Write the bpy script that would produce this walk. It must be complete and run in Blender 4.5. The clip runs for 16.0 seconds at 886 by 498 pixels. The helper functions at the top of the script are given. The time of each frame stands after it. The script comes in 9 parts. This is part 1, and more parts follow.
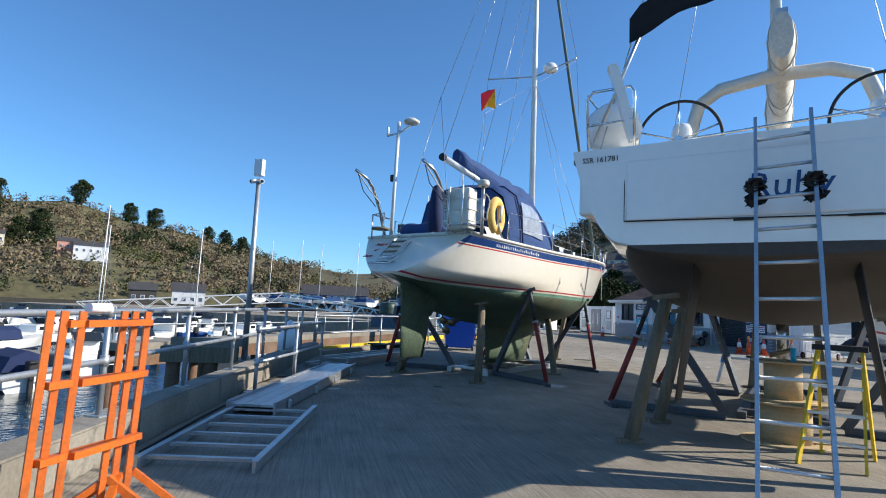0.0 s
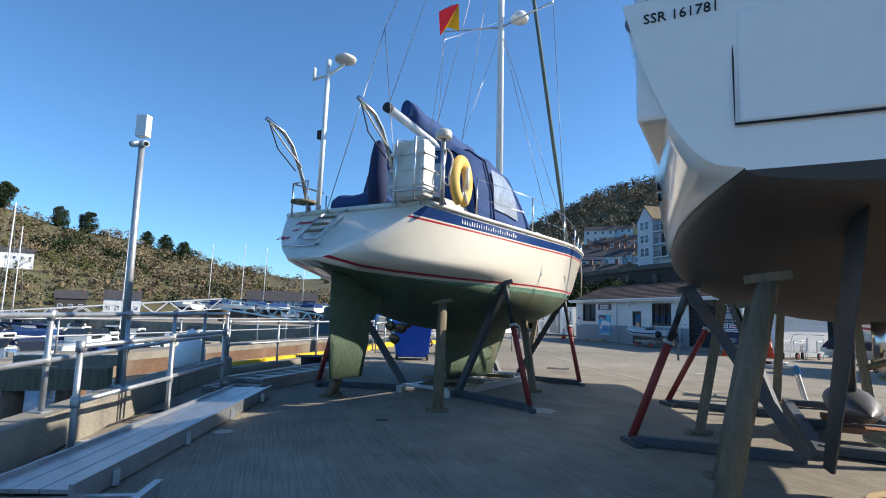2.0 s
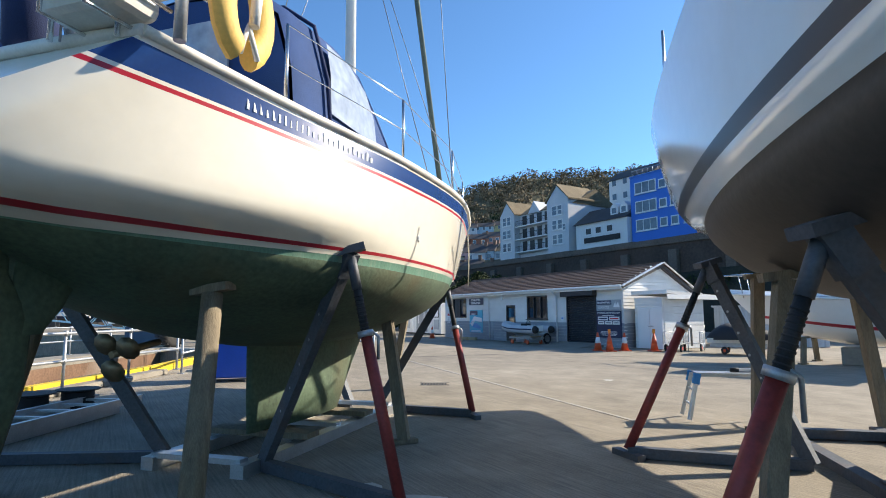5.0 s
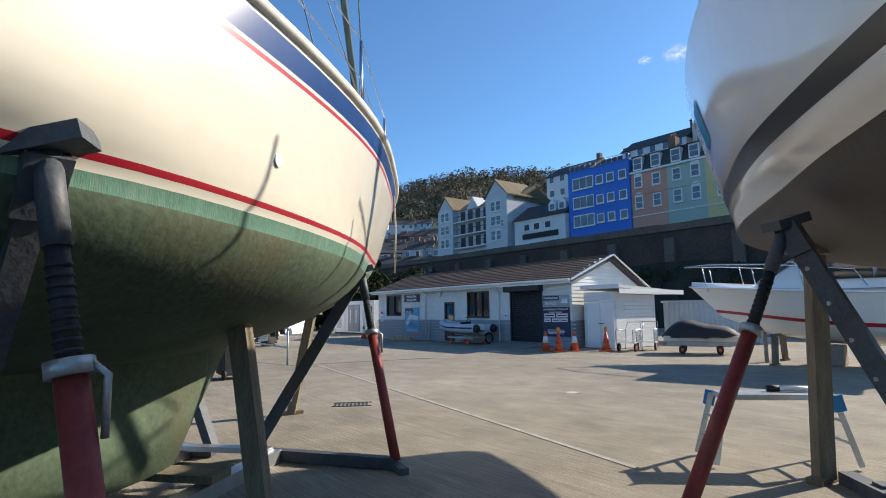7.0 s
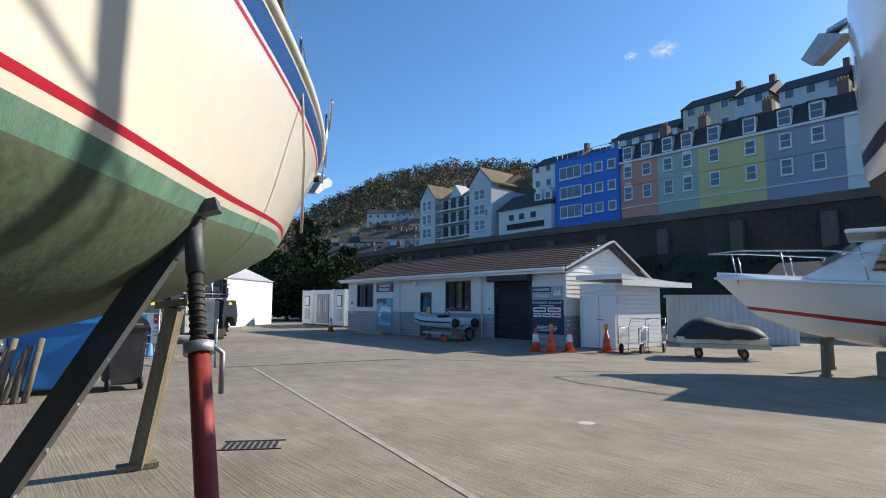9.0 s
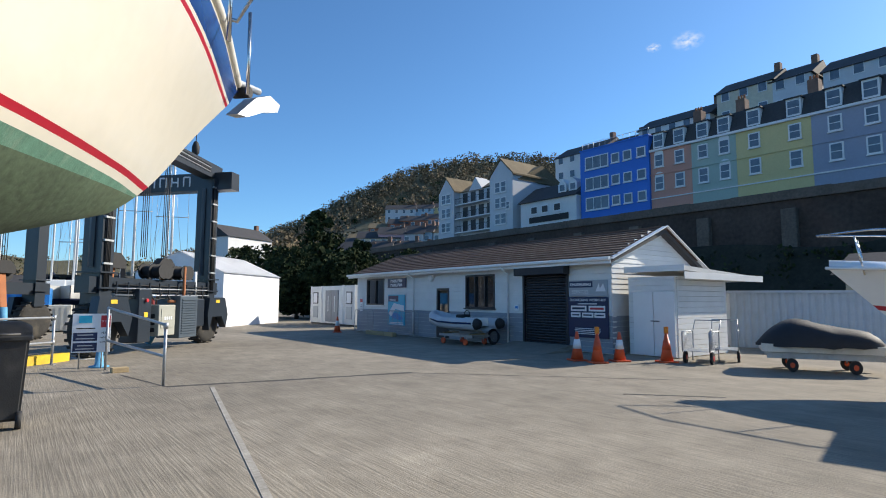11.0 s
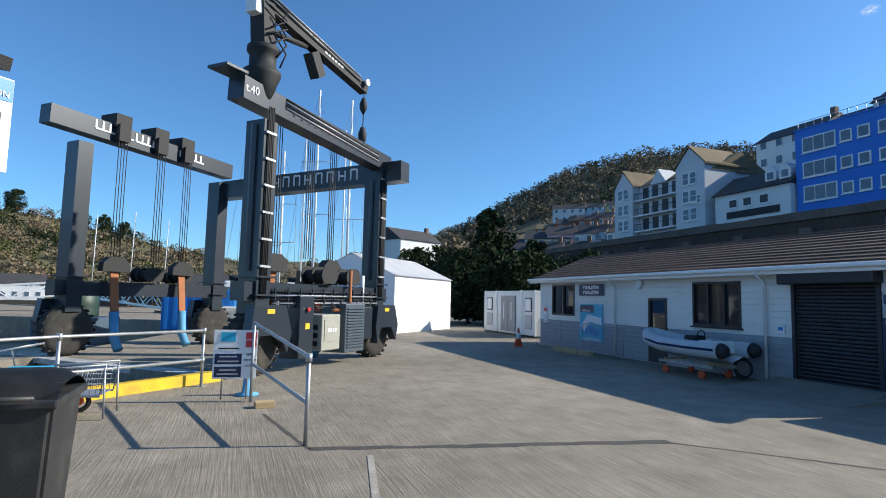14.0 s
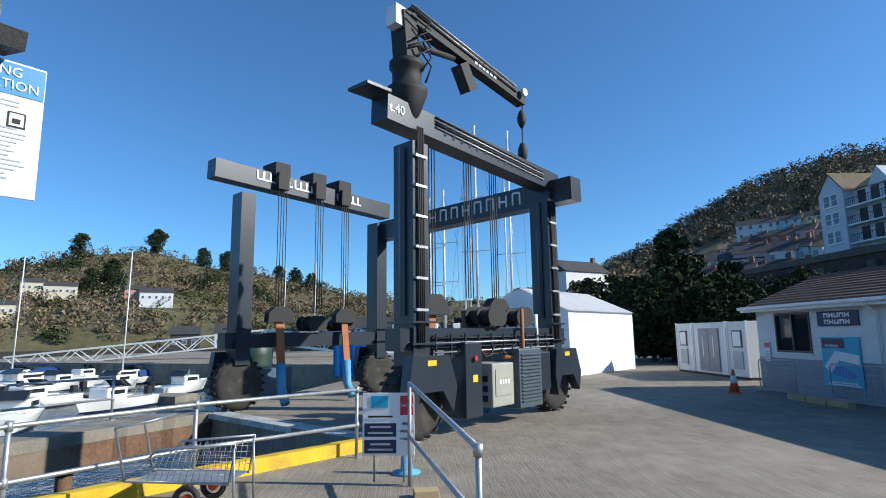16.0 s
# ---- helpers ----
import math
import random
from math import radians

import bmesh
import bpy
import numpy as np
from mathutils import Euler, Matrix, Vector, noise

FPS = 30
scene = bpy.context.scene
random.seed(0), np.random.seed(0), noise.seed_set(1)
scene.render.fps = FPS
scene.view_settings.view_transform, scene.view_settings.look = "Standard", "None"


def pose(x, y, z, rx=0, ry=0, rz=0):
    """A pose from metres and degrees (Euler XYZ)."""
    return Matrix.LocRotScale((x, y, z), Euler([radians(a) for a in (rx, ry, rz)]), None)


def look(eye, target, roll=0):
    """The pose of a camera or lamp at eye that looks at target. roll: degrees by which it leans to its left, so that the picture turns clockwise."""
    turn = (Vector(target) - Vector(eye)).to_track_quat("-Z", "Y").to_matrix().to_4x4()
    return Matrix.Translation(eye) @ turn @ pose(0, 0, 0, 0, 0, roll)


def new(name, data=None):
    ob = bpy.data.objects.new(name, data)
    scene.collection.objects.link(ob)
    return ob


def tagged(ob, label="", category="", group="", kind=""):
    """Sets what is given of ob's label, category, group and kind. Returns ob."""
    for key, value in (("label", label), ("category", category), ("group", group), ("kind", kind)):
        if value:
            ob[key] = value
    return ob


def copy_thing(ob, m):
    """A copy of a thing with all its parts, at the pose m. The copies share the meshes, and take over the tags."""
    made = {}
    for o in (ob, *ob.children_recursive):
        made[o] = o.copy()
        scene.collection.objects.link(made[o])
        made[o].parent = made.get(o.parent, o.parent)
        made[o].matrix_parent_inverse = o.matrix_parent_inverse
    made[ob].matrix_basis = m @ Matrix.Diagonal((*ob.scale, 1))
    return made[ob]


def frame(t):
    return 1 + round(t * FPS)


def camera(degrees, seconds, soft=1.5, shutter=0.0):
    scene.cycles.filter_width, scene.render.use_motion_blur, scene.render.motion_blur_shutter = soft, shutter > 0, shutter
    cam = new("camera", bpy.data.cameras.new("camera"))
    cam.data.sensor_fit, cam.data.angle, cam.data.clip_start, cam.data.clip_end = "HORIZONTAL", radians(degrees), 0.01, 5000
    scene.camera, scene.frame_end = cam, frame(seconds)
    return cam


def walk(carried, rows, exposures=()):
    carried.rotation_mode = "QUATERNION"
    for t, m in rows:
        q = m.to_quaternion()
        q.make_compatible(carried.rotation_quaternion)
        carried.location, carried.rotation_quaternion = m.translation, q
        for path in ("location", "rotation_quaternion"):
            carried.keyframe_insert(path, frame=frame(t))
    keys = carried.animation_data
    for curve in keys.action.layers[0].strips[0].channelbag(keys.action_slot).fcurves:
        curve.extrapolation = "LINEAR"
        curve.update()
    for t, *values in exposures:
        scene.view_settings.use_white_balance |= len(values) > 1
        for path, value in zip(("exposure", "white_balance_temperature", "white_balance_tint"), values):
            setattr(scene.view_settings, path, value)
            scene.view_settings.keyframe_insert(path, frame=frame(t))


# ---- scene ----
cam = camera(77.0, 16.0, 1.0)
PATH = [
    (0, (3.006, 2.527, 1.487), (2.562, 4.465, 1.7), 2.6),
    (0.5, (2.768, 3.295, 1.484), (2.337, 5.236, 1.7), 2.5),
    (1, (2.619, 4.092, 1.48), (2.237, 6.043, 1.7), 2.0),
    (1.5, (2.477, 4.852, 1.466), (2.129, 6.809, 1.692), 1.9),
    (2, (2.416, 5.577, 1.432), (2.142, 7.544, 1.666), 1.6),
    (2.5, (2.344, 6.298, 1.431), (2.126, 8.272, 1.666), 1.5),
    (3, (2.288, 7.118, 1.465), (2.181, 9.103, 1.693), 0.9),
    (3.5, (2.303, 7.885, 1.472), (2.247, 9.871, 1.701), 0.8),
    (4, (2.337, 8.653, 1.448), (2.383, 10.639, 1.679), 0.4),
    (4.5, (2.357, 9.469, 1.467), (2.48, 11.452, 1.699), 0.4),
    (5, (2.462, 10.11, 1.442), (2.67, 12.085, 1.677), -0.2),
    (5.2, (2.524, 10.393, 1.435), (2.737, 12.367, 1.672), 0.3),
    (7.3, (3.118, 13.24, 1.440), (3.566, 15.178, 1.662), -0.9),
    (7.5, (3.191, 13.544, 1.440), (3.645, 15.479, 1.657), -0.9),
    (8, (3.367, 14.338, 1.439), (3.844, 16.27, 1.644), -0.3),
    (8.5, (3.639, 15.086, 1.438), (4.128, 17.014, 1.637), 0.2),
    (10.8, (4.788, 18.648, 1.497), (5.233, 20.589, 1.682), -0.0),
    (11, (4.765, 18.933, 1.486), (5.184, 20.88, 1.669), 0.2),
    (11.5, (4.828, 19.585, 1.479), (5.194, 21.543, 1.66), 0.4),
    (12, (4.753, 20.271, 1.492), (5.038, 22.243, 1.67), 0.7),
    (12.5, (4.703, 20.902, 1.489), (4.932, 22.881, 1.666), 0.9),
    (13, (4.591, 21.557, 1.496), (4.748, 23.543, 1.672), 1.1),
    (13.5, (4.494, 22.232, 1.604), (4.557, 24.224, 1.776), 1.1),
    (14, (4.248, 22.861, 1.76), (4.084, 24.846, 1.941), 1.3),
    (14.5, (4.179, 23.345, 1.8), (3.823, 25.302, 2.005), 1.1),
    (15, (4.041, 23.825, 1.827), (3.511, 25.737, 2.082), 0.7),
    (15.5, (3.853, 24.416, 1.888), (3.212, 26.29, 2.161), -0.1),
    (16, (3.559, 25.11, 1.933), (2.837, 26.951, 2.237), -0.8),
]
walk(cam, [(t, look(eye, target, roll)) for t, eye, target, roll in PATH],
     [(0, 0.5, 6450, 10), (2.5, 0.68, 6700, 10), (5, 0.9, 6950, 10), (7.3, 0.52, 6900, 10), (8.5, 0.45, 6800, 10), (12, 0.45, 6700, 9), (14, 0.42, 6450, 8), (16, 0.3, 6150, 7)])

# ---- light ----
SUN_AZ, SUN_EL = radians(77), radians(29.2)
world = bpy.data.worlds.new("sky")
scene.world = world
world.use_nodes = True
wn, wl = world.node_tree.nodes, world.node_tree.links
sky = wn.new("ShaderNodeTexSky")
sky.sky_type, sky.sun_disc = "NISHITA", False
sky.sun_elevation, sky.sun_rotation = SUN_EL, SUN_AZ
sky.air_density, sky.dust_density, sky.ozone_density = 0.9, 0.35, 8.0
haze = wn.new("ShaderNodeMix")
haze.data_type, haze.blend_type = "RGBA", "MULTIPLY"
haze.inputs["Factor"].default_value = 1.0
haze.inputs["B"].default_value = (0.84, 1.0, 0.99, 1)
wl.new(sky.outputs[0], haze.inputs["A"])
wl.new(haze.outputs["Result"], wn["Background"].inputs[0])
wn["Background"].inputs[1].default_value = 0.14
sun_data = bpy.data.lights.new("sun", "SUN")
sun_data.energy, sun_data.angle, sun_data.color = 5.0, radians(0.55), (1.0, 0.93, 0.82)
sun = new("sun", sun_data)
toward = Vector((math.sin(SUN_AZ) * math.cos(SUN_EL), math.cos(SUN_AZ) * math.cos(SUN_EL), math.sin(SUN_EL)))
sun.matrix_world = look(toward * 80, (0, 0, 0))

# ---- materials ----
MATS = {}


def mat(name, col, rough=0.6, metal=0.0, var=0.18, scale=3.0, fine=40.0, bump=0.15, stain=None, rnd=0.0, coat=0.0, spec=0.5, stretch=(1, 1, 1), amount=0.4):
    """Colour with broad and fine variation, relief, optional stain colour; rnd varies piece by piece."""
    if name in MATS:
        return MATS[name]
    m = bpy.data.materials.new(name)
    m.use_nodes = True
    nt = m.node_tree
    N, K = nt.nodes, nt.links
    b = N["Principled BSDF"]
    b.inputs["Roughness"].default_value, b.inputs["Metallic"].default_value = rough, metal
    b.inputs["Coat Weight"].default_value = coat
    b.inputs["Specular IOR Level"].default_value = spec
    tc = N.new("ShaderNodeTexCoord")
    mp = N.new("ShaderNodeMapping")
    mp.inputs["Scale"].default_value = stretch
    K.new(tc.outputs["Object"], mp.inputs[0])

    def noise_tex(sc, detail):
        n = N.new("ShaderNodeTexNoise")
        n.inputs["Scale"].default_value, n.inputs["Detail"].default_value = sc, detail
        K.new(mp.outputs[0], n.inputs["Vector"])
        return n
    a, f = noise_tex(scale, 5), noise_tex(fine, 3)
    add = N.new("ShaderNodeMath")
    add.operation = "ADD"
    K.new(a.outputs["Fac"], add.inputs[0])
    K.new(f.outputs["Fac"], add.inputs[1])
    r = N.new("ShaderNodeMapRange")
    r.inputs["From Min"].default_value, r.inputs["From Max"].default_value = 0.6, 1.4
    r.inputs["To Min"].default_value, r.inputs["To Max"].default_value = 1 - var, 1 + var
    K.new(add.outputs[0], r.inputs["Value"])
    value = r.outputs[0]
    if rnd:
        oi = N.new("ShaderNodeObjectInfo")
        rr = N.new("ShaderNodeMapRange")
        rr.inputs["To Min"].default_value, rr.inputs["To Max"].default_value = 1 - rnd, 1 + rnd
        K.new(oi.outputs["Random"], rr.inputs["Value"])
        mu = N.new("ShaderNodeMath")
        mu.operation = "MULTIPLY"
        K.new(value, mu.inputs[0])
        K.new(rr.outputs[0], mu.inputs[1])
        value = mu.outputs[0]
    vm = N.new("ShaderNodeVectorMath")
    vm.operation = "SCALE"
    vm.inputs[0].default_value = col
    K.new(value, vm.inputs["Scale"])
    out = vm.outputs[0]
    if stain:
        st = noise_tex(scale * 0.6, 8)
        cr = N.new("ShaderNodeMapRange")
        cr.inputs["From Min"].default_value, cr.inputs["From Max"].default_value = 0.52, 0.72
        cr.inputs["To Max"].default_value = amount
        K.new(st.outputs["Fac"], cr.inputs["Value"])
        mx = N.new("ShaderNodeMix")
        mx.data_type = "RGBA"
        K.new(cr.outputs[0], mx.inputs["Factor"])
        K.new(out, mx.inputs["A"])
        mx.inputs["B"].default_value = (*stain, 1)
        out = mx.outputs["Result"]
    K.new(out, b.inputs["Base Color"])
    if bump:
        bp = N.new("ShaderNodeBump")
        bp.inputs["Strength"].default_value, bp.inputs["Distance"].default_value = bump, 0.01
        K.new(f.outputs["Fac"], bp.inputs["Height"])
        K.new(bp.outputs[0], b.inputs["Normal"])
    MATS[name] = m
    return m


def glass(name, tint, rough=0.03):
    m = mat(name, tint, rough, 0.0, 0.1, bump=0)
    return m


def leaf_mat(name, a, b):
    m = bpy.data.materials.new(name)
    m.use_nodes = True
    N, K = m.node_tree.nodes, m.node_tree.links
    g = N.new("ShaderNodeNewGeometry")
    cr = N.new("ShaderNodeMix")
    cr.data_type = "RGBA"
    cr.inputs["A"].default_value, cr.inputs["B"].default_value = (*a, 1), (*b, 1)
    K.new(g.outputs["Random Per Island"], cr.inputs["Factor"])
    K.new(cr.outputs["Result"], N["Principled BSDF"].inputs["Base Color"])
    N["Principled BSDF"].inputs["Roughness"].default_value = 0.85
    N["Principled BSDF"].inputs["Specular IOR Level"].default_value = 0.15
    return m


def ground_mat():
    """Tamped concrete with brushed grooves, tyre tracks, pale patches and dark damp stains."""
    m = bpy.data.materials.new("yard concrete")
    m.use_nodes = True
    N, K = m.node_tree.nodes, m.node_tree.links
    b = N["Principled BSDF"]
    tc = N.new("ShaderNodeTexCoord")
    mp = N.new("ShaderNodeMapping")
    mp.inputs["Rotation"].default_value = (0, 0, radians(64.8))
    K.new(tc.outputs["Object"], mp.inputs[0])

    def nz(sc, det, vec=None, rough=0.55):
        n = N.new("ShaderNodeTexNoise")
        n.inputs["Scale"].default_value, n.inputs["Detail"].default_value, n.inputs["Roughness"].default_value = sc, det, rough
        K.new(vec or mp.outputs[0], n.inputs["Vector"])
        return n.outputs["Fac"]

    def rng(v, lo, hi, a, c):
        r = N.new("ShaderNodeMapRange")
        for k, x in zip(("From Min", "From Max", "To Min", "To Max"), (lo, hi, a, c)):
            r.inputs[k].default_value = x
        K.new(v, r.inputs["Value"])
        return r.outputs[0]

    def mul(p, q, op="MULTIPLY"):
        x = N.new("ShaderNodeMath")
        x.operation = op
        K.new(p, x.inputs[0])
        K.new(q, x.inputs[1])
        return x.outputs[0]
    st = N.new("ShaderNodeMapping")
    st.inputs["Scale"].default_value = (1, 34, 1)
    K.new(mp.outputs[0], st.inputs[0])
    big, mid, fine = nz(0.22, 6), nz(1.6, 7, None, 0.65), nz(60, 4)
    streak = nz(1.3, 4, st.outputs[0])
    w = N.new("ShaderNodeTexWave")
    w.bands_direction = "Y"
    w.inputs["Detail Scale"].default_value = 2.5
    w.inputs["Scale"].default_value, w.inputs["Distortion"].default_value, w.inputs["Detail"].default_value = 9.0, 3.5, 4
    K.new(mp.outputs[0], w.inputs["Vector"])
    v = mul(mul(rng(big, 0.3, 0.7, 0.78, 1.2), rng(mid, 0.25, 0.75, 0.72, 1.22)), mul(rng(fine, 0.2, 0.8, 0.7, 1.3), rng(streak, 0.3, 0.7, 0.74, 1.2)))
    v = mul(v, rng(w.outputs["Fac"], 0, 1, 0.99, 1.01))
    vm = N.new("ShaderNodeVectorMath")
    vm.operation = "SCALE"
    vm.inputs[0].default_value = (0.275, 0.24, 0.188)
    K.new(v, vm.inputs["Scale"])
    K.new(vm.outputs[0], b.inputs["Base Color"])
    b.inputs["Roughness"].default_value = 0.88
    b.inputs["Specular IOR Level"].default_value = 0.3
    bp = N.new("ShaderNodeBump")
    bp.inputs["Strength"].default_value, bp.inputs["Distance"].default_value = 0.35, 0.01
    K.new(mul(mul(streak, streak, "ADD"), mul(fine, mid, "ADD"), "ADD"), bp.inputs["Height"])
    K.new(bp.outputs[0], b.inputs["Normal"])
    return m


def water_mat():
    m = bpy.data.materials.new("harbour water")
    m.use_nodes = True
    N, K = m.node_tree.nodes, m.node_tree.links
    b = N["Principled BSDF"]
    b.inputs["Base Color"].default_value = (0.012, 0.035, 0.045, 1)
    b.inputs["Roughness"].default_value = 0.06
    tc = N.new("ShaderNodeTexCoord")
    h = None
    for sc, am in ((1.2, 1.0), (5.0, 0.4)):
        n = N.new("ShaderNodeTexNoise")
        n.inputs["Scale"].default_value, n.inputs["Detail"].default_value = sc, 4
        K.new(tc.outputs["Object"], n.inputs["Vector"])
        x = N.new("ShaderNodeMath")
        x.operation = "MULTIPLY"
        x.inputs[1].default_value = am
        K.new(n.outputs["Fac"], x.inputs[0])
        if h:
            y = N.new("ShaderNodeMath")
            K.new(h, y.inputs[0])
            K.new(x.outputs[0], y.inputs[1])
            h = y.outputs[0]
        else:
            h = x.outputs[0]
    bp = N.new("ShaderNodeBump")
    bp.inputs["Strength"].default_value, bp.inputs["Distance"].default_value = 0.8, 0.12
    K.new(h, bp.inputs["Height"])
    K.new(bp.outputs[0], b.inputs["Normal"])
    return m


CONC = ground_mat()
WATER = water_mat()
KERB = mat("kerb concrete", (0.235, 0.21, 0.17), 0.9, var=0.3, scale=2, fine=30, bump=0.4, stain=(0.08, 0.07, 0.05))
GELCOAT = mat("cream gelcoat", (0.76, 0.715, 0.61), 0.22, var=0.04, scale=1.2, fine=9, bump=0.0, coat=0.4)
GELWHITE = mat("white gelcoat", (0.80, 0.80, 0.77), 0.16, var=0.03, scale=1, fine=8, bump=0, coat=0.5)
GELDECK = mat("weathered deck gelcoat", (0.66, 0.63, 0.56), 0.5, var=0.12, scale=4, fine=50, bump=0.1, stain=(0.3, 0.26, 0.18))
NAVY = mat("navy band paint", (0.012, 0.045, 0.17), 0.25, var=0.1, bump=0)
REDLINE = mat("red line tape", (0.42, 0.012, 0.03), 0.35, var=0.1, bump=0)
ANTIGREEN = mat("green antifouling", (0.075, 0.112, 0.068), 0.75, var=0.42, scale=1.6, fine=25, bump=0.25, stain=(0.10, 0.075, 0.035), amount=0.65)
GREENEDGE = mat("scrubbed green antifouling", (0.10, 0.22, 0.16), 0.7, var=0.3, scale=3, fine=30, bump=0.2, stain=(0.3, 0.36, 0.28), stretch=(6, 6, 1))
ANTIBLACK = mat("dark grey antifouling", (0.055, 0.045, 0.038), 0.6, var=0.25, scale=1.2, fine=20, bump=0.15)
BLACKLINE = mat("black boot stripe", (0.015, 0.015, 0.016), 0.3, var=0.1, bump=0)
CANVAS = mat("royal blue canvas", (0.010, 0.046, 0.155), 0.85, var=0.25, scale=3, fine=120, bump=0.35)
CANVASDK = mat("dark navy canvas", (0.008, 0.02, 0.075), 0.85, var=0.25, scale=3, fine=120, bump=0.35)
VINYL = mat("clear vinyl window", (0.30, 0.34, 0.40), 0.12, var=0.3, scale=5, fine=9, bump=0.3)
STEEL = mat("stainless steel", (0.62, 0.62, 0.62), 0.22, 1.0, var=0.08, bump=0)
ALU = mat("worn aluminium", (0.55, 0.56, 0.57), 0.42, 0.9, var=0.18, scale=6, fine=60, bump=0.12)
GALV = mat("galvanised steel", (0.42, 0.44, 0.46), 0.5, 0.75, var=0.2, scale=9, fine=70, bump=0.15, stain=(0.22, 0.15, 0.1), amount=0.25)
MASTW = mat("white mast paint", (0.78, 0.78, 0.76), 0.3, var=0.06, bump=0)
STAND = mat("blue-grey stand steel", (0.075, 0.085, 0.10), 0.6, 0.2, var=0.3, scale=5, fine=40, bump=0.25, stain=(0.16, 0.09, 0.05))
STANDRED = mat("red oxide prop tube", (0.26, 0.034, 0.028), 0.55, 0.1, var=0.3, scale=6, fine=40, bump=0.2, stain=(0.06, 0.03, 0.025))
TIMBER = mat("weathered timber", (0.19, 0.155, 0.105), 0.9, var=0.4, scale=3, fine=26, bump=0.5, stretch=(7, 7, 0.8), stain=(0.07, 0.06, 0.045))
PALEWOOD = mat("pale softwood", (0.45, 0.33, 0.18), 0.8, var=0.25, scale=4, fine=30, bump=0.3, stretch=(1, 1, 5))
ORANGE = mat("orange frame paint", (0.60, 0.13, 0.014), 0.5, 0.1, var=0.22, scale=6, fine=50, bump=0.2, stain=(0.14, 0.06, 0.03), amount=0.5)
YELLOW = mat("yellow safety paint", (0.72, 0.47, 0.02), 0.6, var=0.2, scale=4, fine=40, bump=0.2, stain=(0.2, 0.15, 0.06))
CUSHION = mat("yellow foam horseshoe", (0.72, 0.45, 0.11), 0.7, var=0.15, bump=0.2)
HOIST = mat("slate grey hoist paint", (0.021, 0.03, 0.042), 0.38, 0.1, var=0.15, scale=3, fine=40, bump=0.08, coat=0.15)
HOISTLT = mat("slate blue panel paint", (0.075, 0.10, 0.125), 0.45, 0.1, var=0.12, bump=0.08)
BLACK = mat("black rubber and plastic", (0.018, 0.018, 0.019), 0.7, var=0.3, scale=8, fine=60, bump=0.3)
TYRE = mat("dusty tyre rubber", (0.035, 0.033, 0.03), 0.9, var=0.35, scale=6, fine=40, bump=0.4, stain=(0.13, 0.11, 0.08))
WHITEP = mat("white boarding paint", (0.72, 0.72, 0.70), 0.55, var=0.08, scale=2, fine=30, bump=0.1, rnd=0.03, stain=(0.5, 0.5, 0.47), amount=0.3)
GREYP = mat("grey boarding paint", (0.27, 0.29, 0.32), 0.6, var=0.1, scale=2, fine=30, bump=0.1, rnd=0.04)
TRIMW = mat("white trim plastic", (0.78, 0.78, 0.77), 0.35, var=0.05, bump=0.02)
DARKFRAME = mat("dark window frame", (0.02, 0.02, 0.024), 0.4, var=0.1, bump=0)
PANE = mat("dark glass pane", (0.02, 0.025, 0.03), 0.04, var=0.1, bump=0, spec=0.7)
SHUTTER = mat("anthracite shutter", (0.028, 0.03, 0.036), 0.5, 0.3, var=0.12, bump=0.05)
ROOFTILE = mat("brown roof tile", (0.10, 0.054, 0.036), 0.85, var=0.3, scale=2, fine=20, bump=0.3, rnd=0.22, stain=(0.13, 0.09, 0.065))
SLATE = mat("dark slate roof", (0.05, 0.048, 0.05), 0.8, var=0.3, scale=0.6, fine=6, bump=0.3)
OCHREROOF = mat("lichened tile roof", (0.17, 0.13, 0.075), 0.9, var=0.3, scale=0.5, fine=5, bump=0.3)
SIGNNAVY = mat("navy sign panel", (0.012, 0.024, 0.075), 0.35, var=0.06, bump=0)
SIGNGREY = mat("grey sign panel", (0.36, 0.39, 0.42), 0.4, var=0.06, bump=0)
SIGNWHITE = mat("white sign panel", (0.78, 0.79, 0.80), 0.35, var=0.04, bump=0)
SIGNBLUE = mat("blue sign panel", (0.02, 0.22, 0.55), 0.35, var=0.06, bump=0)
SIGNCYAN = mat("cyan sign panel", (0.03, 0.42, 0.60), 0.35, var=0.1, bump=0)
SIGNRED = mat("red sign panel", (0.55, 0.04, 0.05), 0.35, var=0.06, bump=0)
CONE = mat("orange cone plastic", (0.66, 0.09, 0.025), 0.5, var=0.15, bump=0.05)
BINBLUE = mat("blue bin plastic", (0.02, 0.20, 0.55), 0.4, var=0.12, bump=0.05)
BINBLACK = mat("black bin plastic", (0.025, 0.026, 0.028), 0.5, var=0.25, scale=5, fine=60, bump=0.15, stain=(0.12, 0.11, 0.1), amount=0.35)
TENT = mat("white tent fabric", (0.80, 0.81, 0.83), 0.6, var=0.05, scale=1, fine=6, bump=0.1)
STONE = mat("dark retaining stone", (0.055, 0.043, 0.036), 0.95, var=0.5, scale=0.35, fine=4, bump=0.6, stain=(0.13, 0.06, 0.04))
STONETOP = mat("wall coping concrete", (0.105, 0.092, 0.078), 0.95, var=0.4, scale=0.5, fine=6, bump=0.5)
# near black: the shade at the wall foot is put into this colour
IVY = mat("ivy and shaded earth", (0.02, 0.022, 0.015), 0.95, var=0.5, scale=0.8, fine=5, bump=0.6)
GRASS = mat("hillside grass and scrub", (0.095, 0.085, 0.038), 0.95, var=0.5, scale=0.03, fine=0.4, bump=0.4, stain=(0.10, 0.08, 0.05))
FIELD = mat("green field", (0.16, 0.19, 0.06), 0.95, var=0.25, scale=0.02, fine=0.3, bump=0.2)
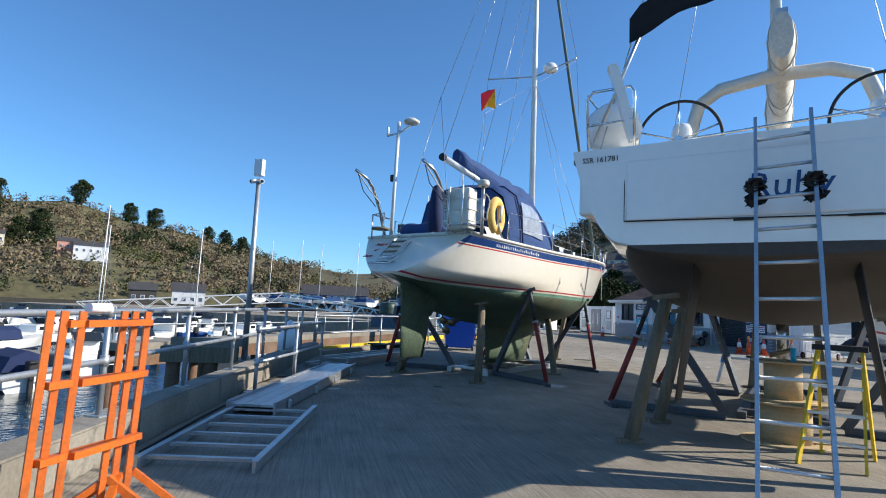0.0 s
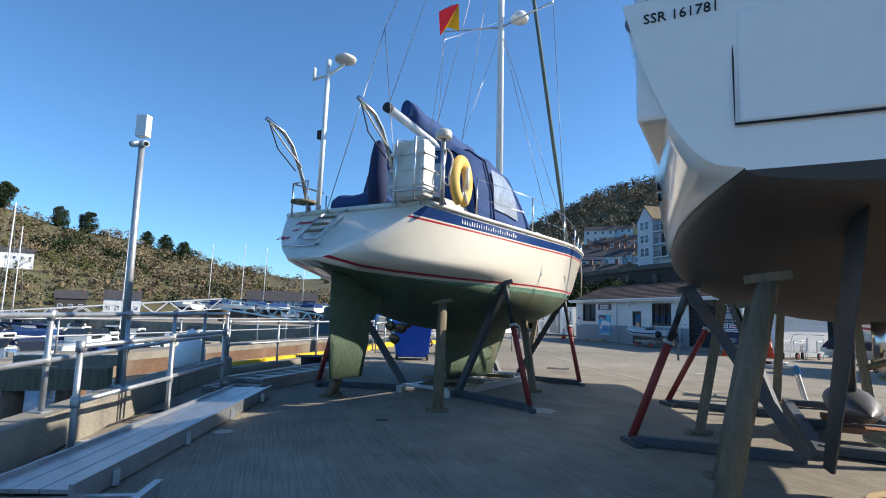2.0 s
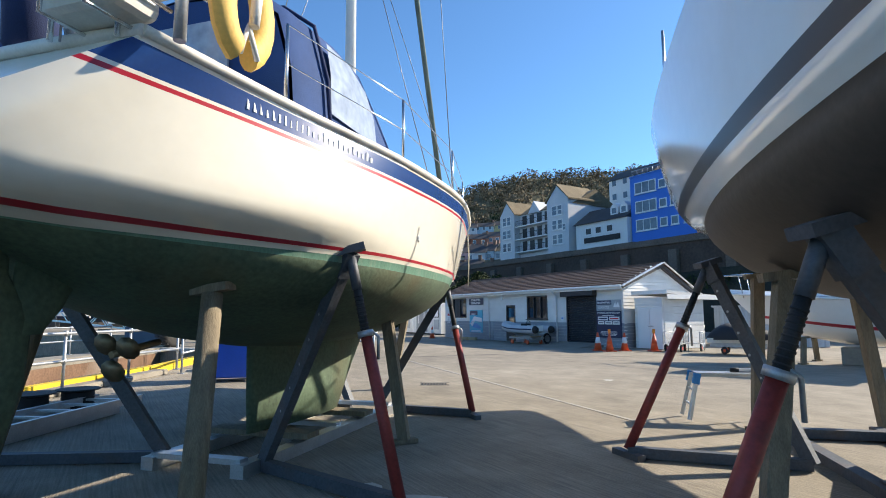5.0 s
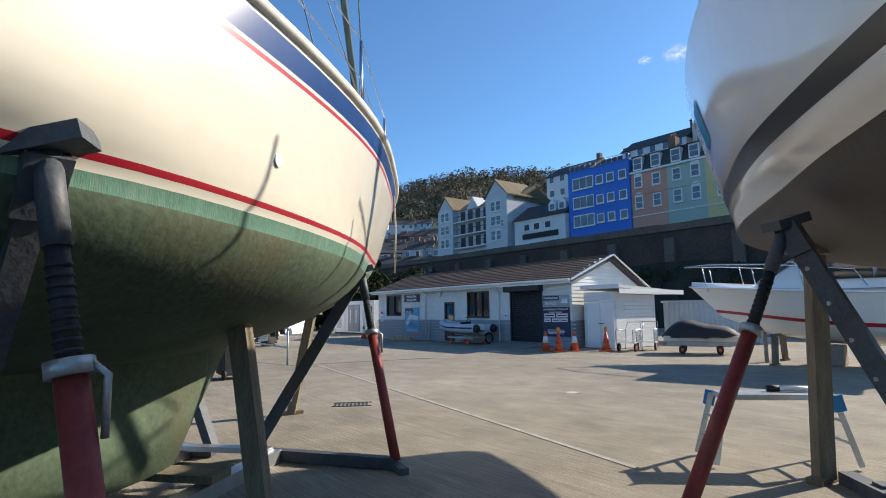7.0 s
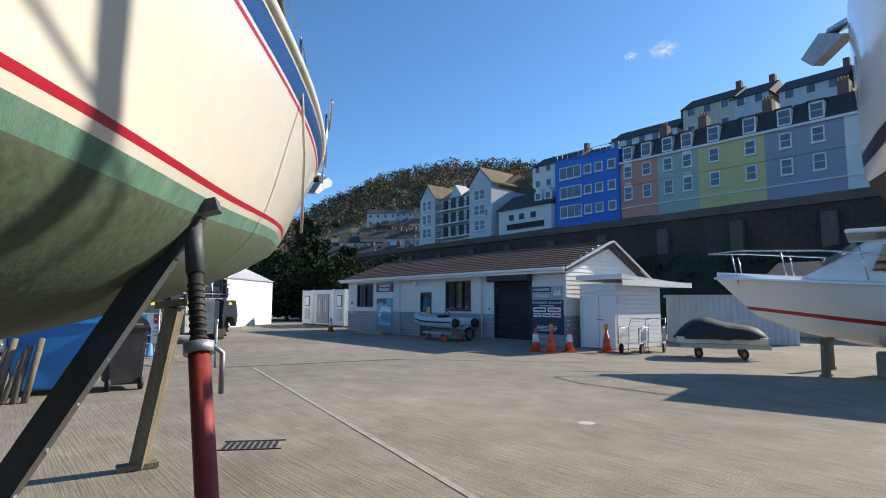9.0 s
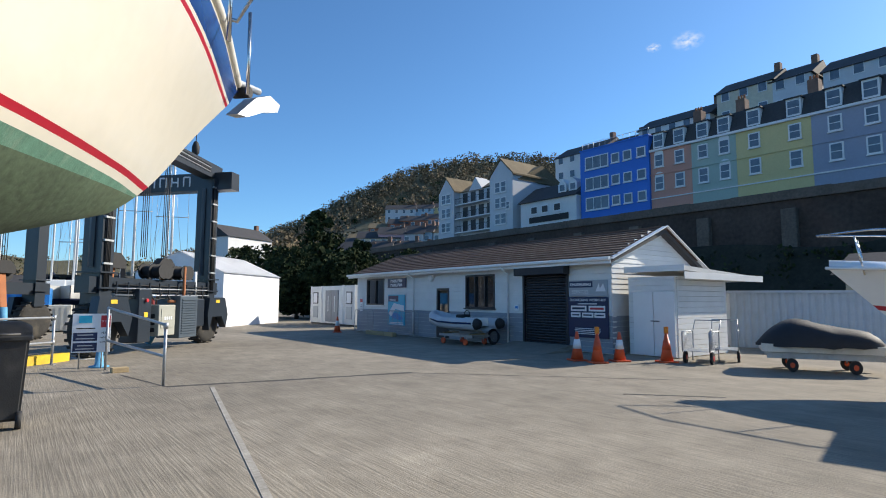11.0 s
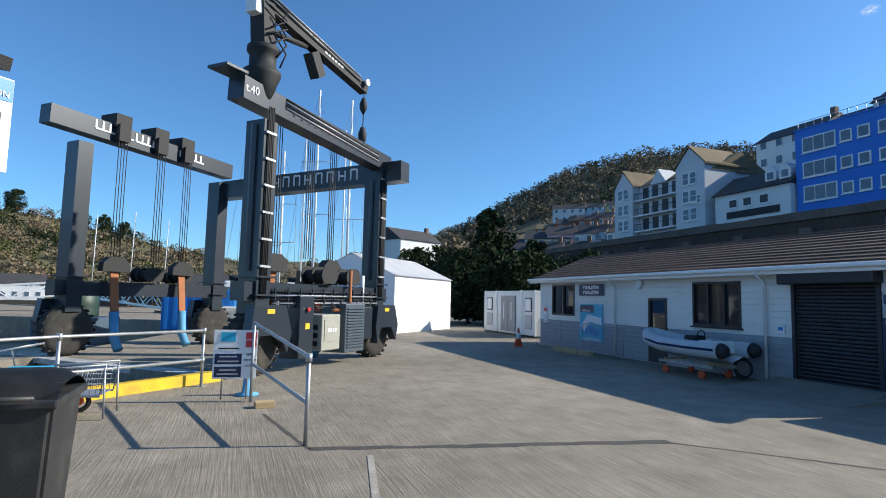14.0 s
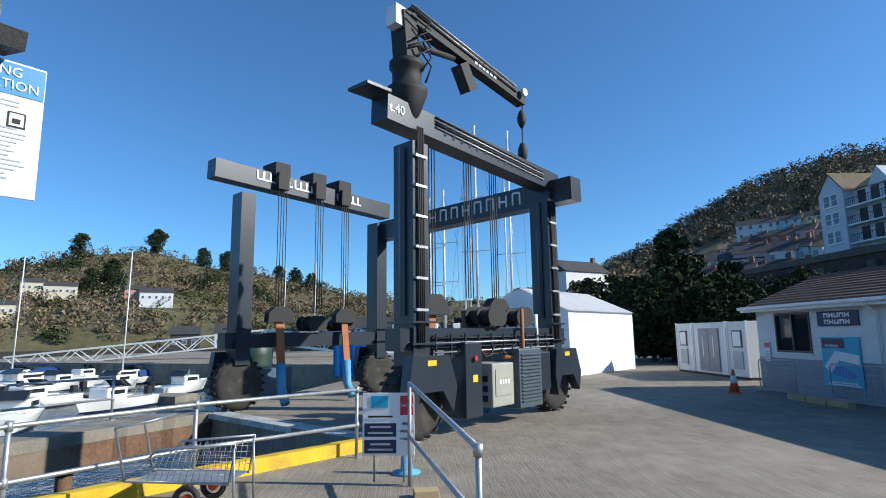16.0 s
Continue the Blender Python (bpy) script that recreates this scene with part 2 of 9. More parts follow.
RUST = mat("rusty sheet piling", (0.15, 0.085, 0.05), 0.9, var=0.45, scale=0.9, fine=14, bump=0.5, stain=(0.26, 0.22, 0.17), amount=0.6)
DAMP = mat("weed-dark quay wall", (0.04, 0.036, 0.028), 0.8, var=0.4, scale=1, fine=9, bump=0.5)
CARRIAGE = mat("maroon carriage paint", (0.10, 0.018, 0.02), 0.4, var=0.15, bump=0.05)
BLUEPAINT = mat("bright blue render", (0.03, 0.17, 0.60), 0.7, var=0.06, scale=0.4, fine=5, bump=0.1)
SALMON = mat("salmon render", (0.58, 0.29, 0.22), 0.85, var=0.08, scale=0.4, fine=5, bump=0.1)
SAGE = mat("sage green render", (0.36, 0.45, 0.40), 0.85, var=0.08, scale=0.4, fine=5, bump=0.1)
BUTTER = mat("butter yellow render", (0.62, 0.52, 0.26), 0.85, var=0.08, scale=0.4, fine=5, bump=0.1)
LAVENDER = mat("blue-grey render", (0.30, 0.33, 0.42), 0.85, var=0.08, scale=0.4, fine=5, bump=0.1)
WHITER = mat("white render", (0.70, 0.70, 0.70), 0.85, var=0.07, scale=0.3, fine=4, bump=0.1)
STRAP = mat("orange lifting strap", (0.36, 0.13, 0.05), 0.8, var=0.25, bump=0.2)
STRAPB = mat("blue strap sleeve", (0.10, 0.32, 0.52), 0.7, var=0.25, bump=0.2)
ROPE = mat("pale rope", (0.5, 0.46, 0.38), 0.9, var=0.2, bump=0.2)
WIRE = mat("rigging wire", (0.30, 0.30, 0.31), 0.35, 0.8, var=0.1, bump=0)
LEAFDK = leaf_mat("dark evergreen leaf", (0.012, 0.022, 0.010), (0.045, 0.06, 0.022))
LEAFBARE = leaf_mat("bare winter twigs", (0.11, 0.085, 0.055), (0.25, 0.195, 0.12))
LEAFMIX = leaf_mat("hedge green leaf", (0.045, 0.055, 0.02), (0.12, 0.12, 0.045))
BARK = mat("tree bark", (0.10, 0.08, 0.06), 0.95, var=0.3, bump=0.5)


def cloud_mat():
    m = bpy.data.materials.new("thin cloud")
    m.use_nodes = True
    N, K = m.node_tree.nodes, m.node_tree.links
    N.remove(N["Principled BSDF"])
    tc = N.new("ShaderNodeTexCoord")
    gr = N.new("ShaderNodeTexGradient")
    gr.gradient_type = "SPHERICAL"
    K.new(tc.outputs["Object"], gr.inputs[0])
    nz = N.new("ShaderNodeTexNoise")
    nz.inputs["Scale"].default_value, nz.inputs["Detail"].default_value = 2.2, 6
    K.new(tc.outputs["Object"], nz.inputs["Vector"])
    rg_ = N.new("ShaderNodeMapRange")
    rg_.inputs["From Min"].default_value, rg_.inputs["From Max"].default_value = 0.36, 0.7
    K.new(nz.outputs["Fac"], rg_.inputs["Value"])
    mu = N.new("ShaderNodeMath")
    mu.operation = "MULTIPLY"
    K.new(gr.outputs["Fac"], mu.inputs[0])
    K.new(rg_.outputs[0], mu.inputs[1])
    # emission stands in for sunlight on the cloud
    tr_, em, mx = N.new("ShaderNodeBsdfTransparent"), N.new("ShaderNodeEmission"), N.new("ShaderNodeMixShader")
    em.inputs["Color"].default_value, em.inputs["Strength"].default_value = (0.9, 0.94, 1.0, 1), 0.75
    K.new(mu.outputs[0], mx.inputs[0])
    K.new(tr_.outputs[0], mx.inputs[1])
    K.new(em.outputs[0], mx.inputs[2])
    K.new(mx.outputs[0], N["Material Output"].inputs[0])
    return m


CLOUD = cloud_mat()


# ---- building helpers ----


def box(bm, a, b, bev=0.0):
    """An axis-aligned block from corner a to corner b."""
    vs = [bm.verts.new((x, y, z)) for x in (a[0], b[0]) for y in (a[1], b[1]) for z in (a[2], b[2])]
    fs = [bm.faces.new([vs[i] for i in q]) for q in ((0, 1, 3, 2), (4, 6, 7, 5), (0, 4, 5, 1), (2, 3, 7, 6), (0, 2, 6, 4), (1, 5, 7, 3))]
    if bev:
        es = list({e for f in fs for e in f.edges})
        bmesh.ops.bevel(bm, geom=es, offset=bev, segments=2, profile=0.5, affect="EDGES")
    return bm


def rod(bm, p, q, r, r2=None, seg=8, cap=True):
    """A straight round bar from p to q."""
    p, q = Vector(p), Vector(q)
    w = (q - p).normalized()
    u = w.orthogonal().normalized()
    v = w.cross(u)
    r2 = r if r2 is None else r2
    rings = []
    for c, rr in ((p, r), (q, r2)):
        rings.append([bm.verts.new(c + (u * math.cos(k * math.tau / seg) + v * math.sin(k * math.tau / seg)) * rr) for k in range(seg)])
    for k in range(seg):
        f = bm.faces.new((rings[0][k], rings[0][(k + 1) % seg], rings[1][(k + 1) % seg], rings[1][k]))
        f.smooth = True
    if cap:
        bm.faces.new(rings[0][::-1])
        bm.faces.new(rings[1])
    return bm


def beam(bm, p, q, w, h, up=(0, 0, 1)):
    """A rectangular bar from p to q, w wide and h deep."""
    p, q = Vector(p), Vector(q)
    f = (q - p).normalized()
    s = f.cross(Vector(up))
    if s.length < 1e-3:
        s = f.orthogonal()
    s.normalize()
    t = s.cross(f)
    vs = [[bm.verts.new(c + s * w / 2 * a + t * h / 2 * b) for a, b in ((-1, -1), (1, -1), (1, 1), (-1, 1))] for c in (p, q)]
    for k in range(4):
        bm.faces.new((vs[0][k], vs[0][(k + 1) % 4], vs[1][(k + 1) % 4], vs[1][k]))
    bm.faces.new(vs[0][::-1])
    bm.faces.new(vs[1])
    return bm


def pipe(bm, pts, r, seg=8, closed=False):
    """A bent round tube through pts."""
    pts = [Vector(p) for p in pts]
    n = len(pts)
    rings = []
    u = None
    for i, p in enumerate(pts):
        a = pts[i - 1] if (i or closed) else p
        b = pts[(i + 1) % n] if (i < n - 1 or closed) else p
        w = (b - a).normalized()
        u = w.orthogonal().normalized() if u is None else (u - w * u.dot(w)).normalized()
        v = w.cross(u)
        rings.append([bm.verts.new(p + (u * math.cos(k * math.tau / seg) + v * math.sin(k * math.tau / seg)) * r) for k in range(seg)])
    for i in range(n if closed else n - 1):
        A, Bq = rings[i], rings[(i + 1) % n]
        for k in range(seg):
            f = bm.faces.new((A[k], A[(k + 1) % seg], Bq[(k + 1) % seg], Bq[k]))
            f.smooth = True
    if not closed:
        bm.faces.new(rings[0][::-1])
        bm.faces.new(rings[-1])
    return bm


def prism(bm, poly, axis, a, b):
    """A polygon of (p, q) pairs pushed along axis from a to b."""
    def at(p, q, c):
        return {"x": (c, p, q), "y": (p, c, q), "z": (p, q, c)}[axis]
    A = [bm.verts.new(at(p, q, a)) for p, q in poly]
    Bv = [bm.verts.new(at(p, q, b)) for p, q in poly]
    n = len(poly)
    for k in range(n):
        bm.faces.new((A[k], A[(k + 1) % n], Bv[(k + 1) % n], Bv[k]))
    bm.faces.new(A[::-1])
    bm.faces.new(Bv)
    bmesh.ops.recalc_face_normals(bm, faces=bm.faces)
    return bm


def lathe(bm, prof, seg=20, c=(0, 0, 0)):
    """A turned shape round z from (r, z) pairs."""
    rings = [[bm.verts.new((c[0] + r * math.cos(k * math.tau / seg), c[1] + r * math.sin(k * math.tau / seg), c[2] + z)) for k in range(seg)] for r, z in prof]
    for A, Bq in zip(rings, rings[1:]):
        for k in range(seg):
            f = bm.faces.new((A[k], A[(k + 1) % seg], Bq[(k + 1) % seg], Bq[k]))
            f.smooth = True
    bm.faces.new(rings[0][::-1])
    bm.faces.new(rings[-1])
    return bm


def grid(bm, rows, smooth=True, mi=None):
    """A sheet of quads through rows of points."""
    V = [[bm.verts.new(p) for p in r] for r in rows]
    for i in range(len(V) - 1):
        for j in range(len(V[i]) - 1):
            f = bm.faces.new((V[i][j], V[i][j + 1], V[i + 1][j + 1], V[i + 1][j]))
            f.smooth = smooth
            if mi:
                f.material_index = mi[i]
    return V


def B():
    return bmesh.new()


def mesh_of(name, bm, mats):
    me = bpy.data.meshes.new(name)
    bm.to_mesh(me)
    bm.free()
    for m in (mats if isinstance(mats, (list, tuple)) else [mats]):
        me.materials.append(m)
    return me


def part(name, bm, material, parent, label="", m=None):
    """One mesh object under a thing or a part."""
    me = bm if isinstance(bm, bpy.types.Mesh) else mesh_of(name, bm, material)
    ob = new(name, me)
    ob.parent = parent
    if m is not None:
        ob.matrix_basis = m
    return tagged(ob, label)


def thing(name, label, category, m=None, group="", kind=""):
    ob = new(name)
    ob.empty_display_size = 0.2
    if m is not None:
        ob.matrix_basis = m
    return tagged(ob, label, category, group, kind)


def single(name, bm, material, label, category, m=None, group="", kind=""):
    """A thing that is one mesh."""
    ob = new(name, mesh_of(name, bm, material))
    if m is not None:
        ob.matrix_basis = m
    return tagged(ob, label, category, group, kind)


def lettering(name, text, size, material, parent, m, label="", thick=0.003, shear=0.0, spacing=1.0):
    """Raised letters as a mesh, centred on the pose m, reading along its x with z out of the face."""
    cu = bpy.data.curves.new("letters", "FONT")
    cu.body, cu.size, cu.extrude, cu.align_x, cu.align_y, cu.shear, cu.space_character = text, size, thick, "CENTER", "CENTER", shear, spacing
    cu.resolution_u = 2
    tmp = bpy.data.objects.new("letters", cu)
    me = bpy.data.meshes.new_from_object(tmp)
    me.materials.clear()
    me.materials.append(material)
    bpy.data.objects.remove(tmp)
    return part(name, me, material, parent, label, m)


def facing(x, y, z, out_deg):
    """A pose on an upright face whose outward side points to out_deg (degrees from +x), for lettering."""
    return pose(x, y, z, 90, 0, out_deg + 90)


def fuzz(name, centres, radii, per, leaf, material, squash=0.8, rng_seed=1):
    """Crowns of many loose leaf clumps round the centres, as one mesh."""
    rg = np.random.default_rng(rng_seed)
    C, R = np.array(centres, float), np.array(radii, float)
    n = len(C) * per
    Cn, Rn = np.repeat(C, per, 0), np.repeat(R, per)
    dv = rg.normal(size=(n, 3))
    dv /= np.linalg.norm(dv, axis=1)[:, None]
    P = Cn + dv * (Rn * rg.uniform(0.35, 1.05, n) ** 0.6)[:, None] * np.array([1, 1, squash])
    s = leaf * rg.uniform(0.5, 1.4, n)
    a = rg.normal(size=(n, 3))
    a /= np.linalg.norm(a, axis=1)[:, None]
    b = np.cross(a, dv + rg.normal(scale=0.6, size=(n, 3)))
    b /= np.linalg.norm(b, axis=1)[:, None] + 1e-6
    a, b = a * s[:, None], b * s[:, None]
    V = np.stack([P - a, P - b * 0.6, P + a * rg.uniform(0.5, 1.2, (n, 1)), P + b * 0.7], 1).reshape(-1, 3)
    F = np.arange(n * 4).reshape(-1, 4)
    me = bpy.data.meshes.new(name)
    me.from_pydata(V.tolist(), [], F.tolist())
    me.materials.append(material)
    return me

# ---- large structure ----
SHED = Matrix(((0.426, 0.9047, 0, 6.435), (-0.9047, 0.426, 0, 46.5), (0, 0, 1, 0), (0, 0, 0, 1)))  # x along the front, y into the shed


def sh(x, y, z, rx=0, ry=0, rz=0):
    return SHED @ pose(x, y, z, rx, ry, rz)


# yard slab with its quay edge
QUAY = [(2.0, -12), (0.6, 0), (-0.75, 5), (-3.45, 14.2), (-4.2, 17.3), (-3.3, 25.2), (-3.25, 29.0), (-1.15, 34.3), (-7.7, 36.9), (-12, 58), (-30, 78), (-30, 140), (140, 140), (140, -12)]
bm = B()
prism(bm, QUAY, "z", -4.0, 0.0)
tagged(single("ground", bm, CONC, "weathered pale concrete boatyard ground", "ground"), kind="structure")
bm = B()
box(bm, (-1500, -700, -4.2), (900, 1500, -1.9))
tagged(single("water", bm, WATER, "rippled dark blue harbour water", "water"), kind="structure")

# kerb along the quay
kerb = thing("kerb", "stained concrete kerb along the quay edge", "kerb", kind="structure")
for (x0, y0), (x1, y1) in (((-0.75, 5.0), (-3.45, 14.2)), ((0.6, 0.0), (-0.75, 5.0)), ((-3.45, 14.2), (-4.2, 17.3)), ((-4.2, 17.3), (-3.2, 24.9))):
    v = Vector((x1 - x0, y1 - y0, 0))
    nrm = Vector((v.y, -v.x, 0)).normalized() * 0.17
    L = v.length
    kh = 0.13 if y0 > 17 else 0.37
    n = max(1, round(L / 2.4))
    for k in range(n):
        a, c = Vector((x0, y0, 0)) + v * (k / n), Vector((x0, y0, 0)) + v * ((k + 1) / n)
        bm = B()
        beam(bm, a + nrm + Vector((0, 0, kh / 2)) + v.normalized() * 0.006, c + nrm + Vector((0, 0, kh / 2)) - v.normalized() * 0.006, 0.34, kh)
        bmesh.ops.bevel(bm, geom=list(bm.edges), offset=0.018, segments=2, affect="EDGES")
        part("kerb_block", bm, KERB, kerb)

# yellow edge beam along the hoist dock
DOCK = [Vector((-4.15, 17.6, 0)), Vector((-3.25, 25.2, 0)), Vector((-3.2, 29.0, 0)), Vector((-1.15, 34.1, 0))]
edge = thing("edge_beam", "yellow painted steel edge beam along the hoist dock", "edge beam", kind="structure")
qwall = thing("quay_wall", "dark weedy quay wall under the yellow edge", "quay wall", kind="structure")
for a, c in zip(DOCK, DOCK[1:]):
    ed = (c - a).normalized()
    eo = Vector((-ed.y, ed.x, 0))
    part("beam_length", beam(B(), a + eo * 0.1 + Vector((0, 0, 0.1)), c + eo * 0.1 + Vector((0, 0, 0.1)), 0.2, 0.2), YELLOW, edge)
    part("wall_length", beam(B(), a + eo * 0.23 + Vector((0, 0, -1.6)), c + eo * 0.23 + Vector((0, 0, -1.6)), 0.05, 2.9), DAMP, qwall)

# hoist pier across the dock, on piles
pier = thing("hoist_pier", "rusty steel runway pier on piles beside the dock", "pier", kind="structure")
P0, P1 = Vector((-10.4, 17.0, 0)), Vector((-8.1, 37.0, 0))
pv = (P1 - P0).normalized()
bm = B()
beam(bm, P0 + Vector((0, 0, -0.1)), P1 + Vector((0, 0, -0.1)), 1.1, 0.24)
part("deck", bm, KERB, pier)
for off in (-0.5, 0.5):
    bm = B()
    o = Vector((-pv.y, pv.x, 0)) * off
    beam(bm, P0 + o + Vector((0, 0, -0.45)), P1 + o + Vector((0, 0, -0.45)), 0.08, 0.46)
    part("girder", bm, RUST, pier)
for k in range(7):
    c = P0 + (P1 - P0) * (k / 6)
    bm = B()
    rod(bm, (c.x, c.y, -3.8), (c.x, c.y, -0.66), 0.16, seg=12)
    part("pile", bm, RUST, pier)
bm = B()
beam(bm, (-0.8, 34.55, -0.06), (-7.9, 37.1, -0.06), 0.5, 0.13)
single("dock_head", bm, mat("black and white edge", (0.45, 0.45, 0.43), 0.8, var=0.5, scale=1.2, fine=8, bump=0.2), "chequered concrete head of the hoist dock", "dock edge", kind="structure")

# timber dolphin by the kerb
dol = thing("mooring_dolphin", "timber and steel mooring dolphin standing in the water", "dolphin")
for dx, dy in ((0, 0), (0.75, 0.35), (0.2, 0.9)):
    bm = B()
    rod(bm, (-6.0 + dx, 14.1 + dy, -3.8), (-6.0 + dx, 14.1 + dy, 0.3), 0.16, seg=12)
    part("pile", bm, RUST, dol)
bm = B()
beam(bm, (-6.25, 14.0, 0.16), (-4.75, 14.75, 0.16), 0.42, 0.36)
part("cross_head", bm, TIMBER, dol)
bm = B()
beam(bm, (-6.4, 14.5, 0.42), (-4.9, 15.2, 0.42), 0.3, 0.18)
part("cap_beam", bm, KERB, dol)

# retaining wall with coping, buttresses and ivy, parallel to the shed
rw = thing("wall_retaining", "tall dark stone retaining wall with coping", "wall", SHED, kind="structure")
bm = B()
box(bm, (-75, 26, -0.5), (45, 27.2, 8.0))
part("stone_face", bm, STONE, rw)
for k in range(40):
    bm = B()
    box(bm, (-75 + k * 3, 25.8, 8.002), (-72.01 + k * 3, 27.4, 8.62 + 0.03 * math.sin(k * 2.1)))
    part("coping", bm, STONETOP, rw)
for k in range(12):
    x = -30 + k * 5.6
    bm = B()
    box(bm, (x, 25.5, -0.5), (x + 0.9, 25.998, 7.4), 0.05)
    part("buttress", bm, STONETOP, rw)
# earth bank, its shade darkened into the material colour
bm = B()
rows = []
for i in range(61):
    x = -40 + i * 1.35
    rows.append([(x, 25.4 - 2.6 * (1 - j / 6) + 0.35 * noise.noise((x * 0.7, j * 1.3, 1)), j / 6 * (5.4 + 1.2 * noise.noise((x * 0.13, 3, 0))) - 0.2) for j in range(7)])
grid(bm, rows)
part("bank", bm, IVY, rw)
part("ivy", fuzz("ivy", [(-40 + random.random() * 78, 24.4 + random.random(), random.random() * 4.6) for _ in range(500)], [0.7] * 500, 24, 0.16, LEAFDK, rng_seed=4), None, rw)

# upper terrace ground behind the wall
bm = B()
box(bm, (-75, 27.2, -0.5), (45, 62, 7.9))
single("terrace_ground", bm, GRASS, "street level behind the retaining wall", "ground", SHED, kind="structure")


def land(name, fn, x0, x1, y0, y1, nx, ny, material, label):
    bm = B()
    grid(bm, [[(x0 + (x1 - x0) * i / nx, y0 + (y1 - y0) * j / ny, fn(x0 + (x1 - x0) * i / nx, y0 + (y1 - y0) * j / ny)) for j in range(ny + 1)] for i in range(nx + 1)])
    return tagged(single(name, bm, material, label, "hill"), kind="structure")


def polar(az, dist):
    return dist * math.sin(radians(az)), dist * math.cos(radians(az))


def interp(v, xs, ys):
    return float(np.interp(v, xs, ys))


# hillside behind the town: height by azimuth seen from the yard
def hill_right(az, q):
    """q runs 0 at the foot (150 m) to 1 at the crest (330 m)."""
    crest = interp(az, (-14, -8, -2, 2, 8, 15, 22, 30, 36, 43, 52, 70), (3.2, 4.8, 7.2, 9.7, 12.4, 14.2, 14.0, 13.8, 13.8, 14, 14, 12))
    D = 105 + 215 * q
    e = 2.0 + (crest - 2.0) * min(1, q * 1.05) ** 0.8
    return D, max(0.2, 1.5 + D * math.tan(radians(e)) + 2.5 * noise.noise((az * 0.15, q * 5, 2)))


def right_point(az, q):
    D, z = hill_right(az, q)
    x, y = polar(az, D)
    return x + 4, y + 20, z


bm = B()
grid(bm, [[right_point(-16 + 90 * i / 70, j / 20) for j in range(21)] + [(right_point(-16 + 90 * i / 70, 1)[0] * 1.8, right_point(-16 + 90 * i / 70, 1)[1] * 1.8, 0)] for i in range(71)])
tagged(single("hill_town", bm, GRASS, "steep scrubby hillside behind the town", "hill"), kind="structure")


def left_point(az, q):
    crest = interp(az, (-95, -70, -60, -54, -48, -43, -38, -34, -29, -24, -15, -5, 6), (6.5, 5.2, 5.4, 7.1, 8.1, 6.9, 6.2, 5.2, 4.1, 3.6, 3.6, 3.5, 3.2))
    D = 230 + 170 * q
    e = crest * (min(1.0, q * 1.02) ** 0.75)
    x, y = polar(az, D)
    return x + 3, y + 10, -2.0 + 1.5 * min(1, q * 30) + D * math.tan(radians(e)) + 2.2 * noise.noise((az * 0.2, q * 4, 7)) * min(1, q * 6)


bm = B()
grid(bm, [[left_point(-100 + 106 * i / 80, j / 18) for j in range(19)] + [(left_point(-100 + 106 * i / 80, 1)[0] * 2, left_point(-100 + 106 * i / 80, 1)[1] * 2, -2)] for i in range(81)])
tagged(single("hill_river", bm, GRASS, "wooded hill across the river", "hill"), kind="structure")
bm = B()
grid(bm, [[(polar(-30 + 40 * i / 20, 430 + 90 * j / 6)[0], polar(-30 + 40 * i / 20, 430 + 90 * j / 6)[1], -2 + j * 5.2 + 3 * noise.noise((i * 0.3, j * 0.3, 0))) for j in range(7)] for i in range(21)])
tagged(single("hill_far", bm, FIELD, "far green pasture ridge", "hill"), kind="structure")

# ---- the workshop shed ----
shed = thing("workshop", "white boarded boatyard workshop with grey skirting and brown tile roof", "building", SHED)
LEN, DEEP, EAVE, RIDGE, RY = 14.66, 5.0, 2.66, 3.72, 2.45
OPEN = [(0.93, 1.25, 2.5, 2.45), (6.48, 0.02, 7.28, 1.95), (8.27, 1.2, 9.86, 2.4), (11.3, 0.02, 13.06, 2.36)]


def wall_pieces(lo, hi):
    """Stretches of one board row between the openings, as (x0, x1)."""
    cuts = sorted((a, c) for a, zb, c, zt in OPEN if zb < hi - 0.01 and zt > lo + 0.01)
    x, out = 0.0, []
    for a, c in cuts:
        out.append((x, a))
        x = c
    out.append((x, LEN))
    return out


bm = B()
zs = [0.0, 0.02, 1.2, 1.25, 1.95, 2.36, 2.4, 2.45, EAVE]
for lo, hi in zip(zs, zs[1:]):
    for a, c in wall_pieces(lo, hi):
        box(bm, (a, 0.02, lo), (c, 0.2, hi))
part("front_wall", bm, WHITEP, shed)
bm = B()
prism(bm, [(0.2, 0), (DEEP, 0), (DEEP, 2.42), (RY, RIDGE - 0.06), (0.2, EAVE)], "x", LEN - 0.2, LEN - 0.02)
prism(bm, [(0.2, 0), (DEEP, 0), (DEEP, 2.42), (RY, RIDGE - 0.06), (0.2, EAVE)], "x", 0.02, 0.2)
box(bm, (0.2, DEEP - 0.2, 0), (LEN - 0.2, DEEP, 2.4))
part("end_wall", bm, WHITEP, shed)
row = 0
z = 0.02
while z < EAVE - 0.02:
    top = min(z + 0.148, EAVE)
    for a, c in wall_pieces(z, top):
        if c - a > 0.05:
            bm = B()
            vs = [(a, 0.019, z), (c, 0.019, z), (c, -0.012, z), (a, -0.012, z), (a, 0.019, top - 0.006), (c, 0.019, top - 0.006), (c, 0.004, top - 0.006), (a, 0.004, top - 0.006)]
            q = [bm.verts.new(p) for p in vs]
            for f in ((0, 1, 2, 3), (7, 6, 5, 4), (3, 2, 6, 7), (0, 3, 7, 4), (1, 5, 6, 2)):
                bm.faces.new([q[i] for i in f])
            part("board", bm, GREYP if z < 1.05 else WHITEP, shed)
    z += 0.15
z = 0.02
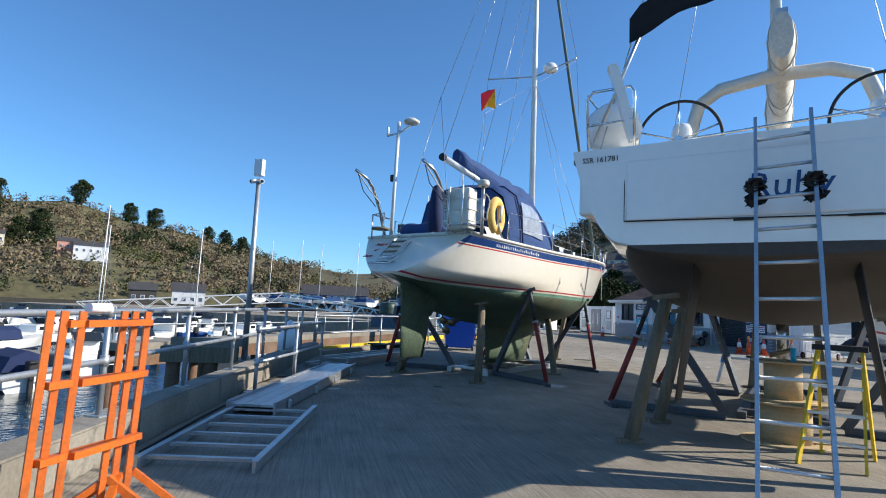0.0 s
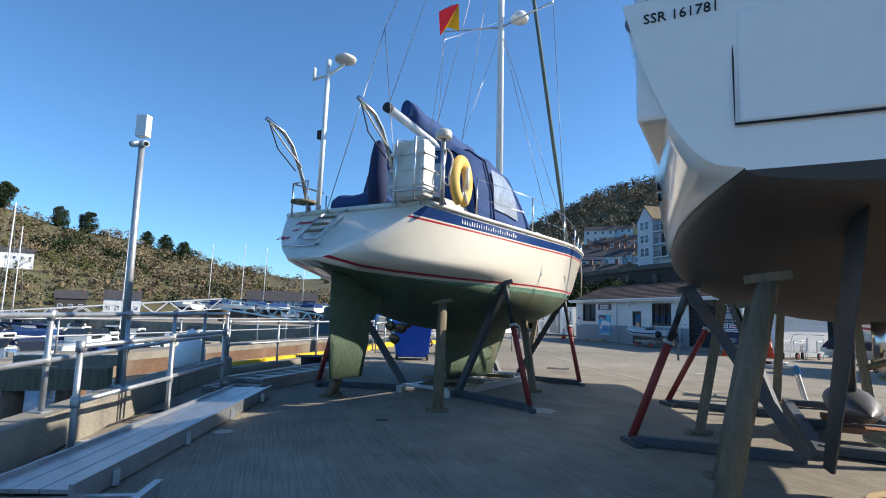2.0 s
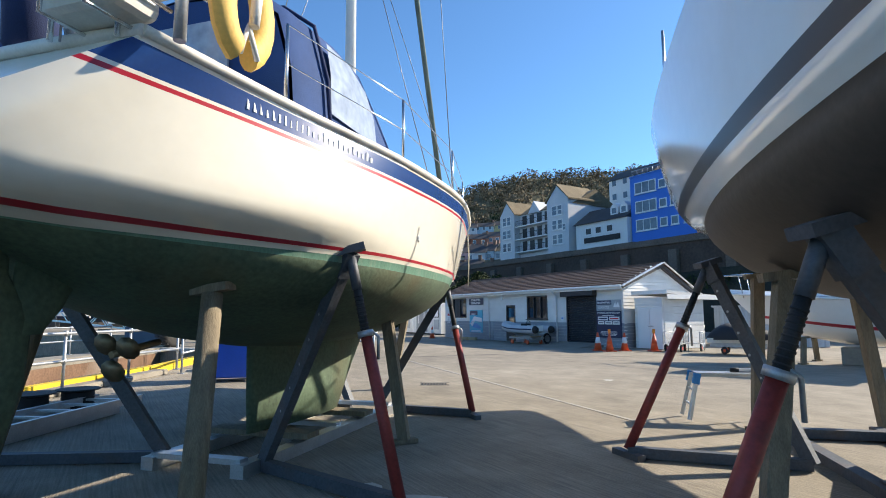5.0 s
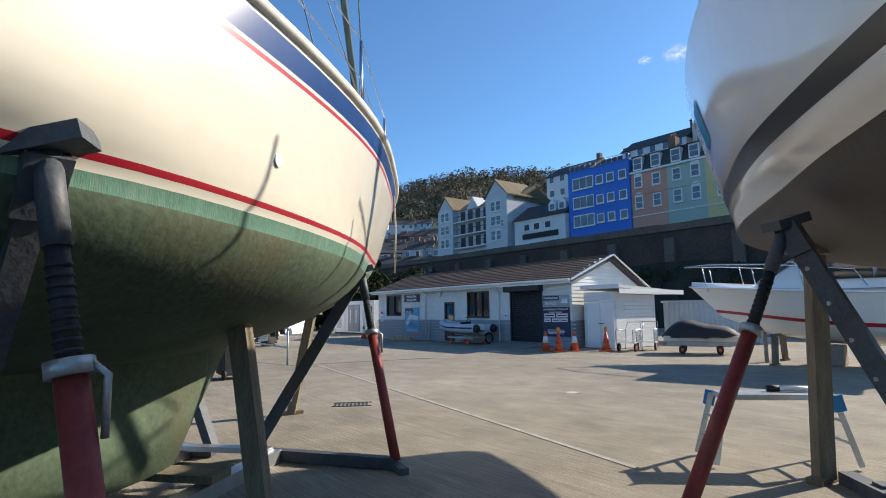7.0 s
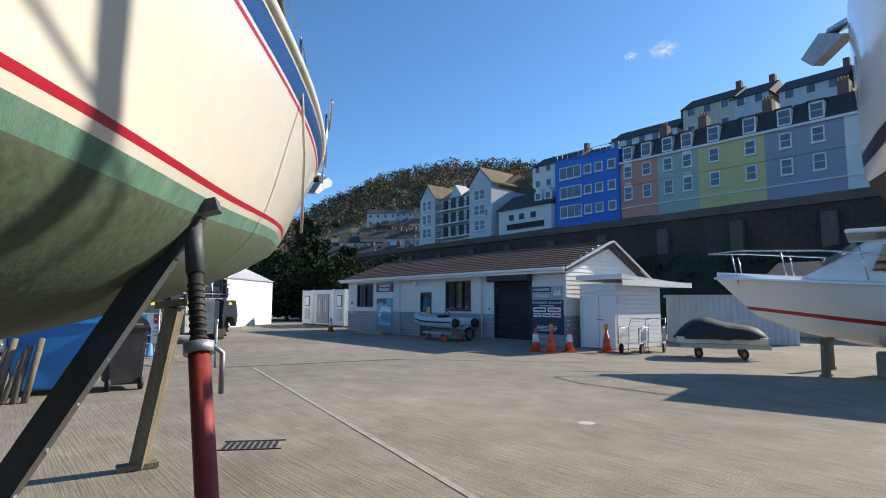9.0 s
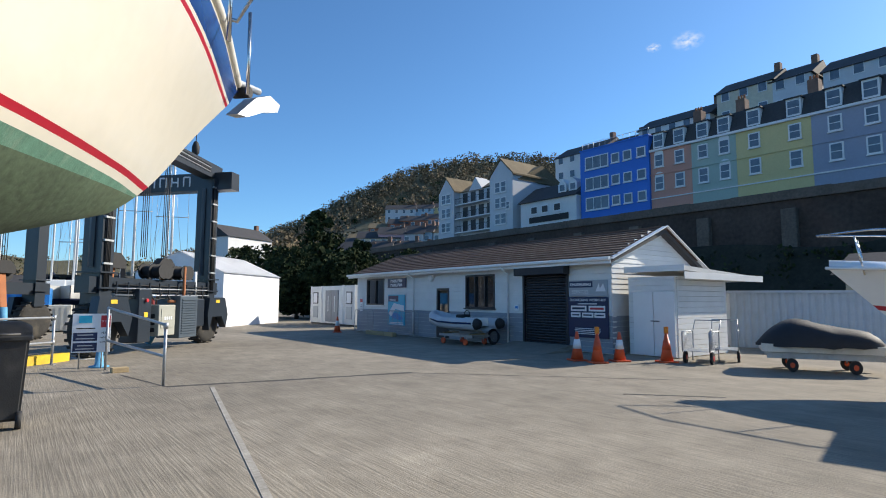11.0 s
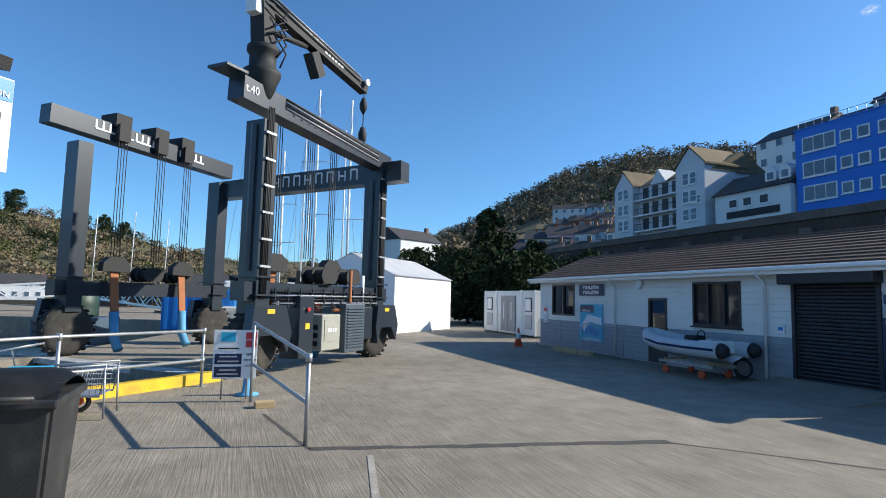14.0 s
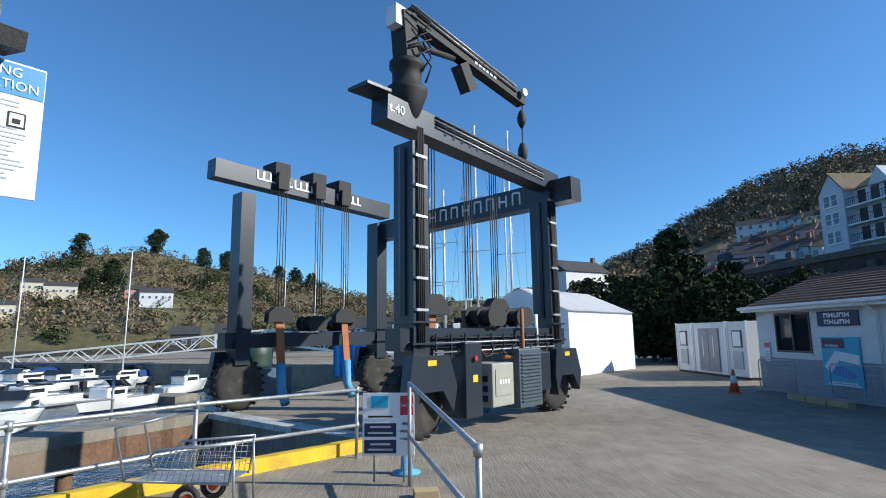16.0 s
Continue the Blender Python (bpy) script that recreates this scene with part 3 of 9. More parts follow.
while z < RIDGE - 0.2:
    y0 = 0.02 if z < EAVE else 0.02 + (z - EAVE) / (RIDGE - EAVE) * (RY - 0.02)
    y1 = DEEP if z < 2.35 else DEEP - (z - 2.35) / (RIDGE - 2.35) * (DEEP - RY)
    bm = B()
    vs = [(LEN - 0.019, y0, z), (LEN - 0.019, y1, z), (LEN + 0.012, y1, z), (LEN + 0.012, y0, z), (LEN - 0.019, y0, z + 0.142), (LEN - 0.019, y1, z + 0.142), (LEN - 0.004, y1, z + 0.142), (LEN - 0.004, y0, z + 0.142)]
    q = [bm.verts.new(p) for p in vs]
    for f in ((3, 2, 1, 0), (4, 5, 6, 7), (7, 6, 2, 3), (4, 7, 3, 0), (2, 6, 5, 1)):
        bm.faces.new([q[i] for i in f])
    part("board", bm, GREYP if z < 1.05 else WHITEP, shed)
    z += 0.15
# roof of long tile courses
slope = [(-0.32, EAVE - 0.02), (RY, RIDGE), (DEEP + 0.25, 2.3)]
bm = B()
prism(bm, [(-0.3, EAVE - 0.03), (RY, RIDGE - 0.03), (DEEP + 0.22, 2.27), (DEEP + 0.22, 2.15), (RY, RIDGE - 0.16), (-0.3, EAVE - 0.14)], "x", -0.3, LEN + 0.22)
part("roof_deck", bm, SLATE, shed)
for (ya, za), (yb, zb), n in ((slope[0], slope[1], 11), (slope[2], slope[1], 10)):
    for k in range(n):
        f0, f1 = k / n, (k + 1.12) / n
        f1 = min(f1, 1.02)
        a, c = Vector((0, ya + (yb - ya) * f0, za + (zb - za) * f0)), Vector((0, ya + (yb - ya) * f1, za + (zb - za) * f1))
        for seg in range(8):
            x0, x1 = -0.34 + (LEN + 0.6) * seg / 8, -0.34 + (LEN + 0.6) * (seg + 1) / 8 - 0.006
            bm = B()
            q = [bm.verts.new(p) for p in ((x0, a.y, a.z + 0.045), (x1, a.y, a.z + 0.045), (x1, c.y, c.z + 0.012), (x0, c.y, c.z + 0.012), (x0, a.y, a.z), (x1, a.y, a.z), (x1, c.y, c.z), (x0, c.y, c.z))]
            for f in ((0, 1, 2, 3), (4, 7, 6, 5), (0, 4, 5, 1), (0, 3, 7, 4), (1, 5, 6, 2)):
                bm.faces.new([q[i] for i in f])
            bmesh.ops.recalc_face_normals(bm, faces=bm.faces)
            part("tile_course", bm, ROOFTILE, shed)
bm = B()
rod(bm, (-0.34, RY, RIDGE), (LEN + 0.26, RY, RIDGE), 0.07, seg=10)
part("ridge_tile", bm, ROOFTILE, shed)
bm = B()
box(bm, (-0.34, -0.34, EAVE - 0.14), (LEN + 0.22, -0.312, EAVE + 0.02))
part("fascia", bm, TRIMW, shed)
bm = B()
pipe(bm, [(-0.36, -0.39, EAVE - 0.01), (LEN + 0.24, -0.39, EAVE - 0.01)], 0.055, 10)
part("gutter", bm, TRIMW, shed)
for x in (4.94, 10.58):
    bm = B()
    pipe(bm, [(x, -0.39, EAVE - 0.05), (x, -0.34, EAVE - 0.14), (x, -0.08, EAVE - 0.3), (x, -0.07, 0.05)], 0.035, 8)
    part("downpipe", bm, TRIMW, shed)
bm = B()
beam(bm, (LEN + 0.25, -0.36, EAVE - 0.02), (LEN + 0.25, RY, RIDGE + 0.05), 0.03, 0.16, (1, 0, 0))
beam(bm, (LEN + 0.25, RY, RIDGE + 0.05), (LEN + 0.25, DEEP + 0.25, 2.3), 0.03, 0.16, (1, 0, 0))
part("bargeboard", bm, TRIMW, shed)


def shed_window(x0, z0, x1, z1, bars):
    w = part("window", B(), DARKFRAME, shed)
    bm = B()
    t = 0.06
    for a, c in (((x0, z0), (x1, z0 + t)), ((x0, z1 - t), (x1, z1)), ((x0, z0 + t), (x0 + t, z1 - t)), ((x1 - t, z0 + t), (x1, z1 - t))):
        box(bm, (a[0], -0.025, a[1]), (c[0], 0.1, c[1]))
    for k in range(1, bars + 1):
        xm = x0 + (x1 - x0) * k / (bars + 1)
        box(bm, (xm - 0.03, -0.02, z0 + t), (xm + 0.03, 0.09, z1 - t))
    part("window_frame", bm, DARKFRAME, w)
    bm = B()
    box(bm, (x0 + t, 0.05, z0 + t), (x1 - t, 0.062, z1 - t))
    part("pane", bm, PANE, w)
    bm = B()
    box(bm, (x0 - 0.05, -0.07, z0 - 0.04), (x1 + 0.05, 0.02, z0 - 0.002))
    part("sill", bm, TRIMW if bars < 2 else DARKFRAME, w)


shed_window(0.93, 1.25, 2.5, 2.45, 1)
shed_window(8.27, 1.2, 9.86, 2.4, 2)
bm = B()
for a, c in (((6.48, 0.02), (6.56, 1.95)), ((7.2, 0.02), (7.28, 1.95)), ((6.56, 1.87), (7.2, 1.95)), ((6.56, 0.02), (7.2, 0.5)), ((6.56, 0.95), (7.2, 1.03))):
    box(bm, (a[0], -0.02, a[1]), (c[0], 0.1, c[1]))
door = part("door", bm, DARKFRAME, shed, "dark glazed door")
bm = B()
box(bm, (6.56, 0.04, 0.5), (7.2, 0.055, 1.87))
part("pane", bm, PANE, door)
bm = B()
box(bm, (6.82, 0.02, 0.72), (7.06, 0.034, 1.0))
part("notice", bm, SIGNBLUE, door)
bm = B()
rod(bm, (6.6, -0.05, 0.9), (6.6, -0.05, 1.1), 0.012)
part("handle", bm, STEEL, door)
# roller shutter of ribs, with its box
shut = part("roller_shutter", B(), SHUTTER, shed, "closed anthracite roller shutter")
for k in range(28):
    z = 0.03 + k * 0.0835
    bm = B()
    prism(bm, [(0.06, z), (0.03, z + 0.012), (0.022, z + 0.042), (0.03, z + 0.072), (0.06, z + 0.082)], "x", 11.32, 13.04)
    part("slat", bm, SHUTTER, shut)
bm = B()
box(bm, (11.1, -0.33, 2.28), (13.2, -0.014, 2.62), 0.03)
part("shutter_box", bm, SHUTTER, shut)
for x in (11.24, 13.06):
    bm = B()
    box(bm, (x, -0.05, 0.02), (x + 0.08, 0.02, 2.28))
    part("guide_rail", bm, SHUTTER, shut)
bm = B()
prism(bm, [(-1.7, 0.0), (-0.02, 0.0), (-0.02, 0.08), (-0.9, 0.07)], "x", 10.9, 13.5)
single("shutter_ramp", bm, KERB, "low concrete ramp before the roller shutter", "ramp", SHED, kind="structure")
# lean-to at the gable end
lean = thing("lean_to", "white boarded lean-to with a sloping felt roof", "lean-to", SHED)
bm = B()
X0, X1, Y0, Y1 = LEN + 0.28, LEN + 1.66, 0.4, 3.1
z = 0.0
for k in range(16):
    zb = 0.02 + k * 0.145
    if zb < 2.08:
        for p, q in (((X0, Y0), (X1, Y0)), ((X1, Y0), (X1, Y1))):
            bm = B()
            top = min(zb + 0.138, 2.14)
            if p[1] == q[1]:
                box(bm, (p[0], Y0 - 0.012, zb), (q[0], Y0 + 0.08, top))
            else:
                box(bm, (X1 - 0.08, Y0 + 0.081, zb), (X1 + 0.012, Y1, top))
            part("board", bm, WHITEP, lean)
bm = B()
box(bm, (X0, Y1 - 0.1, 0), (X1, Y1, 2.1))
part("back_wall", bm, WHITEP, lean)
bm = B()
prism(bm, [(0.25, 2.28), (4.7, 2.08), (4.7, 2.2), (0.25, 2.4)], "x", X0 - 0.02, X1 + 0.35)
part("roof", bm, mat("pale felt", (0.55, 0.55, 0.54), 0.8, var=0.15), lean)
for a, c in (((0.235, 2.28), (0.25, 2.42)),):
    bm = B()
    box(bm, (X0 - 0.02, 0.225, 2.26), (X1 + 0.37, 0.248, 2.42))
    box(bm, (X1 + 0.352, 0.25, 2.06), (X1 + 0.372, 4.7, 2.24))
    part("fascia", bm, TRIMW, lean)
for k in range(2):
    bm = B()
    x = X0 + 0.16 + k * 0.62
    box(bm, (x, Y0 - 0.05, 0.03), (x + 0.6, Y0 - 0.014, 1.72), 0.008)
    dd = part("door", bm, TRIMW, lean)
bm = B()
rod(bm, (X0 + 0.7, Y0 - 0.07, 0.95), (X0 + 0.95, Y0 - 0.07, 0.95), 0.012)
part("bolt", bm, BLACK, lean)

# signs on the shed
OUT = 244.8


def panel(name, x0, z0, x1, z1, material, label, depth=-0.05):
    t = thing(name, label, "sign", SHED)
    bm = B()
    box(bm, (x0, depth, z0), (x1, -0.02, z1), 0.004)
    part("board", bm, material, t)
    return t


def bars(parent, x0, z0, x1, z1, rows, material, depth=-0.056, fill=0.55, rag=0.25):
    """Rows of small print as plain bars."""
    h = (z1 - z0) / rows
    for k in range(rows):
        bm = B()
        wdt = (x1 - x0) * (1 - rag * random.random())
        xc = (x0 + x1) / 2
        box(bm, (xc - wdt / 2, depth, z0 + h * k), (xc + wdt / 2, depth + 0.005, z0 + h * (k + fill)))
        part("print_line", bm, material, parent)


def blocks(parent, x0, z0, x1, z1, n, material, depth=-0.058):
    """A trade name as plain block shapes."""
    w = (x1 - x0) / n
    for k in range(n):
        bm = B()
        a, c = x0 + w * k + w * 0.08, x0 + w * (k + 1) - w * 0.08
        t = (c - a) * 0.28
        box(bm, (a, depth, z0), (a + t, depth + 0.006, z1))
        box(bm, (c - t, depth, z0), (c, depth + 0.006, z1))
        zz = (z1 - t, (z0 + z1) / 2 - t / 2, z0)[k % 3]
        box(bm, (a + t, depth, zz), (c - t, depth + 0.006, zz + t))
        part("block_shape", bm, material, parent)


s = panel("engine_sign", 2.85, 2.02, 4.32, 2.43, SIGNNAVY, "navy sign with pale block shapes above the map")
blocks(s, 3.1, 2.25, 4.05, 2.38, 5, SIGNWHITE)
blocks(s, 3.1, 2.07, 4.05, 2.2, 5, SIGNWHITE)
s = panel("map_sign", 2.9, 0.4, 4.25, 1.72, SIGNCYAN, "blue marina map sign on the boarding")
bm = B()
box(bm, (2.94, -0.056, 1.42), (3.75, -0.049, 1.68))
part("header", bm, SIGNNAVY, s)
lettering("letters", "MARINA", 0.13, SIGNWHITE, s, pose(3.3, -0.058, 1.48, 90, 0, 0))
bm = B()
prism(bm, [(2.95, 0.9), (3.4, 1.35), (4.2, 1.25), (4.2, 1.0), (3.5, 1.1), (3.2, 0.75)], "y", -0.056, -0.049)
part("map_land", bm, SIGNWHITE, s)
bm = B()
prism(bm, [(3.0, 0.85), (3.6, 0.95), (4.15, 0.7), (3.9, 0.62), (3.3, 0.7)], "y", -0.0545, -0.049)
part("map_water", bm, SIGNBLUE, s)
bars(s, 2.98, 0.43, 4.2, 0.55, 2, SIGNWHITE)
s = panel("services_sign", 13.17, 1.62, 14.56, 2.08, SIGNGREY, "navy and grey services sign on the boarding")
bm = B()
box(bm, (13.2, -0.056, 1.87), (14.05, -0.049, 2.05))
part("header", bm, SIGNNAVY, s)
blocks(s, 13.24, 1.92, 14.0, 2.0, 9, SIGNWHITE, -0.062)
lettering("letters", "SERVICES", 0.15, SIGNWHITE, s, pose(13.6, -0.056, 1.74, 90, 0, 0))
bm = B()
prism(bm, [(14.15, 1.75), (14.5, 1.75), (14.42, 1.98), (14.3, 1.82), (14.28, 2.0)], "y", -0.056, -0.049)
part("emblem", bm, SIGNWHITE, s)
s = panel("workshop_sign", 13.15, 0.42, 14.57, 1.6, SIGNNAVY, "navy engineering workshop sign with white trade panels")
lettering("letters", "ENGINEERING WORKSHOP", 0.105, SIGNWHITE, s, pose(13.86, -0.056, 1.5, 90, 0, 0))
bars(s, 13.4, 1.38, 14.3, 1.43, 1, SIGNWHITE)
for x0, z0, x1, z1 in ((13.25, 1.18, 13.82, 1.34), (13.9, 1.18, 14.47, 1.34), (13.25, 1.0, 13.6, 1.14), (13.66, 1.0, 14.06, 1.14), (14.1, 1.0, 14.47, 1.14)):
    bm = B()
    box(bm, (x0, -0.056, z0), (x1, -0.049, z1))
    p = part("trade_panel", bm, SIGNWHITE, s)
    bm = B()
    box(bm, (x0 + 0.05, -0.06, z0 + 0.05), (x1 - 0.05, -0.055, z1 - 0.05))
    part("trade_mark", bm, SIGNRED if x0 > 13.85 and z0 > 1.1 else SIGNNAVY, p)
bars(s, 13.35, 0.52, 14.35, 0.72, 4, SIGNWHITE, fill=0.4)
s = panel("camera_notice", 10.86, 1.15, 11.06, 1.35, SIGNWHITE, "small white camera warning notice")
bm = B()
box(bm, (10.9, -0.056, 1.22), (11.02, -0.049, 1.3))
part("symbol", bm, SIGNBLUE, s)
s = panel("fire_notice", 0.35, 0.95, 0.62, 1.55, SIGNWHITE, "small white and red notice on the boarding")
bm = B()
box(bm, (0.37, -0.056, 1.38), (0.6, -0.049, 1.53))
part("band", bm, SIGNRED, s)
bars(s, 0.39, 1.0, 0.58, 1.3, 4, SIGNGREY)
bm = B()
prism(bm, [(6.05, 2.5), (6.3, 2.5), (6.32, 2.38), (6.175, 2.22), (6.03, 2.38)], "y", -0.12, -0.02)
single("alarm_box", bm, SIGNWHITE, "white and blue alarm box under the eave", "alarm", SHED)

# ---- boats ----


def hull_mesh(p, rows, n=44):
    """A lofted hull, open at the deck and closed at the transom. p: shape functions of s in 0..1 (stern to stem); rows: (kind, value, material index)."""
    bm = B()
    sides = []
    for sd in (1, -1):
        G = []
        for kind, val, _ in rows:
            line = []
            for i in range(n + 1):
                s = i / n
                s = 1 - (1 - s) ** 1.25
                zs, zw, zk = p["sheer"](s), p["wl"](s), p["keel"](s)
                if kind == "sheer":
                    z = zs - val * (1 if zs - zw > val * 1.5 else 0.5)
                elif kind == "top":
                    z = zw + (zs - zw) * val
                else:
                    z = zw - (zw - zk) * val
                if kind == "under":
                    y = p["bw"](s) * max(0.0, 1 - val ** p["full"]) ** 0.62
                else:
                    f = min(1, max(0, (z - zw) / (zs - zw)))
                    y = p["bw"](s) + (p["bs"](s) - p["bw"](s)) * f ** p["flare"]
                u = s * p["stem"](z) + (1 - s) ** 3 * p["rake"](z)
                line.append((y * sd, u, z))
            G.append(line)
        mi = [r[2] for r in rows[:-1]]
        sides.append(grid(bm, G if sd < 0 else G, True, mi))
    # transom
    A, C = [r[0] for r in sides[0]], [r[0] for r in sides[1]]
    for k in range(len(A) - 1):
        f = bm.faces.new((A[k], C[k], C[k + 1], A[k + 1]))
        f.material_index = p["transom"](k)
    bmesh.ops.remove_doubles(bm, verts=bm.verts, dist=0.0015)
    bmesh.ops.recalc_face_normals(bm, faces=bm.faces)
    return bm


def curve_fn(xs, ys):
    def f(s):
        # smooth interpolation through the knots
        i = max(0, min(len(xs) - 2, int(np.searchsorted(xs, s)) - 1))
        def sl(k):
            if k <= 0 or k >= len(xs) - 1:
                k2 = 0 if k <= 0 else len(xs) - 2
                return (ys[k2 + 1] - ys[k2]) / (xs[k2 + 1] - xs[k2])
            return (ys[k + 1] - ys[k - 1]) / (xs[k + 1] - xs[k - 1])
        h = xs[i + 1] - xs[i]
        t = min(1, max(0, (s - xs[i]) / h))
        return ((2 * t ** 3 - 3 * t ** 2 + 1) * ys[i] + (t ** 3 - 2 * t ** 2 + t) * h * sl(i) + (-2 * t ** 3 + 3 * t ** 2) * ys[i + 1] + (t ** 3 - t ** 2) * h * sl(i + 1))
    return f


def deck_mesh(p, inset, drop, crown=0.05, n=30, s0=0.0):
    bm = B()
    R = []
    for i in range(n + 1):
        s = s0 + (1 - s0) * i / n * 0.995
        b, z = max(0.004, p["bs"](s) - inset), p["sheer"](s) - drop
        u = s * p["stem"](z) + (1 - s) ** 3 * p["rake"](z)
        R.append([(b * k / 4, u, z + crown * (1 - (k / 4) ** 2)) for k in range(-4, 5)])
    grid(bm, R)
    bmesh.ops.recalc_face_normals(bm, faces=bm.faces)
    return bm


def fin(bm, stations, th):
    """A keel or rudder: stations from top to bottom of (z, fore, aft), th thick, with a rounded section."""
    R = []
    for z, fo, af in stations:
        ring = []
        for k in range(16):
            a = k / 16 * math.tau
            c = (1 + math.cos(a)) / 2
            y = fo + (af - fo) * (1 - c)
            x = math.sin(a) * th / 2 * (0.35 + 0.65 * c ** 0.5)
            ring.append(bm.verts.new((x, y, z)))
        R.append(ring)
    for A, C in zip(R, R[1:]):
        for k in range(16):
            f = bm.faces.new((A[k], A[(k + 1) % 16], C[(k + 1) % 16], C[k]))
            f.smooth = True
    bm.faces.new(R[0])
    bm.faces.new(R[-1][::-1])
    bmesh.ops.recalc_face_normals(bm, faces=bm.faces)
    return bm


def boat_pose(x, y, hx, hy):
    """Local x to starboard, y forward."""
    return Matrix(((hy, hx, 0, x), (-hx, hy, 0, y), (0, 0, 1, 0), (0, 0, 0, 1)))


# -- the cream and green cruising yacht --
M1 = boat_pose(-0.2, 13.5, 0.3966, 0.918)
yacht = thing("cruising_yacht", "cream and green cruising yacht with blue canvas, propped ashore", "yacht", M1)
stem1 = curve_fn([1.0, 1.4, 1.77, 2.11, 2.6, 3.05], [7.5, 8.5, 9.25, 9.8, 10.28, 10.75])


def rake1(z):
    """The transom leans out towards its foot, and the counter tucks in under it."""
    return -0.75 + (z - 2.14) * 1.14 if z > 2.14 else min(-0.05, -0.75 + (2.14 - z) * 4.2)


p1 = dict(sheer=curve_fn([0, 0.12, 0.25, 0.43, 0.62, 0.8, 1], [2.97, 2.90, 2.83, 2.87, 2.99, 3.09, 3.13]),
          wl=curve_fn([0, 0.03, 0.09, 0.17, 0.28, 0.47, 0.68, 0.83, 0.95, 1], [2.13, 2.03, 1.96, 1.925, 1.925, 1.92, 1.96, 2.04, 2.09, 2.09]),
          keel=curve_fn([0, 0.06, 0.15, 0.3, 0.5, 0.7, 0.85, 0.95, 1], [2.05, 1.84, 1.52, 1.2, 1.08, 1.14, 1.36, 1.66, 1.95]),
          bs=curve_fn([0, 0.12, 0.25, 0.43, 0.62, 0.77, 0.89, 1], [1.38, 1.64, 1.95, 1.94, 1.51, 1.06, 0.6, 0.02]),
          bw=curve_fn([0, 0.03, 0.09, 0.17, 0.28, 0.47, 0.68, 0.83, 0.95, 1], [0.1, 0.32, 0.95, 1.5, 1.79, 1.79, 1.26, 0.8, 0.26, 0.01]),
          full=2.0, flare=0.55, stem=stem1, rake=rake1, transom=lambda k: 0)
rows1 = [("sheer", 0.0, 0), ("sheer", 0.035, 2), ("sheer", 0.17, 0), ("sheer", 0.19, 3), ("sheer", 0.215, 0)] + [("top", f, 0) for f in (0.68, 0.58, 0.48, 0.38, 0.28, 0.2, 0.13, 0.10)] + [("top", 0.066, 3), ("top", 0.036, 0), ("top", 0.0, 5)] + [("under", v, 4) for v in (0.1, 0.18, 0.28, 0.38, 0.5, 0.62, 0.74, 0.85, 0.94, 1.0)]
rows1[12] = ("top", 0.10, 0)
part("hull", hull_mesh(p1, rows1), [GELCOAT, GELCOAT, NAVY, REDLINE, ANTIGREEN, GREENEDGE], yacht)
part("deck", deck_mesh(p1, 0.05, 0.02), GELDECK, yacht)
for sd in (1, -1):
    bm = B()
    pipe(bm, [(sd * p1["bs"](s), s * stem1(p1["sheer"](s)) + (1 - s) ** 3 * rake1(p1["sheer"](s)), p1["sheer"](s) + 0.02) for s in [i / 30 for i in range(31)]], 0.035, 8)
    part("toe_rail", bm, GELDECK, yacht)
bm = B()
pipe(bm, [(-1.38, 0.2, 2.985), (-0.7, 0.17, 2.99), (0.7, 0.17, 2.99), (1.38, 0.2, 2.985)], 0.04, 8)
part("taffrail", bm, GELDECK, yacht)
# cabin trunk and coamings
bm = B()
grid(bm, [[(x * w, y, z) for x, z in ((-1, 2.86), (-0.93, 3.1), (-0.86, 3.28), (-0.5, 3.36), (0, 3.38), (0.5, 3.36), (0.86, 3.28), (0.93, 3.1), (1, 2.86))] for y, w in ((1.2, 1.18), (3.4, 1.3), (5.2, 1.2), (6.6, 0.98), (7.5, 0.7), (7.6, 0.4))])
part("cabin", bm, GELCOAT, yacht)
for sd in (1, -1):
    for y in (3.9, 4.9, 5.8):
        bm = B()
        prism(bm, [(y, 3.06), (y + 0.62, 3.06), (y + 0.56, 3.2), (y + 0.05, 3.2)], "x", sd * (1.24 - (y - 3.9) * 0.06), sd * (1.27 - (y - 3.9) * 0.06))
        part("cabin_window", bm, PANE, yacht)
bm = B()
fin(bm, [(1.35, 6.2, 3.0), (1.12, 5.8, 3.05), (0.6, 5.35, 3.07), (0.2, 5.05, 3.1)], 0.34)
part("keel", bm, ANTIGREEN, yacht)
bm = B()
fin(bm, [(2.02, 0.55, -0.2), (1.72, 0.56, -0.2), (1.42, 0.74, -0.2), (1.0, 0.72, -0.18), (0.47, 0.58, -0.14)], 0.12)
part("rudder", bm, ANTIGREEN, yacht)
bm = B()
fin(bm, [(1.9, 1.15, 0.6), (1.5, 0.95, 0.58), (1.32, 0.8, 0.6)], 0.1)
part("skeg", bm, ANTIGREEN, yacht)
prop = part("propeller", rod(B(), (0, 1.85, 1.22), (0, 1.38, 1.14), 0.03), mat("bronze", (0.22, 0.17, 0.1), 0.5, 0.7), yacht)
for k in range(3):
    a = k * math.tau / 3 + 0.4
    bm = B()
    lathe(bm, [(0.01, -0.012), (0.1, 0.0), (0.01, 0.012)], 10)
    bmesh.ops.transform(bm, matrix=pose(0.13 * math.cos(a), 1.42, 1.14 + 0.13 * math.sin(a), 90, 0, 0) @ pose(0, 0, 0, 25, 15, 0), verts=bm.verts)
    part("blade", bm, MATS["bronze"], prop)
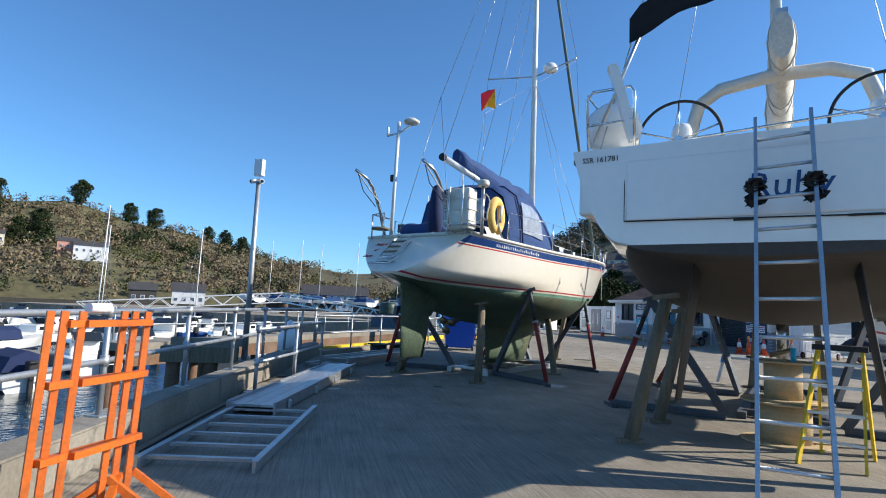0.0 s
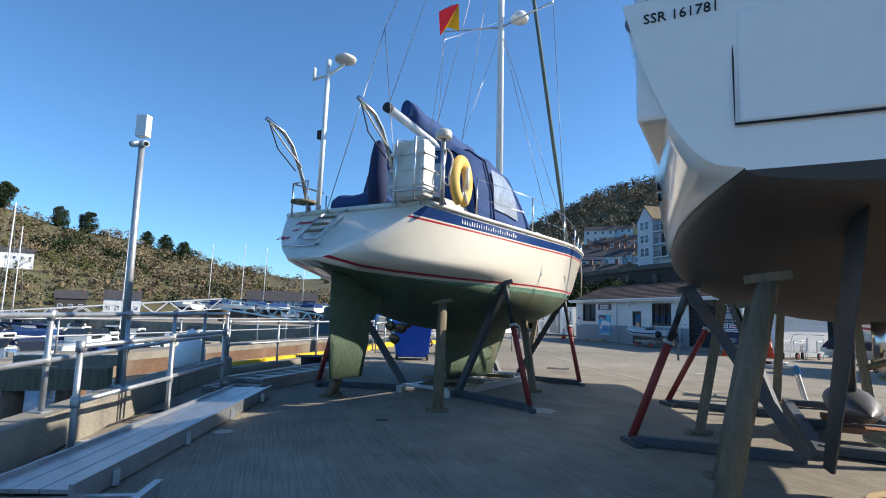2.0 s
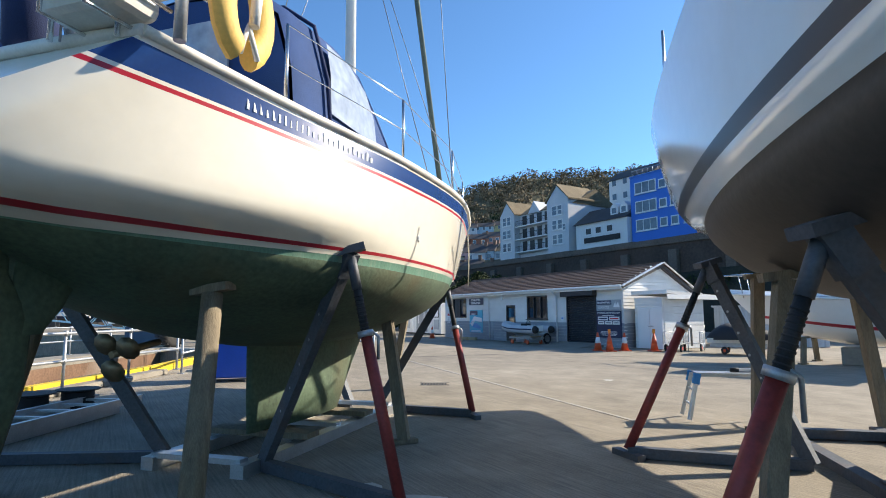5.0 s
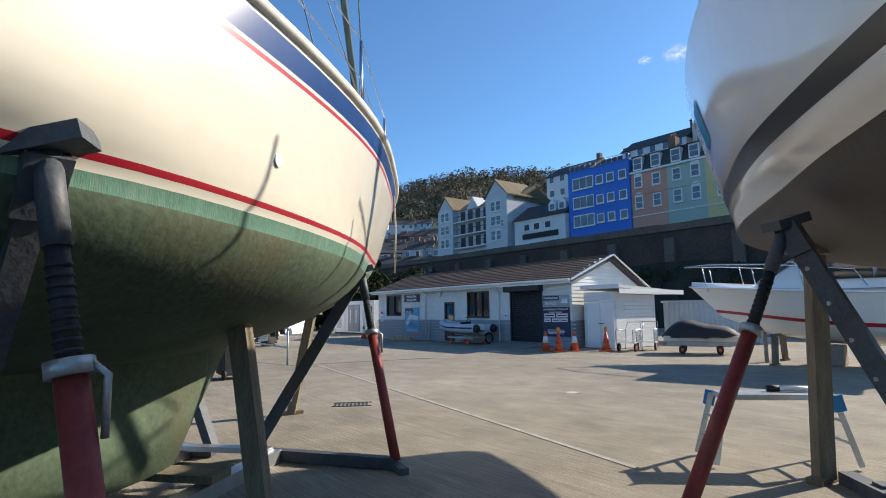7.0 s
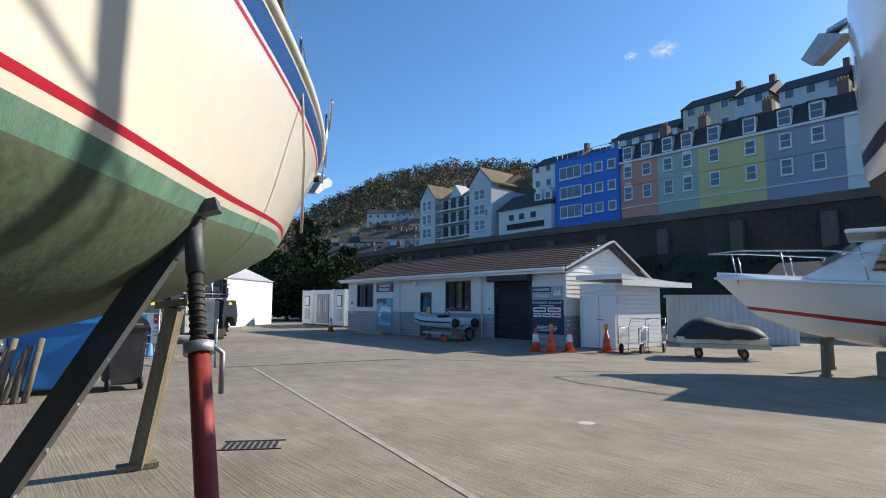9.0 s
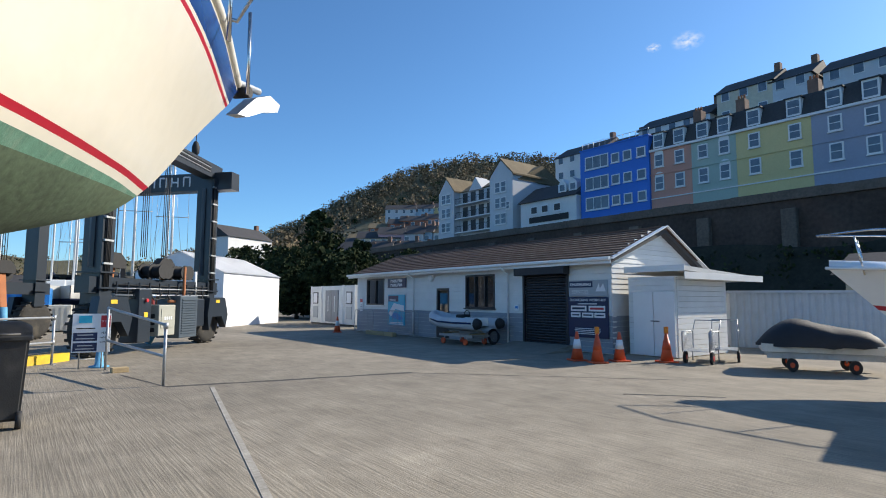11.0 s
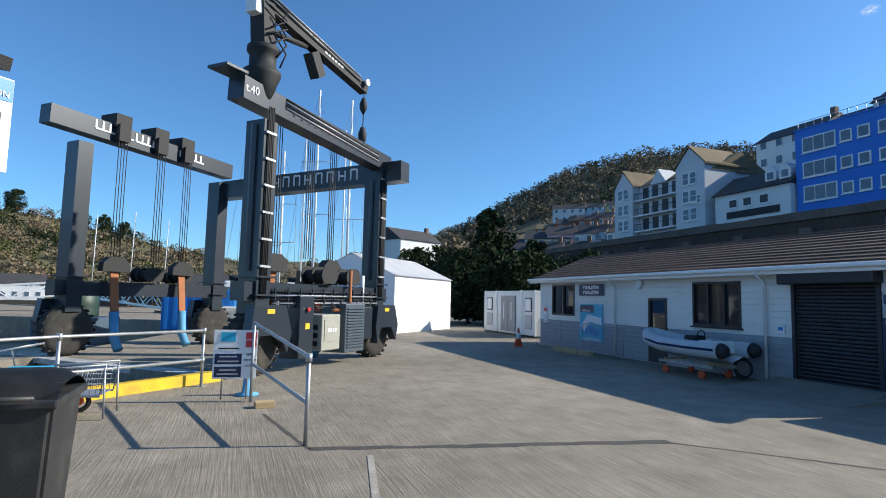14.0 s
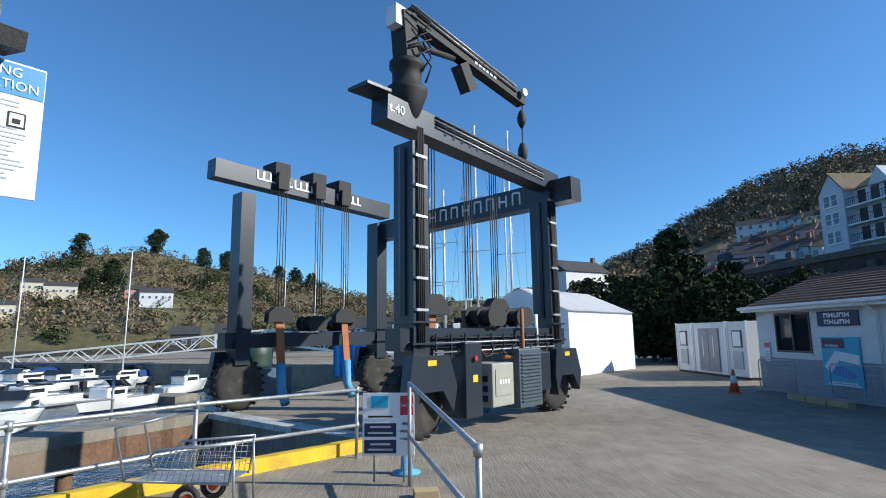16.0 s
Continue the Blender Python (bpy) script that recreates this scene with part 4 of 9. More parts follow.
# spray hood and cockpit tent
bm = B()
arc = [(-1.32, 2.95), (-1.27, 3.5), (-1.12, 3.98), (-0.8, 4.2), (0, 4.27), (0.8, 4.2), (1.12, 3.98), (1.27, 3.5), (1.32, 2.95)]
grid(bm, [[(x * w, y, 2.95 + (z - 2.95) * h) for x, z in arc] for y, w, h in ((1.85, 0.97, 1.05), (1.95, 1.0, 1.12), (2.7, 1.03, 1.13), (3.3, 1.02, 1.08), (3.95, 0.98, 0.8), (4.55, 0.93, 0.3))])
V = [bm.verts.new((x * 0.95, 1.84, 2.95 + (z - 2.95) * 1.03)) for x, z in arc]
bm.faces.new(V)
hood = part("cockpit_tent", bm, [CANVAS], yacht, "royal blue canvas cockpit tent")
for sd in (1, -1):
    bm = B()
    grid(bm, [[(sd * 1.345, 2.35, 3.28), (sd * 1.325, 2.35, 3.68), (sd * 1.245, 2.4, 4.0)], [(sd * 1.36, 2.85, 3.26), (sd * 1.335, 2.85, 3.66), (sd * 1.255, 2.85, 3.98)], [(sd * 1.35, 3.35, 3.22), (sd * 1.325, 3.32, 3.55), (sd * 1.25, 3.25, 3.85)]])
    part("tent_window", bm, VINYL, hood)
bm = B()
box(bm, (-0.62, 1.8, 3.45), (0.62, 1.825, 4.05))
part("tent_window", bm, VINYL, hood)
bm = B()
pipe(bm, [(x * 1.045, 2.3, 2.95 + (z - 2.95) * 1.145) for x, z in arc], 0.02, 6)
part("hood_hoop", bm, CANVASDK, hood)
# mast, boom with stowed sail, rigging
bm = B()
rod(bm, (0, 5.35, 3.3), (0, 5.2, 15.5), 0.085, 0.07, 12)
mast = part("mast", bm, MASTW, yacht)
for z in (8.35, 11.6):
    for sd in (1, -1):
        bm = B()
        rod(bm, (0, 5.28, z), (sd * 1.42, 5.0, z + 0.12), 0.025, 0.018)
        part("spreader", bm, ALU, mast)
bm = B()
lathe(bm, [(0.02, 0), (0.2, 0.02), (0.22, 0.1), (0.16, 0.22), (0.02, 0.26)], 16, (0.35, 5.6, 8.55))
part("radar_dome", bm, GELWHITE, mast)
bm = B()
rod(bm, (0, 1.0, 4.86), (0, 5.2, 4.3), 0.075, seg=12)
boom = part("boom", bm, MASTW, yacht)
bm = B()
rod(bm, (0, 0.93, 4.87), (0, 1.02, 4.86), 0.085, seg=12)
part("end_cap", bm, BLACK, boom)
bm = B()
R = []
for i in range(15):
    t = i / 14
    y = 1.5 + 3.6 * t
    zc = 5.02 - 0.62 * t + 0.02 * math.sin(i * 2.3)
    r = 0.14 + 0.12 * t + 0.015 * math.sin(i * 1.7)
    R.append([(r * math.cos(a) * 0.8, y, zc + r * math.sin(a) * (1.2 + 0.5 * t)) for a in [k * math.tau / 12 for k in range(13)]])
grid(bm, R)
for e in (R[0], R[-1]):
    bm.faces.new([bm.verts.new(q) for q in e[:-1]])
part("sail_cover", bm, CANVAS, boom, "royal blue sail cover laced over the boom")
WIRES = [((1.7, 5.1, 2.9), (1.42, 5.0, 8.45)), ((-1.7, 5.1, 2.9), (-1.42, 5.0, 8.45)), ((1.42, 5.0, 8.45), (0, 5.22, 15.2)), ((-1.42, 5.0, 8.45), (0, 5.22, 15.2)), ((1.6, 4.6, 2.9), (0, 5.3, 8.3)), ((-1.6, 4.6, 2.9), (0, 5.3, 8.3)), ((1.65, 5.6, 2.9), (0, 5.3, 8.3)),
         ((-0.45, 0.1, 2.95), (0, 0.8, 6.2)), ((0.9, 0.1, 2.95), (0, 0.8, 6.2)), ((0, 0.8, 6.2), (0, 5.2, 15.4)), ((0, 10.6, 3.1), (0, 5.25, 15.0)), ((0, 1.0, 4.95), (0, 5.18, 14.9)), ((0, 2.4, 4.7), (0, 5.2, 12.2)), ((0, 3.4, 4.6), (0, 5.2, 11.4))]
for a, c in WIRES:
    part("stay", rod(B(), a, c, 0.007, seg=5), WIRE, yacht)
part("furled_genoa", rod(B(), (0, 10.3, 3.4), (0, 5.4, 14.6), 0.06, 0.045, 10), mat("green-grey sail cloth", (0.10, 0.14, 0.13), 0.8, var=0.3), yacht)
# stanchions, guard wires, pulpits
POSTS = [(0.12, 3.55), (0.26, 3.5), (0.42, 3.48), (0.58, 3.5), (0.74, 3.55), (0.88, 3.62)]
for sd in (1, -1):
    tops = []
    for s, zt in POSTS:
        x, y = sd * (p1["bs"](s) - 0.07), s * 10.6
        part("stanchion", rod(B(), (x, y, p1["sheer"](s)), (x, y, zt), 0.014, seg=6), STEEL, yacht)
        tops.append((x, y, zt))
    for dz in (0.0, -0.3):
        part("guard_wire", pipe(B(), [(x, y, z + dz) for x, y, z in tops], 0.005, 5), STEEL, yacht)
part("pushpit", pipe(pipe(B(), [(-1.3, 0.9, 3.5), (-1.25, 0.15, 3.5), (-0.85, 0.08, 3.5), (-0.85, 0.08, 2.95)], 0.016), [(1.3, 0.9, 3.5), (1.25, 0.15, 3.5), (0.85, 0.08, 3.5), (0.85, 0.08, 2.95)], 0.016), STEEL, yacht)
part("pushpit", pipe(pipe(B(), [(-1.25, 0.15, 3.5), (-1.25, 0.15, 2.95)], 0.016), [(1.25, 0.15, 3.5), (1.25, 0.15, 2.95)], 0.016), STEEL, yacht)
part("pulpit", pipe(B(), [(-0.8, 9.3, 3.6), (-0.35, 10.4, 3.65), (0, 10.75, 3.66), (0.35, 10.4, 3.65), (0.8, 9.3, 3.6)], 0.016), STEEL, yacht)
for x, y in ((-0.55, 9.8), (0.55, 9.8), (0.2, 10.6), (-0.2, 10.6)):
    part("pulpit_leg", rod(B(), (x, y, 3.0), (x, y, 3.63), 0.014, seg=6), STEEL, yacht)
# davits
for x in (-0.95, 0.82):
    d = part("davit", pipe(B(), [(x, 0.25, 3.0), (x, 0.05, 3.55), (x, -0.2, 4.0), (x, -0.38, 4.16), (x, -0.75, 4.28)], 0.035), STEEL, yacht)
    part("tackle", pipe(B(), [(x, -0.7, 4.24), (x + 0.02, -0.35, 3.95), (x + 0.05, -0.02, 3.7)], 0.012, 6), ROPE, d)
    part("tackle", pipe(B(), [(x, -0.68, 4.22), (x - 0.05, -0.45, 3.9), (x, -0.1, 3.62)], 0.01, 6), BLACK, d)
# aerial pole with bar and dome
pole = part("aerial_pole", rod(B(), (-0.82, 0.3, 2.95), (-0.8, 0.35, 5.62), 0.04, seg=10), MASTW, yacht)
part("cross_bar", pipe(B(), [(-1.12, 0.35, 5.35), (-0.8, 0.35, 5.36), (-0.5, 0.4, 5.5)], 0.025), MASTW, pole)
bm = B()
lathe(bm, [(0.01, 0), (0.17, 0.03), (0.18, 0.08), (0.1, 0.13), (0.01, 0.14)], 16, (-0.48, 0.4, 5.52))
part("dome", bm, GELDECK, pole)
part("aerial", rod(B(), (-1.12, 0.35, 5.33), (-1.12, 0.35, 5.55), 0.03, seg=8), GELWHITE, pole)
part("box", box(B(), (-0.92, 0.28, 4.25), (-0.84, 0.4, 4.4), 0.01), BLACK, pole)
# liferaft canister in its cradle
raft = part("liferaft", box(B(), (0.9, -0.06, 3.03), (1.45, 0.26, 3.85), 0.06), GELDECK, yacht, "grubby white liferaft canister in a steel cradle")
for z in (3.2, 3.42, 3.64):
    part("rib", box(B(), (0.885, -0.075, z - 0.012), (1.465, 0.275, z + 0.012)), GELDECK, raft)
for x in (1.02, 1.33):
    part("cradle_bar", pipe(B(), [(x, 0.3, 2.99), (x, -0.11, 2.99), (x, -0.11, 3.85), (x, 0.18, 3.91)], 0.014), STEEL, raft)
part("cradle_bar", pipe(B(), [(0.87, -0.11, 3.12), (1.48, -0.11, 3.12), (1.48, 0.28, 3.12)], 0.014), STEEL, raft)
# stern light post and rope, horseshoe buoy
post = part("stern_post", rod(B(), (1.53, 0.3, 2.95), (1.53, 0.3, 3.92), 0.035), ALU, yacht)
part("lamp", lathe(B(), [(0.11, 0), (0.12, 0.03), (0.12, 0.09), (0.1, 0.12)], 14, (1.53, 0.3, 3.91)), GELDECK, post)
part("rope_coil", pipe(B(), [(1.58 + 0.07 * math.cos(a), 0.34 + 0.04 * math.sin(a * 3), 3.5 + 0.26 * math.sin(a)) for a in [k * 0.45 for k in range(42)]], 0.014, 6), ROPE, yacht)
bm = B()
R = []
for i in range(17):
    a = radians(-70 + 320 * i / 16)
    c = Vector((1.36, 0.62 + 0.2 * math.cos(a), 3.42 + 0.3 * math.sin(a)))
    o = Vector((0, math.cos(a), math.sin(a) * 1.2)).normalized()
    R.append([tuple(c + o * 0.1 * math.cos(t) + Vector((0.075 * math.sin(t), 0, 0))) for t in [k * math.tau / 10 for k in range(11)]])
grid(bm, R)
for e in (R[0], R[-1]):
    bm.faces.new([bm.verts.new(q) for q in e[:-1]])
buoy = part("horseshoe_buoy", bm, CUSHION, yacht, "faded yellow foam horseshoe lifebuoy", m=Matrix.Translation((0.19, 0.18, -0.02)))
part("light", rod(B(), (1.46, 0.6, 3.28), (1.46, 0.64, 3.62), 0.035), GELDECK, buoy)
part("bracket", pipe(B(), [(1.4, 0.55, 3.1), (1.42, 0.6, 3.3), (1.42, 0.7, 3.1)], 0.02), GELWHITE, buoy)
# rolled dinghy cover on the aft deck, black bag
bm = B()
R = []
for i in range(12):
    t = i / 11
    r = 0.2 * (1 - (2 * t - 1) ** 6) + 0.02
    R.append([(-0.75 + 1.25 * t, 0.55 + r * math.cos(a), 3.12 + r * (0.9 + 0.1 * math.sin(i)) * math.sin(a)) for a in [k * math.tau / 12 for k in range(13)]])
grid(bm, R)
part("cover_roll", bm, CANVAS, yacht, "rolled blue canvas on the aft deck")
bm = B()
lathe(bm, [(0.03, 0), (0.14, 0.08), (0.16, 0.4), (0.12, 0.8), (0.08, 1.0), (0.02, 1.05)], 12, (0.38, 0.3, 3.0))
part("black_bag", bm, CANVASDK, yacht)
bm = B()
lathe(bm, [(0.02, 0), (0.2, 0.02), (0.2, 0.06), (0.02, 0.08)], 16, (-0.95, 0.1, 3.12))
part("seat_disc", bm, TIMBER, yacht)
# boarding ladder folded on the transom
lad = part("boarding_ladder", pipe(B(), [(-0.42, 0.12, 2.97), (-0.4, -0.02, 2.9), (-0.42, -0.5, 2.45), (-0.06, -0.5, 2.45), (-0.04, -0.02, 2.9), (-0.02, 0.12, 2.97)], 0.014), STEEL, yacht)
for k in range(4):
    part("rung", rod(B(), (-0.41, -0.47 + k * 0.125, 2.48 + k * 0.117), (-0.05, -0.47 + k * 0.125, 2.48 + k * 0.117), 0.022), TIMBER if k else STEEL, lad)
part("lower_hoop", pipe(B(), [(-0.55, -0.64, 2.34), (0.02, -0.64, 2.34), (0.12, -0.5, 2.48), (0.1, -0.1, 2.82)], 0.014), STEEL, lad)
lettering("name_letters", "Sequel", 0.13, REDLINE, yacht, pose(-0.78, -0.018, 2.8, 41, 0, 0), shear=0.35)
lettering("name_letters", "of", 0.13, REDLINE, yacht, pose(-0.8, -0.177, 2.66, 41, 0, 0), shear=0.35)
lettering("name_letters", "Dart", 0.13, REDLINE, yacht, pose(-0.88, -0.337, 2.52, 41, 0, 0), shear=0.35)
lettering("port_letters", "DARTMOUTH", 0.08, NAVY, yacht, pose(-0.2, -0.53, 2.36, 41, 0, 0))
# maker's mark on the band as plain shapes
for k in range(24):
    sft = 0.085 + k * 0.0052
    z = p1["sheer"](sft) - 0.105
    fx = p1["bw"](sft) + (p1["bs"](sft) - p1["bw"](sft)) * ((z - p1["wl"](sft)) / (p1["sheer"](sft) - p1["wl"](sft))) ** 0.55
    yy = sft * stem1(z) + (1 - sft) ** 3 * rake1(z)
    hgt = (0.034, 0.03, 0.034, 0.026)[k % 4] if k < 10 else (0.02, 0.034, 0.022)[k % 3]
    part("maker_mark", box(B(), (fx - 0.02, yy, z - 0.03), (fx + 0.006, yy + (0.034 if k % 5 else 0.02), z - 0.03 + 2 * hgt)), SIGNWHITE, yacht)
# skin fittings, anchor on the bow roller
for s, z in ((0.315, 2.2),):
    x = p1["bw"](s) + (p1["bs"](s) - p1["bw"](s)) * ((z - p1["wl"](s)) / (p1["sheer"](s) - p1["wl"](s))) ** 0.55
    part("skin_fitting", rod(B(), (x - 0.04, s * 9.95, z), (x + 0.012, s * 9.95, z), 0.035, seg=16), GALV, yacht)
anc = part("anchor", rod(B(), (0.0, 10.4, 3.12), (0.0, 11.1, 3.22), 0.03), GALV, yacht, "galvanised plough anchor on the bow roller")
bm = B()
prism(bm, [(10.72, 2.9), (10.86, 2.92), (11.1, 3.04), (11.34, 3.12), (11.38, 3.2), (11.2, 3.22), (10.98, 3.12)], "x", -0.05, 0.05)
part("fluke", bm, GALV, anc)
part("roller", rod(B(), (-0.07, 10.85, 3.12), (0.07, 10.85, 3.12), 0.045, seg=10), BLACK, anc)
part("mooring_line", pipe(B(), [(p1["bs"](0.72) + 0.03, 7.5, 3.1), (p1["bs"](0.72) + 0.05, 7.55, 2.5), (p1["bs"](0.72) + 0.02, 7.6, 1.95)], 0.012, 6), ROPE, yacht)
fl = part("signal_flag", pipe(B(), [(1.3, 0.2, 3.5), (1.5, 0.3, 5.4), (1.42, 5.0, 8.4)], 0.004, 4), WIRE, yacht)
for k, mm in enumerate((SIGNRED, YELLOW)):
    bm = B()
    q = [(0, 0, 0.36), (0.16, 0.03, 0.42), (0.34, -0.02, 0.38)], [(0.02, 0.02, 0.0), (0.18, -0.04, 0.06), (0.33, 0.03, 0.0)]
    tri_pts = ([q[0][0], q[0][1], q[0][2], q[1][0]], [q[0][2], q[1][2], q[1][1], q[1][0]])[k]
    bm.faces.new([bm.verts.new((1.5 + a, 0.12 + b, 5.38 + c)) for a, b, c in tri_pts])
    bmesh.ops.solidify(bm, geom=list(bm.faces), thickness=0.004)
    part("flag_cloth", bm, mm, fl)

# -- the white racing cruiser --
M2 = boat_pose(4.84, 8.27, 0.334, 0.943)
racer = thing("cruiser_racer", "white modern cruiser with black boot stripe and twin wheels, propped ashore", "yacht", M2)
stem2 = curve_fn([1.5, 2.0, 2.25, 2.54, 3.2, 4.35], [10.3, 11.25, 11.75, 12.08, 12.13, 12.2])
p2 = dict(sheer=curve_fn([0, 0.3, 0.6, 1], [3.32, 3.34, 3.38, 3.82]), wl=curve_fn([0, 0.2, 0.37, 0.53, 0.7, 0.83, 0.92, 1], [2.26, 2.26, 2.17, 2.2, 2.37, 2.5, 2.55, 2.55]),
          keel=curve_fn([0, 0.12, 0.3, 0.5, 0.7, 0.85, 0.95, 1], [2.12, 1.84, 1.55, 1.45, 1.56, 1.82, 2.1, 2.34]),
          bs=curve_fn([0, 0.15, 0.4, 0.6, 0.78, 0.9, 1], [1.92, 2.05, 2.16, 2.0, 1.4, 0.78, 0.04]),
          bw=curve_fn([0, 0.08, 0.2, 0.37, 0.54, 0.7, 0.83, 0.92, 1], [1.3, 1.56, 1.84, 2.02, 1.72, 1.1, 0.6, 0.3, 0.015]),
          full=2.3, flare=0.42, stem=stem2, rake=lambda z: -0.02 - (z - 2.2) * 0.02, transom=lambda k: 0 if k < 15 else 2)
rows2 = [("top", f, 0) for f in (1.0, 0.9, 0.8, 0.7, 0.6, 0.52, 0.45, 0.38, 0.31, 0.25)] + [("top", 0.2, 1), ("top", 0.11, 0), ("top", 0.07, 0), ("top", 0.03, 0), ("top", 0.0, 2)] + [("under", v, 2) for v in (0.1, 0.2, 0.32, 0.45, 0.58, 0.7, 0.82, 0.92, 1.0)]
hb = hull_mesh(p2, rows2, 50)
for f in hb.faces:
    if f.material_index == 1 and f.calc_center_median().y < 1.5:
        f.material_index = 0
part("hull", hb, [GELWHITE, BLACKLINE, ANTIBLACK], racer)
bm = deck_mesh(p2, 0.03, 0.02, 0.06, s0=0.24)
part("deck", bm, GELWHITE, racer)
bm = B()
box(bm, (-1.86, 0.02, 2.6), (-1.35, 2.8, 3.3), 0.03)
part("side_deck", bm, GELWHITE, racer)
bm = B()
box(bm, (1.35, 0.02, 2.6), (1.86, 2.8, 3.3), 0.03)
part("side_deck", bm, GELWHITE, racer)
bm = B()
box(bm, (-1.35, 0.1, 2.5), (1.35, 2.9, 2.75))
part("cockpit_sole", bm, PALEWOOD, racer)
# fold-down transom door outline
dr = part("transom_door", box(B(), (-1.32, -0.045, 2.5), (1.32, 0.02, 3.16), 0.02), GELWHITE, racer, "white fold-down transom platform")
part("door_seam", pipe(B(), [(-1.34, -0.02, 3.15), (-1.34, -0.045, 2.5), (1.34, -0.045, 2.46), (1.34, -0.02, 3.15)], 0.008, 6), BLACK, dr)
part("hinge", box(B(), (-0.3, -0.05, 2.46), (-0.1, -0.03, 2.48)), BLACK, dr)
part("hinge", box(B(), (0.6, -0.05, 2.46), (0.85, -0.03, 2.48)), BLACK, dr)
lettering("boat_name", "Ruby", 0.34, NAVY, racer, pose(0.16, -0.05, 2.78, 90, 0, 0), shear=0.1, thick=0.004)
lettering("register_letters", "SSR 161781", 0.085, BLACK, racer, pose(-1.6, -0.035, 3.2, 90, 0, 0), thick=0.012)
bm = B()
rod(bm, (-1.86, -0.01, 3.2), (-1.86, -0.035, 3.2), 0.05, seg=20)
part("round_badge", bm, mat("badge grey", (0.12, 0.13, 0.15), 0.4), racer)
for x in (-0.92, 0.98):
    w = part("helm_pedestal", lathe(B(), [(0.24, 2.7), (0.2, 3.0), (0.14, 3.5), (0.12, 3.72), (0.09, 3.8), (0.02, 3.83)], 18, (x, 0.95, 0)), GELWHITE, racer)
    wh = part("steering_wheel", pipe(B(), [(x + 0.46 * math.cos(a), 0.72, 3.56 + 0.46 * math.sin(a)) for a in [k * math.tau / 40 for k in range(40)]], 0.018, 8, True), BLACK, w, "black-rimmed steering wheel")
    for k in range(5):
        a = k * math.tau / 5 + math.pi / 2
        part("spoke", rod(B(), (x, 0.74, 3.56), (x + 0.45 * math.cos(a), 0.72, 3.56 + 0.45 * math.sin(a)), 0.01, seg=6), STEEL, wh)
    part("hub", rod(B(), (x, 0.7, 3.56), (x, 0.8, 3.56), 0.05, seg=12), STEEL, wh)
part("targa_arch", pipe(B(), [(-1.12, 1.9, 3.3), (-1.0, 1.9, 3.85), (-0.86, 1.9, 4.36), (-0.6, 1.9, 4.54), (0, 1.9, 4.62), (0.6, 1.9, 4.6), (0.95, 1.9, 4.46), (1.12, 1.9, 3.95), (1.22, 1.9, 3.3)], 0.085, 12), GELDECK, racer, "white moulded arch over the cockpit")
part("cockpit_table", box(B(), (-0.02, 1.25, 2.76), (0.4, 1.6, 3.72), 0.03), BLACK, racer, "black covered cockpit table")
part("stern_locker", box(B(), (-1.5, 0.3, 3.3), (-1.3, 0.8, 3.42), 0.02), GELWHITE, racer)
for x0 in (-1, 1):
    rl = part("stern_rail", pipe(B(), [(x0 * 1.78, 0.1, 3.32), (x0 * 1.8, 0.06, 3.95), (x0 * 1.72, 0.03, 4.02), (x0 * 1.3, 0.03, 4.02), (x0 * 1.26, 0.03, 3.95), (x0 * 1.26, 0.05, 3.35)], 0.017), STEEL, racer)
    part("mid_rail", pipe(B(), [(x0 * 1.79, 0.06, 3.64), (x0 * 1.26, 0.03, 3.64)], 0.014), STEEL, rl)
    part("side_rail", pipe(B(), [(x0 * 1.79, 0.06, 4.0), (x0 * 1.86, 1.2, 4.02), (x0 * 1.88, 2.6, 4.05)], 0.012), STEEL, rl)
part("guard_bar", rod(B(), (-0.95, 0.02, 3.33), (1.26, 0.02, 3.45), 0.014), STEEL, racer)
bm = B()
lathe(bm, [(0.1, -0.3), (0.28, -0.2), (0.33, 0.0), (0.29, 0.18), (0.16, 0.29), (0.02, 0.32)], 24, (-1.62, 0.55, 3.72))
part("radome", bm, GELWHITE, racer, "white satellite dome")
part("outboard_bracket", beam(B(), (-1.28, 0.1, 3.42), (-1.5, 0.0, 4.28), 0.12, 0.1), GELWHITE, racer)
flag = part("ensign_staff", rod(B(), (-1.72, 0.1, 3.45), (-1.1, -0.05, 4.75), 0.02), ALU, racer)
bm = B()
grid(bm, [[(-1.3 + 1.25 * i / 10, -0.05 - 0.05 * math.sin(i), 4.62 + 0.42 * (i / 10) ** 0.8 + dz * (0.16 + 0.06 * math.sin(i * 1.1))) for dz in (-0.9, 0.0, 0.9)] for i in range(11)])
bmesh.ops.solidify(bm, geom=list(bm.faces), thickness=0.03)
part("rolled_cover", bm, BLACK, flag)
part("backstay", rod(B(), (-1.66, 0.1, 3.3), (-0.02, 4.9, 16), 0.008, seg=5), WIRE, racer)
part("backstay", rod(B(), (1.66, 0.1, 3.3), (0.02, 4.9, 16), 0.008, seg=5), WIRE, racer)
mast2 = part("mast", rod(B(), (0, 5.0, 3.6), (0, 4.9, 16), 0.1, 0.08, 12), ALU, racer)
for sd in (1, -1):
    part("shroud", rod(B(), (sd * 1.85, 4.6, 3.65), (sd * 0.9, 4.7, 9.5), 0.007, seg=5), WIRE, racer)
    part("shroud", rod(B(), (sd * 0.9, 4.7, 9.5), (0, 4.9, 15), 0.007, seg=5), WIRE, racer)
    part("spreader", rod(B(), (0, 4.9, 9.4), (sd * 0.9, 4.7, 9.5), 0.03, 0.02), ALU, mast2)
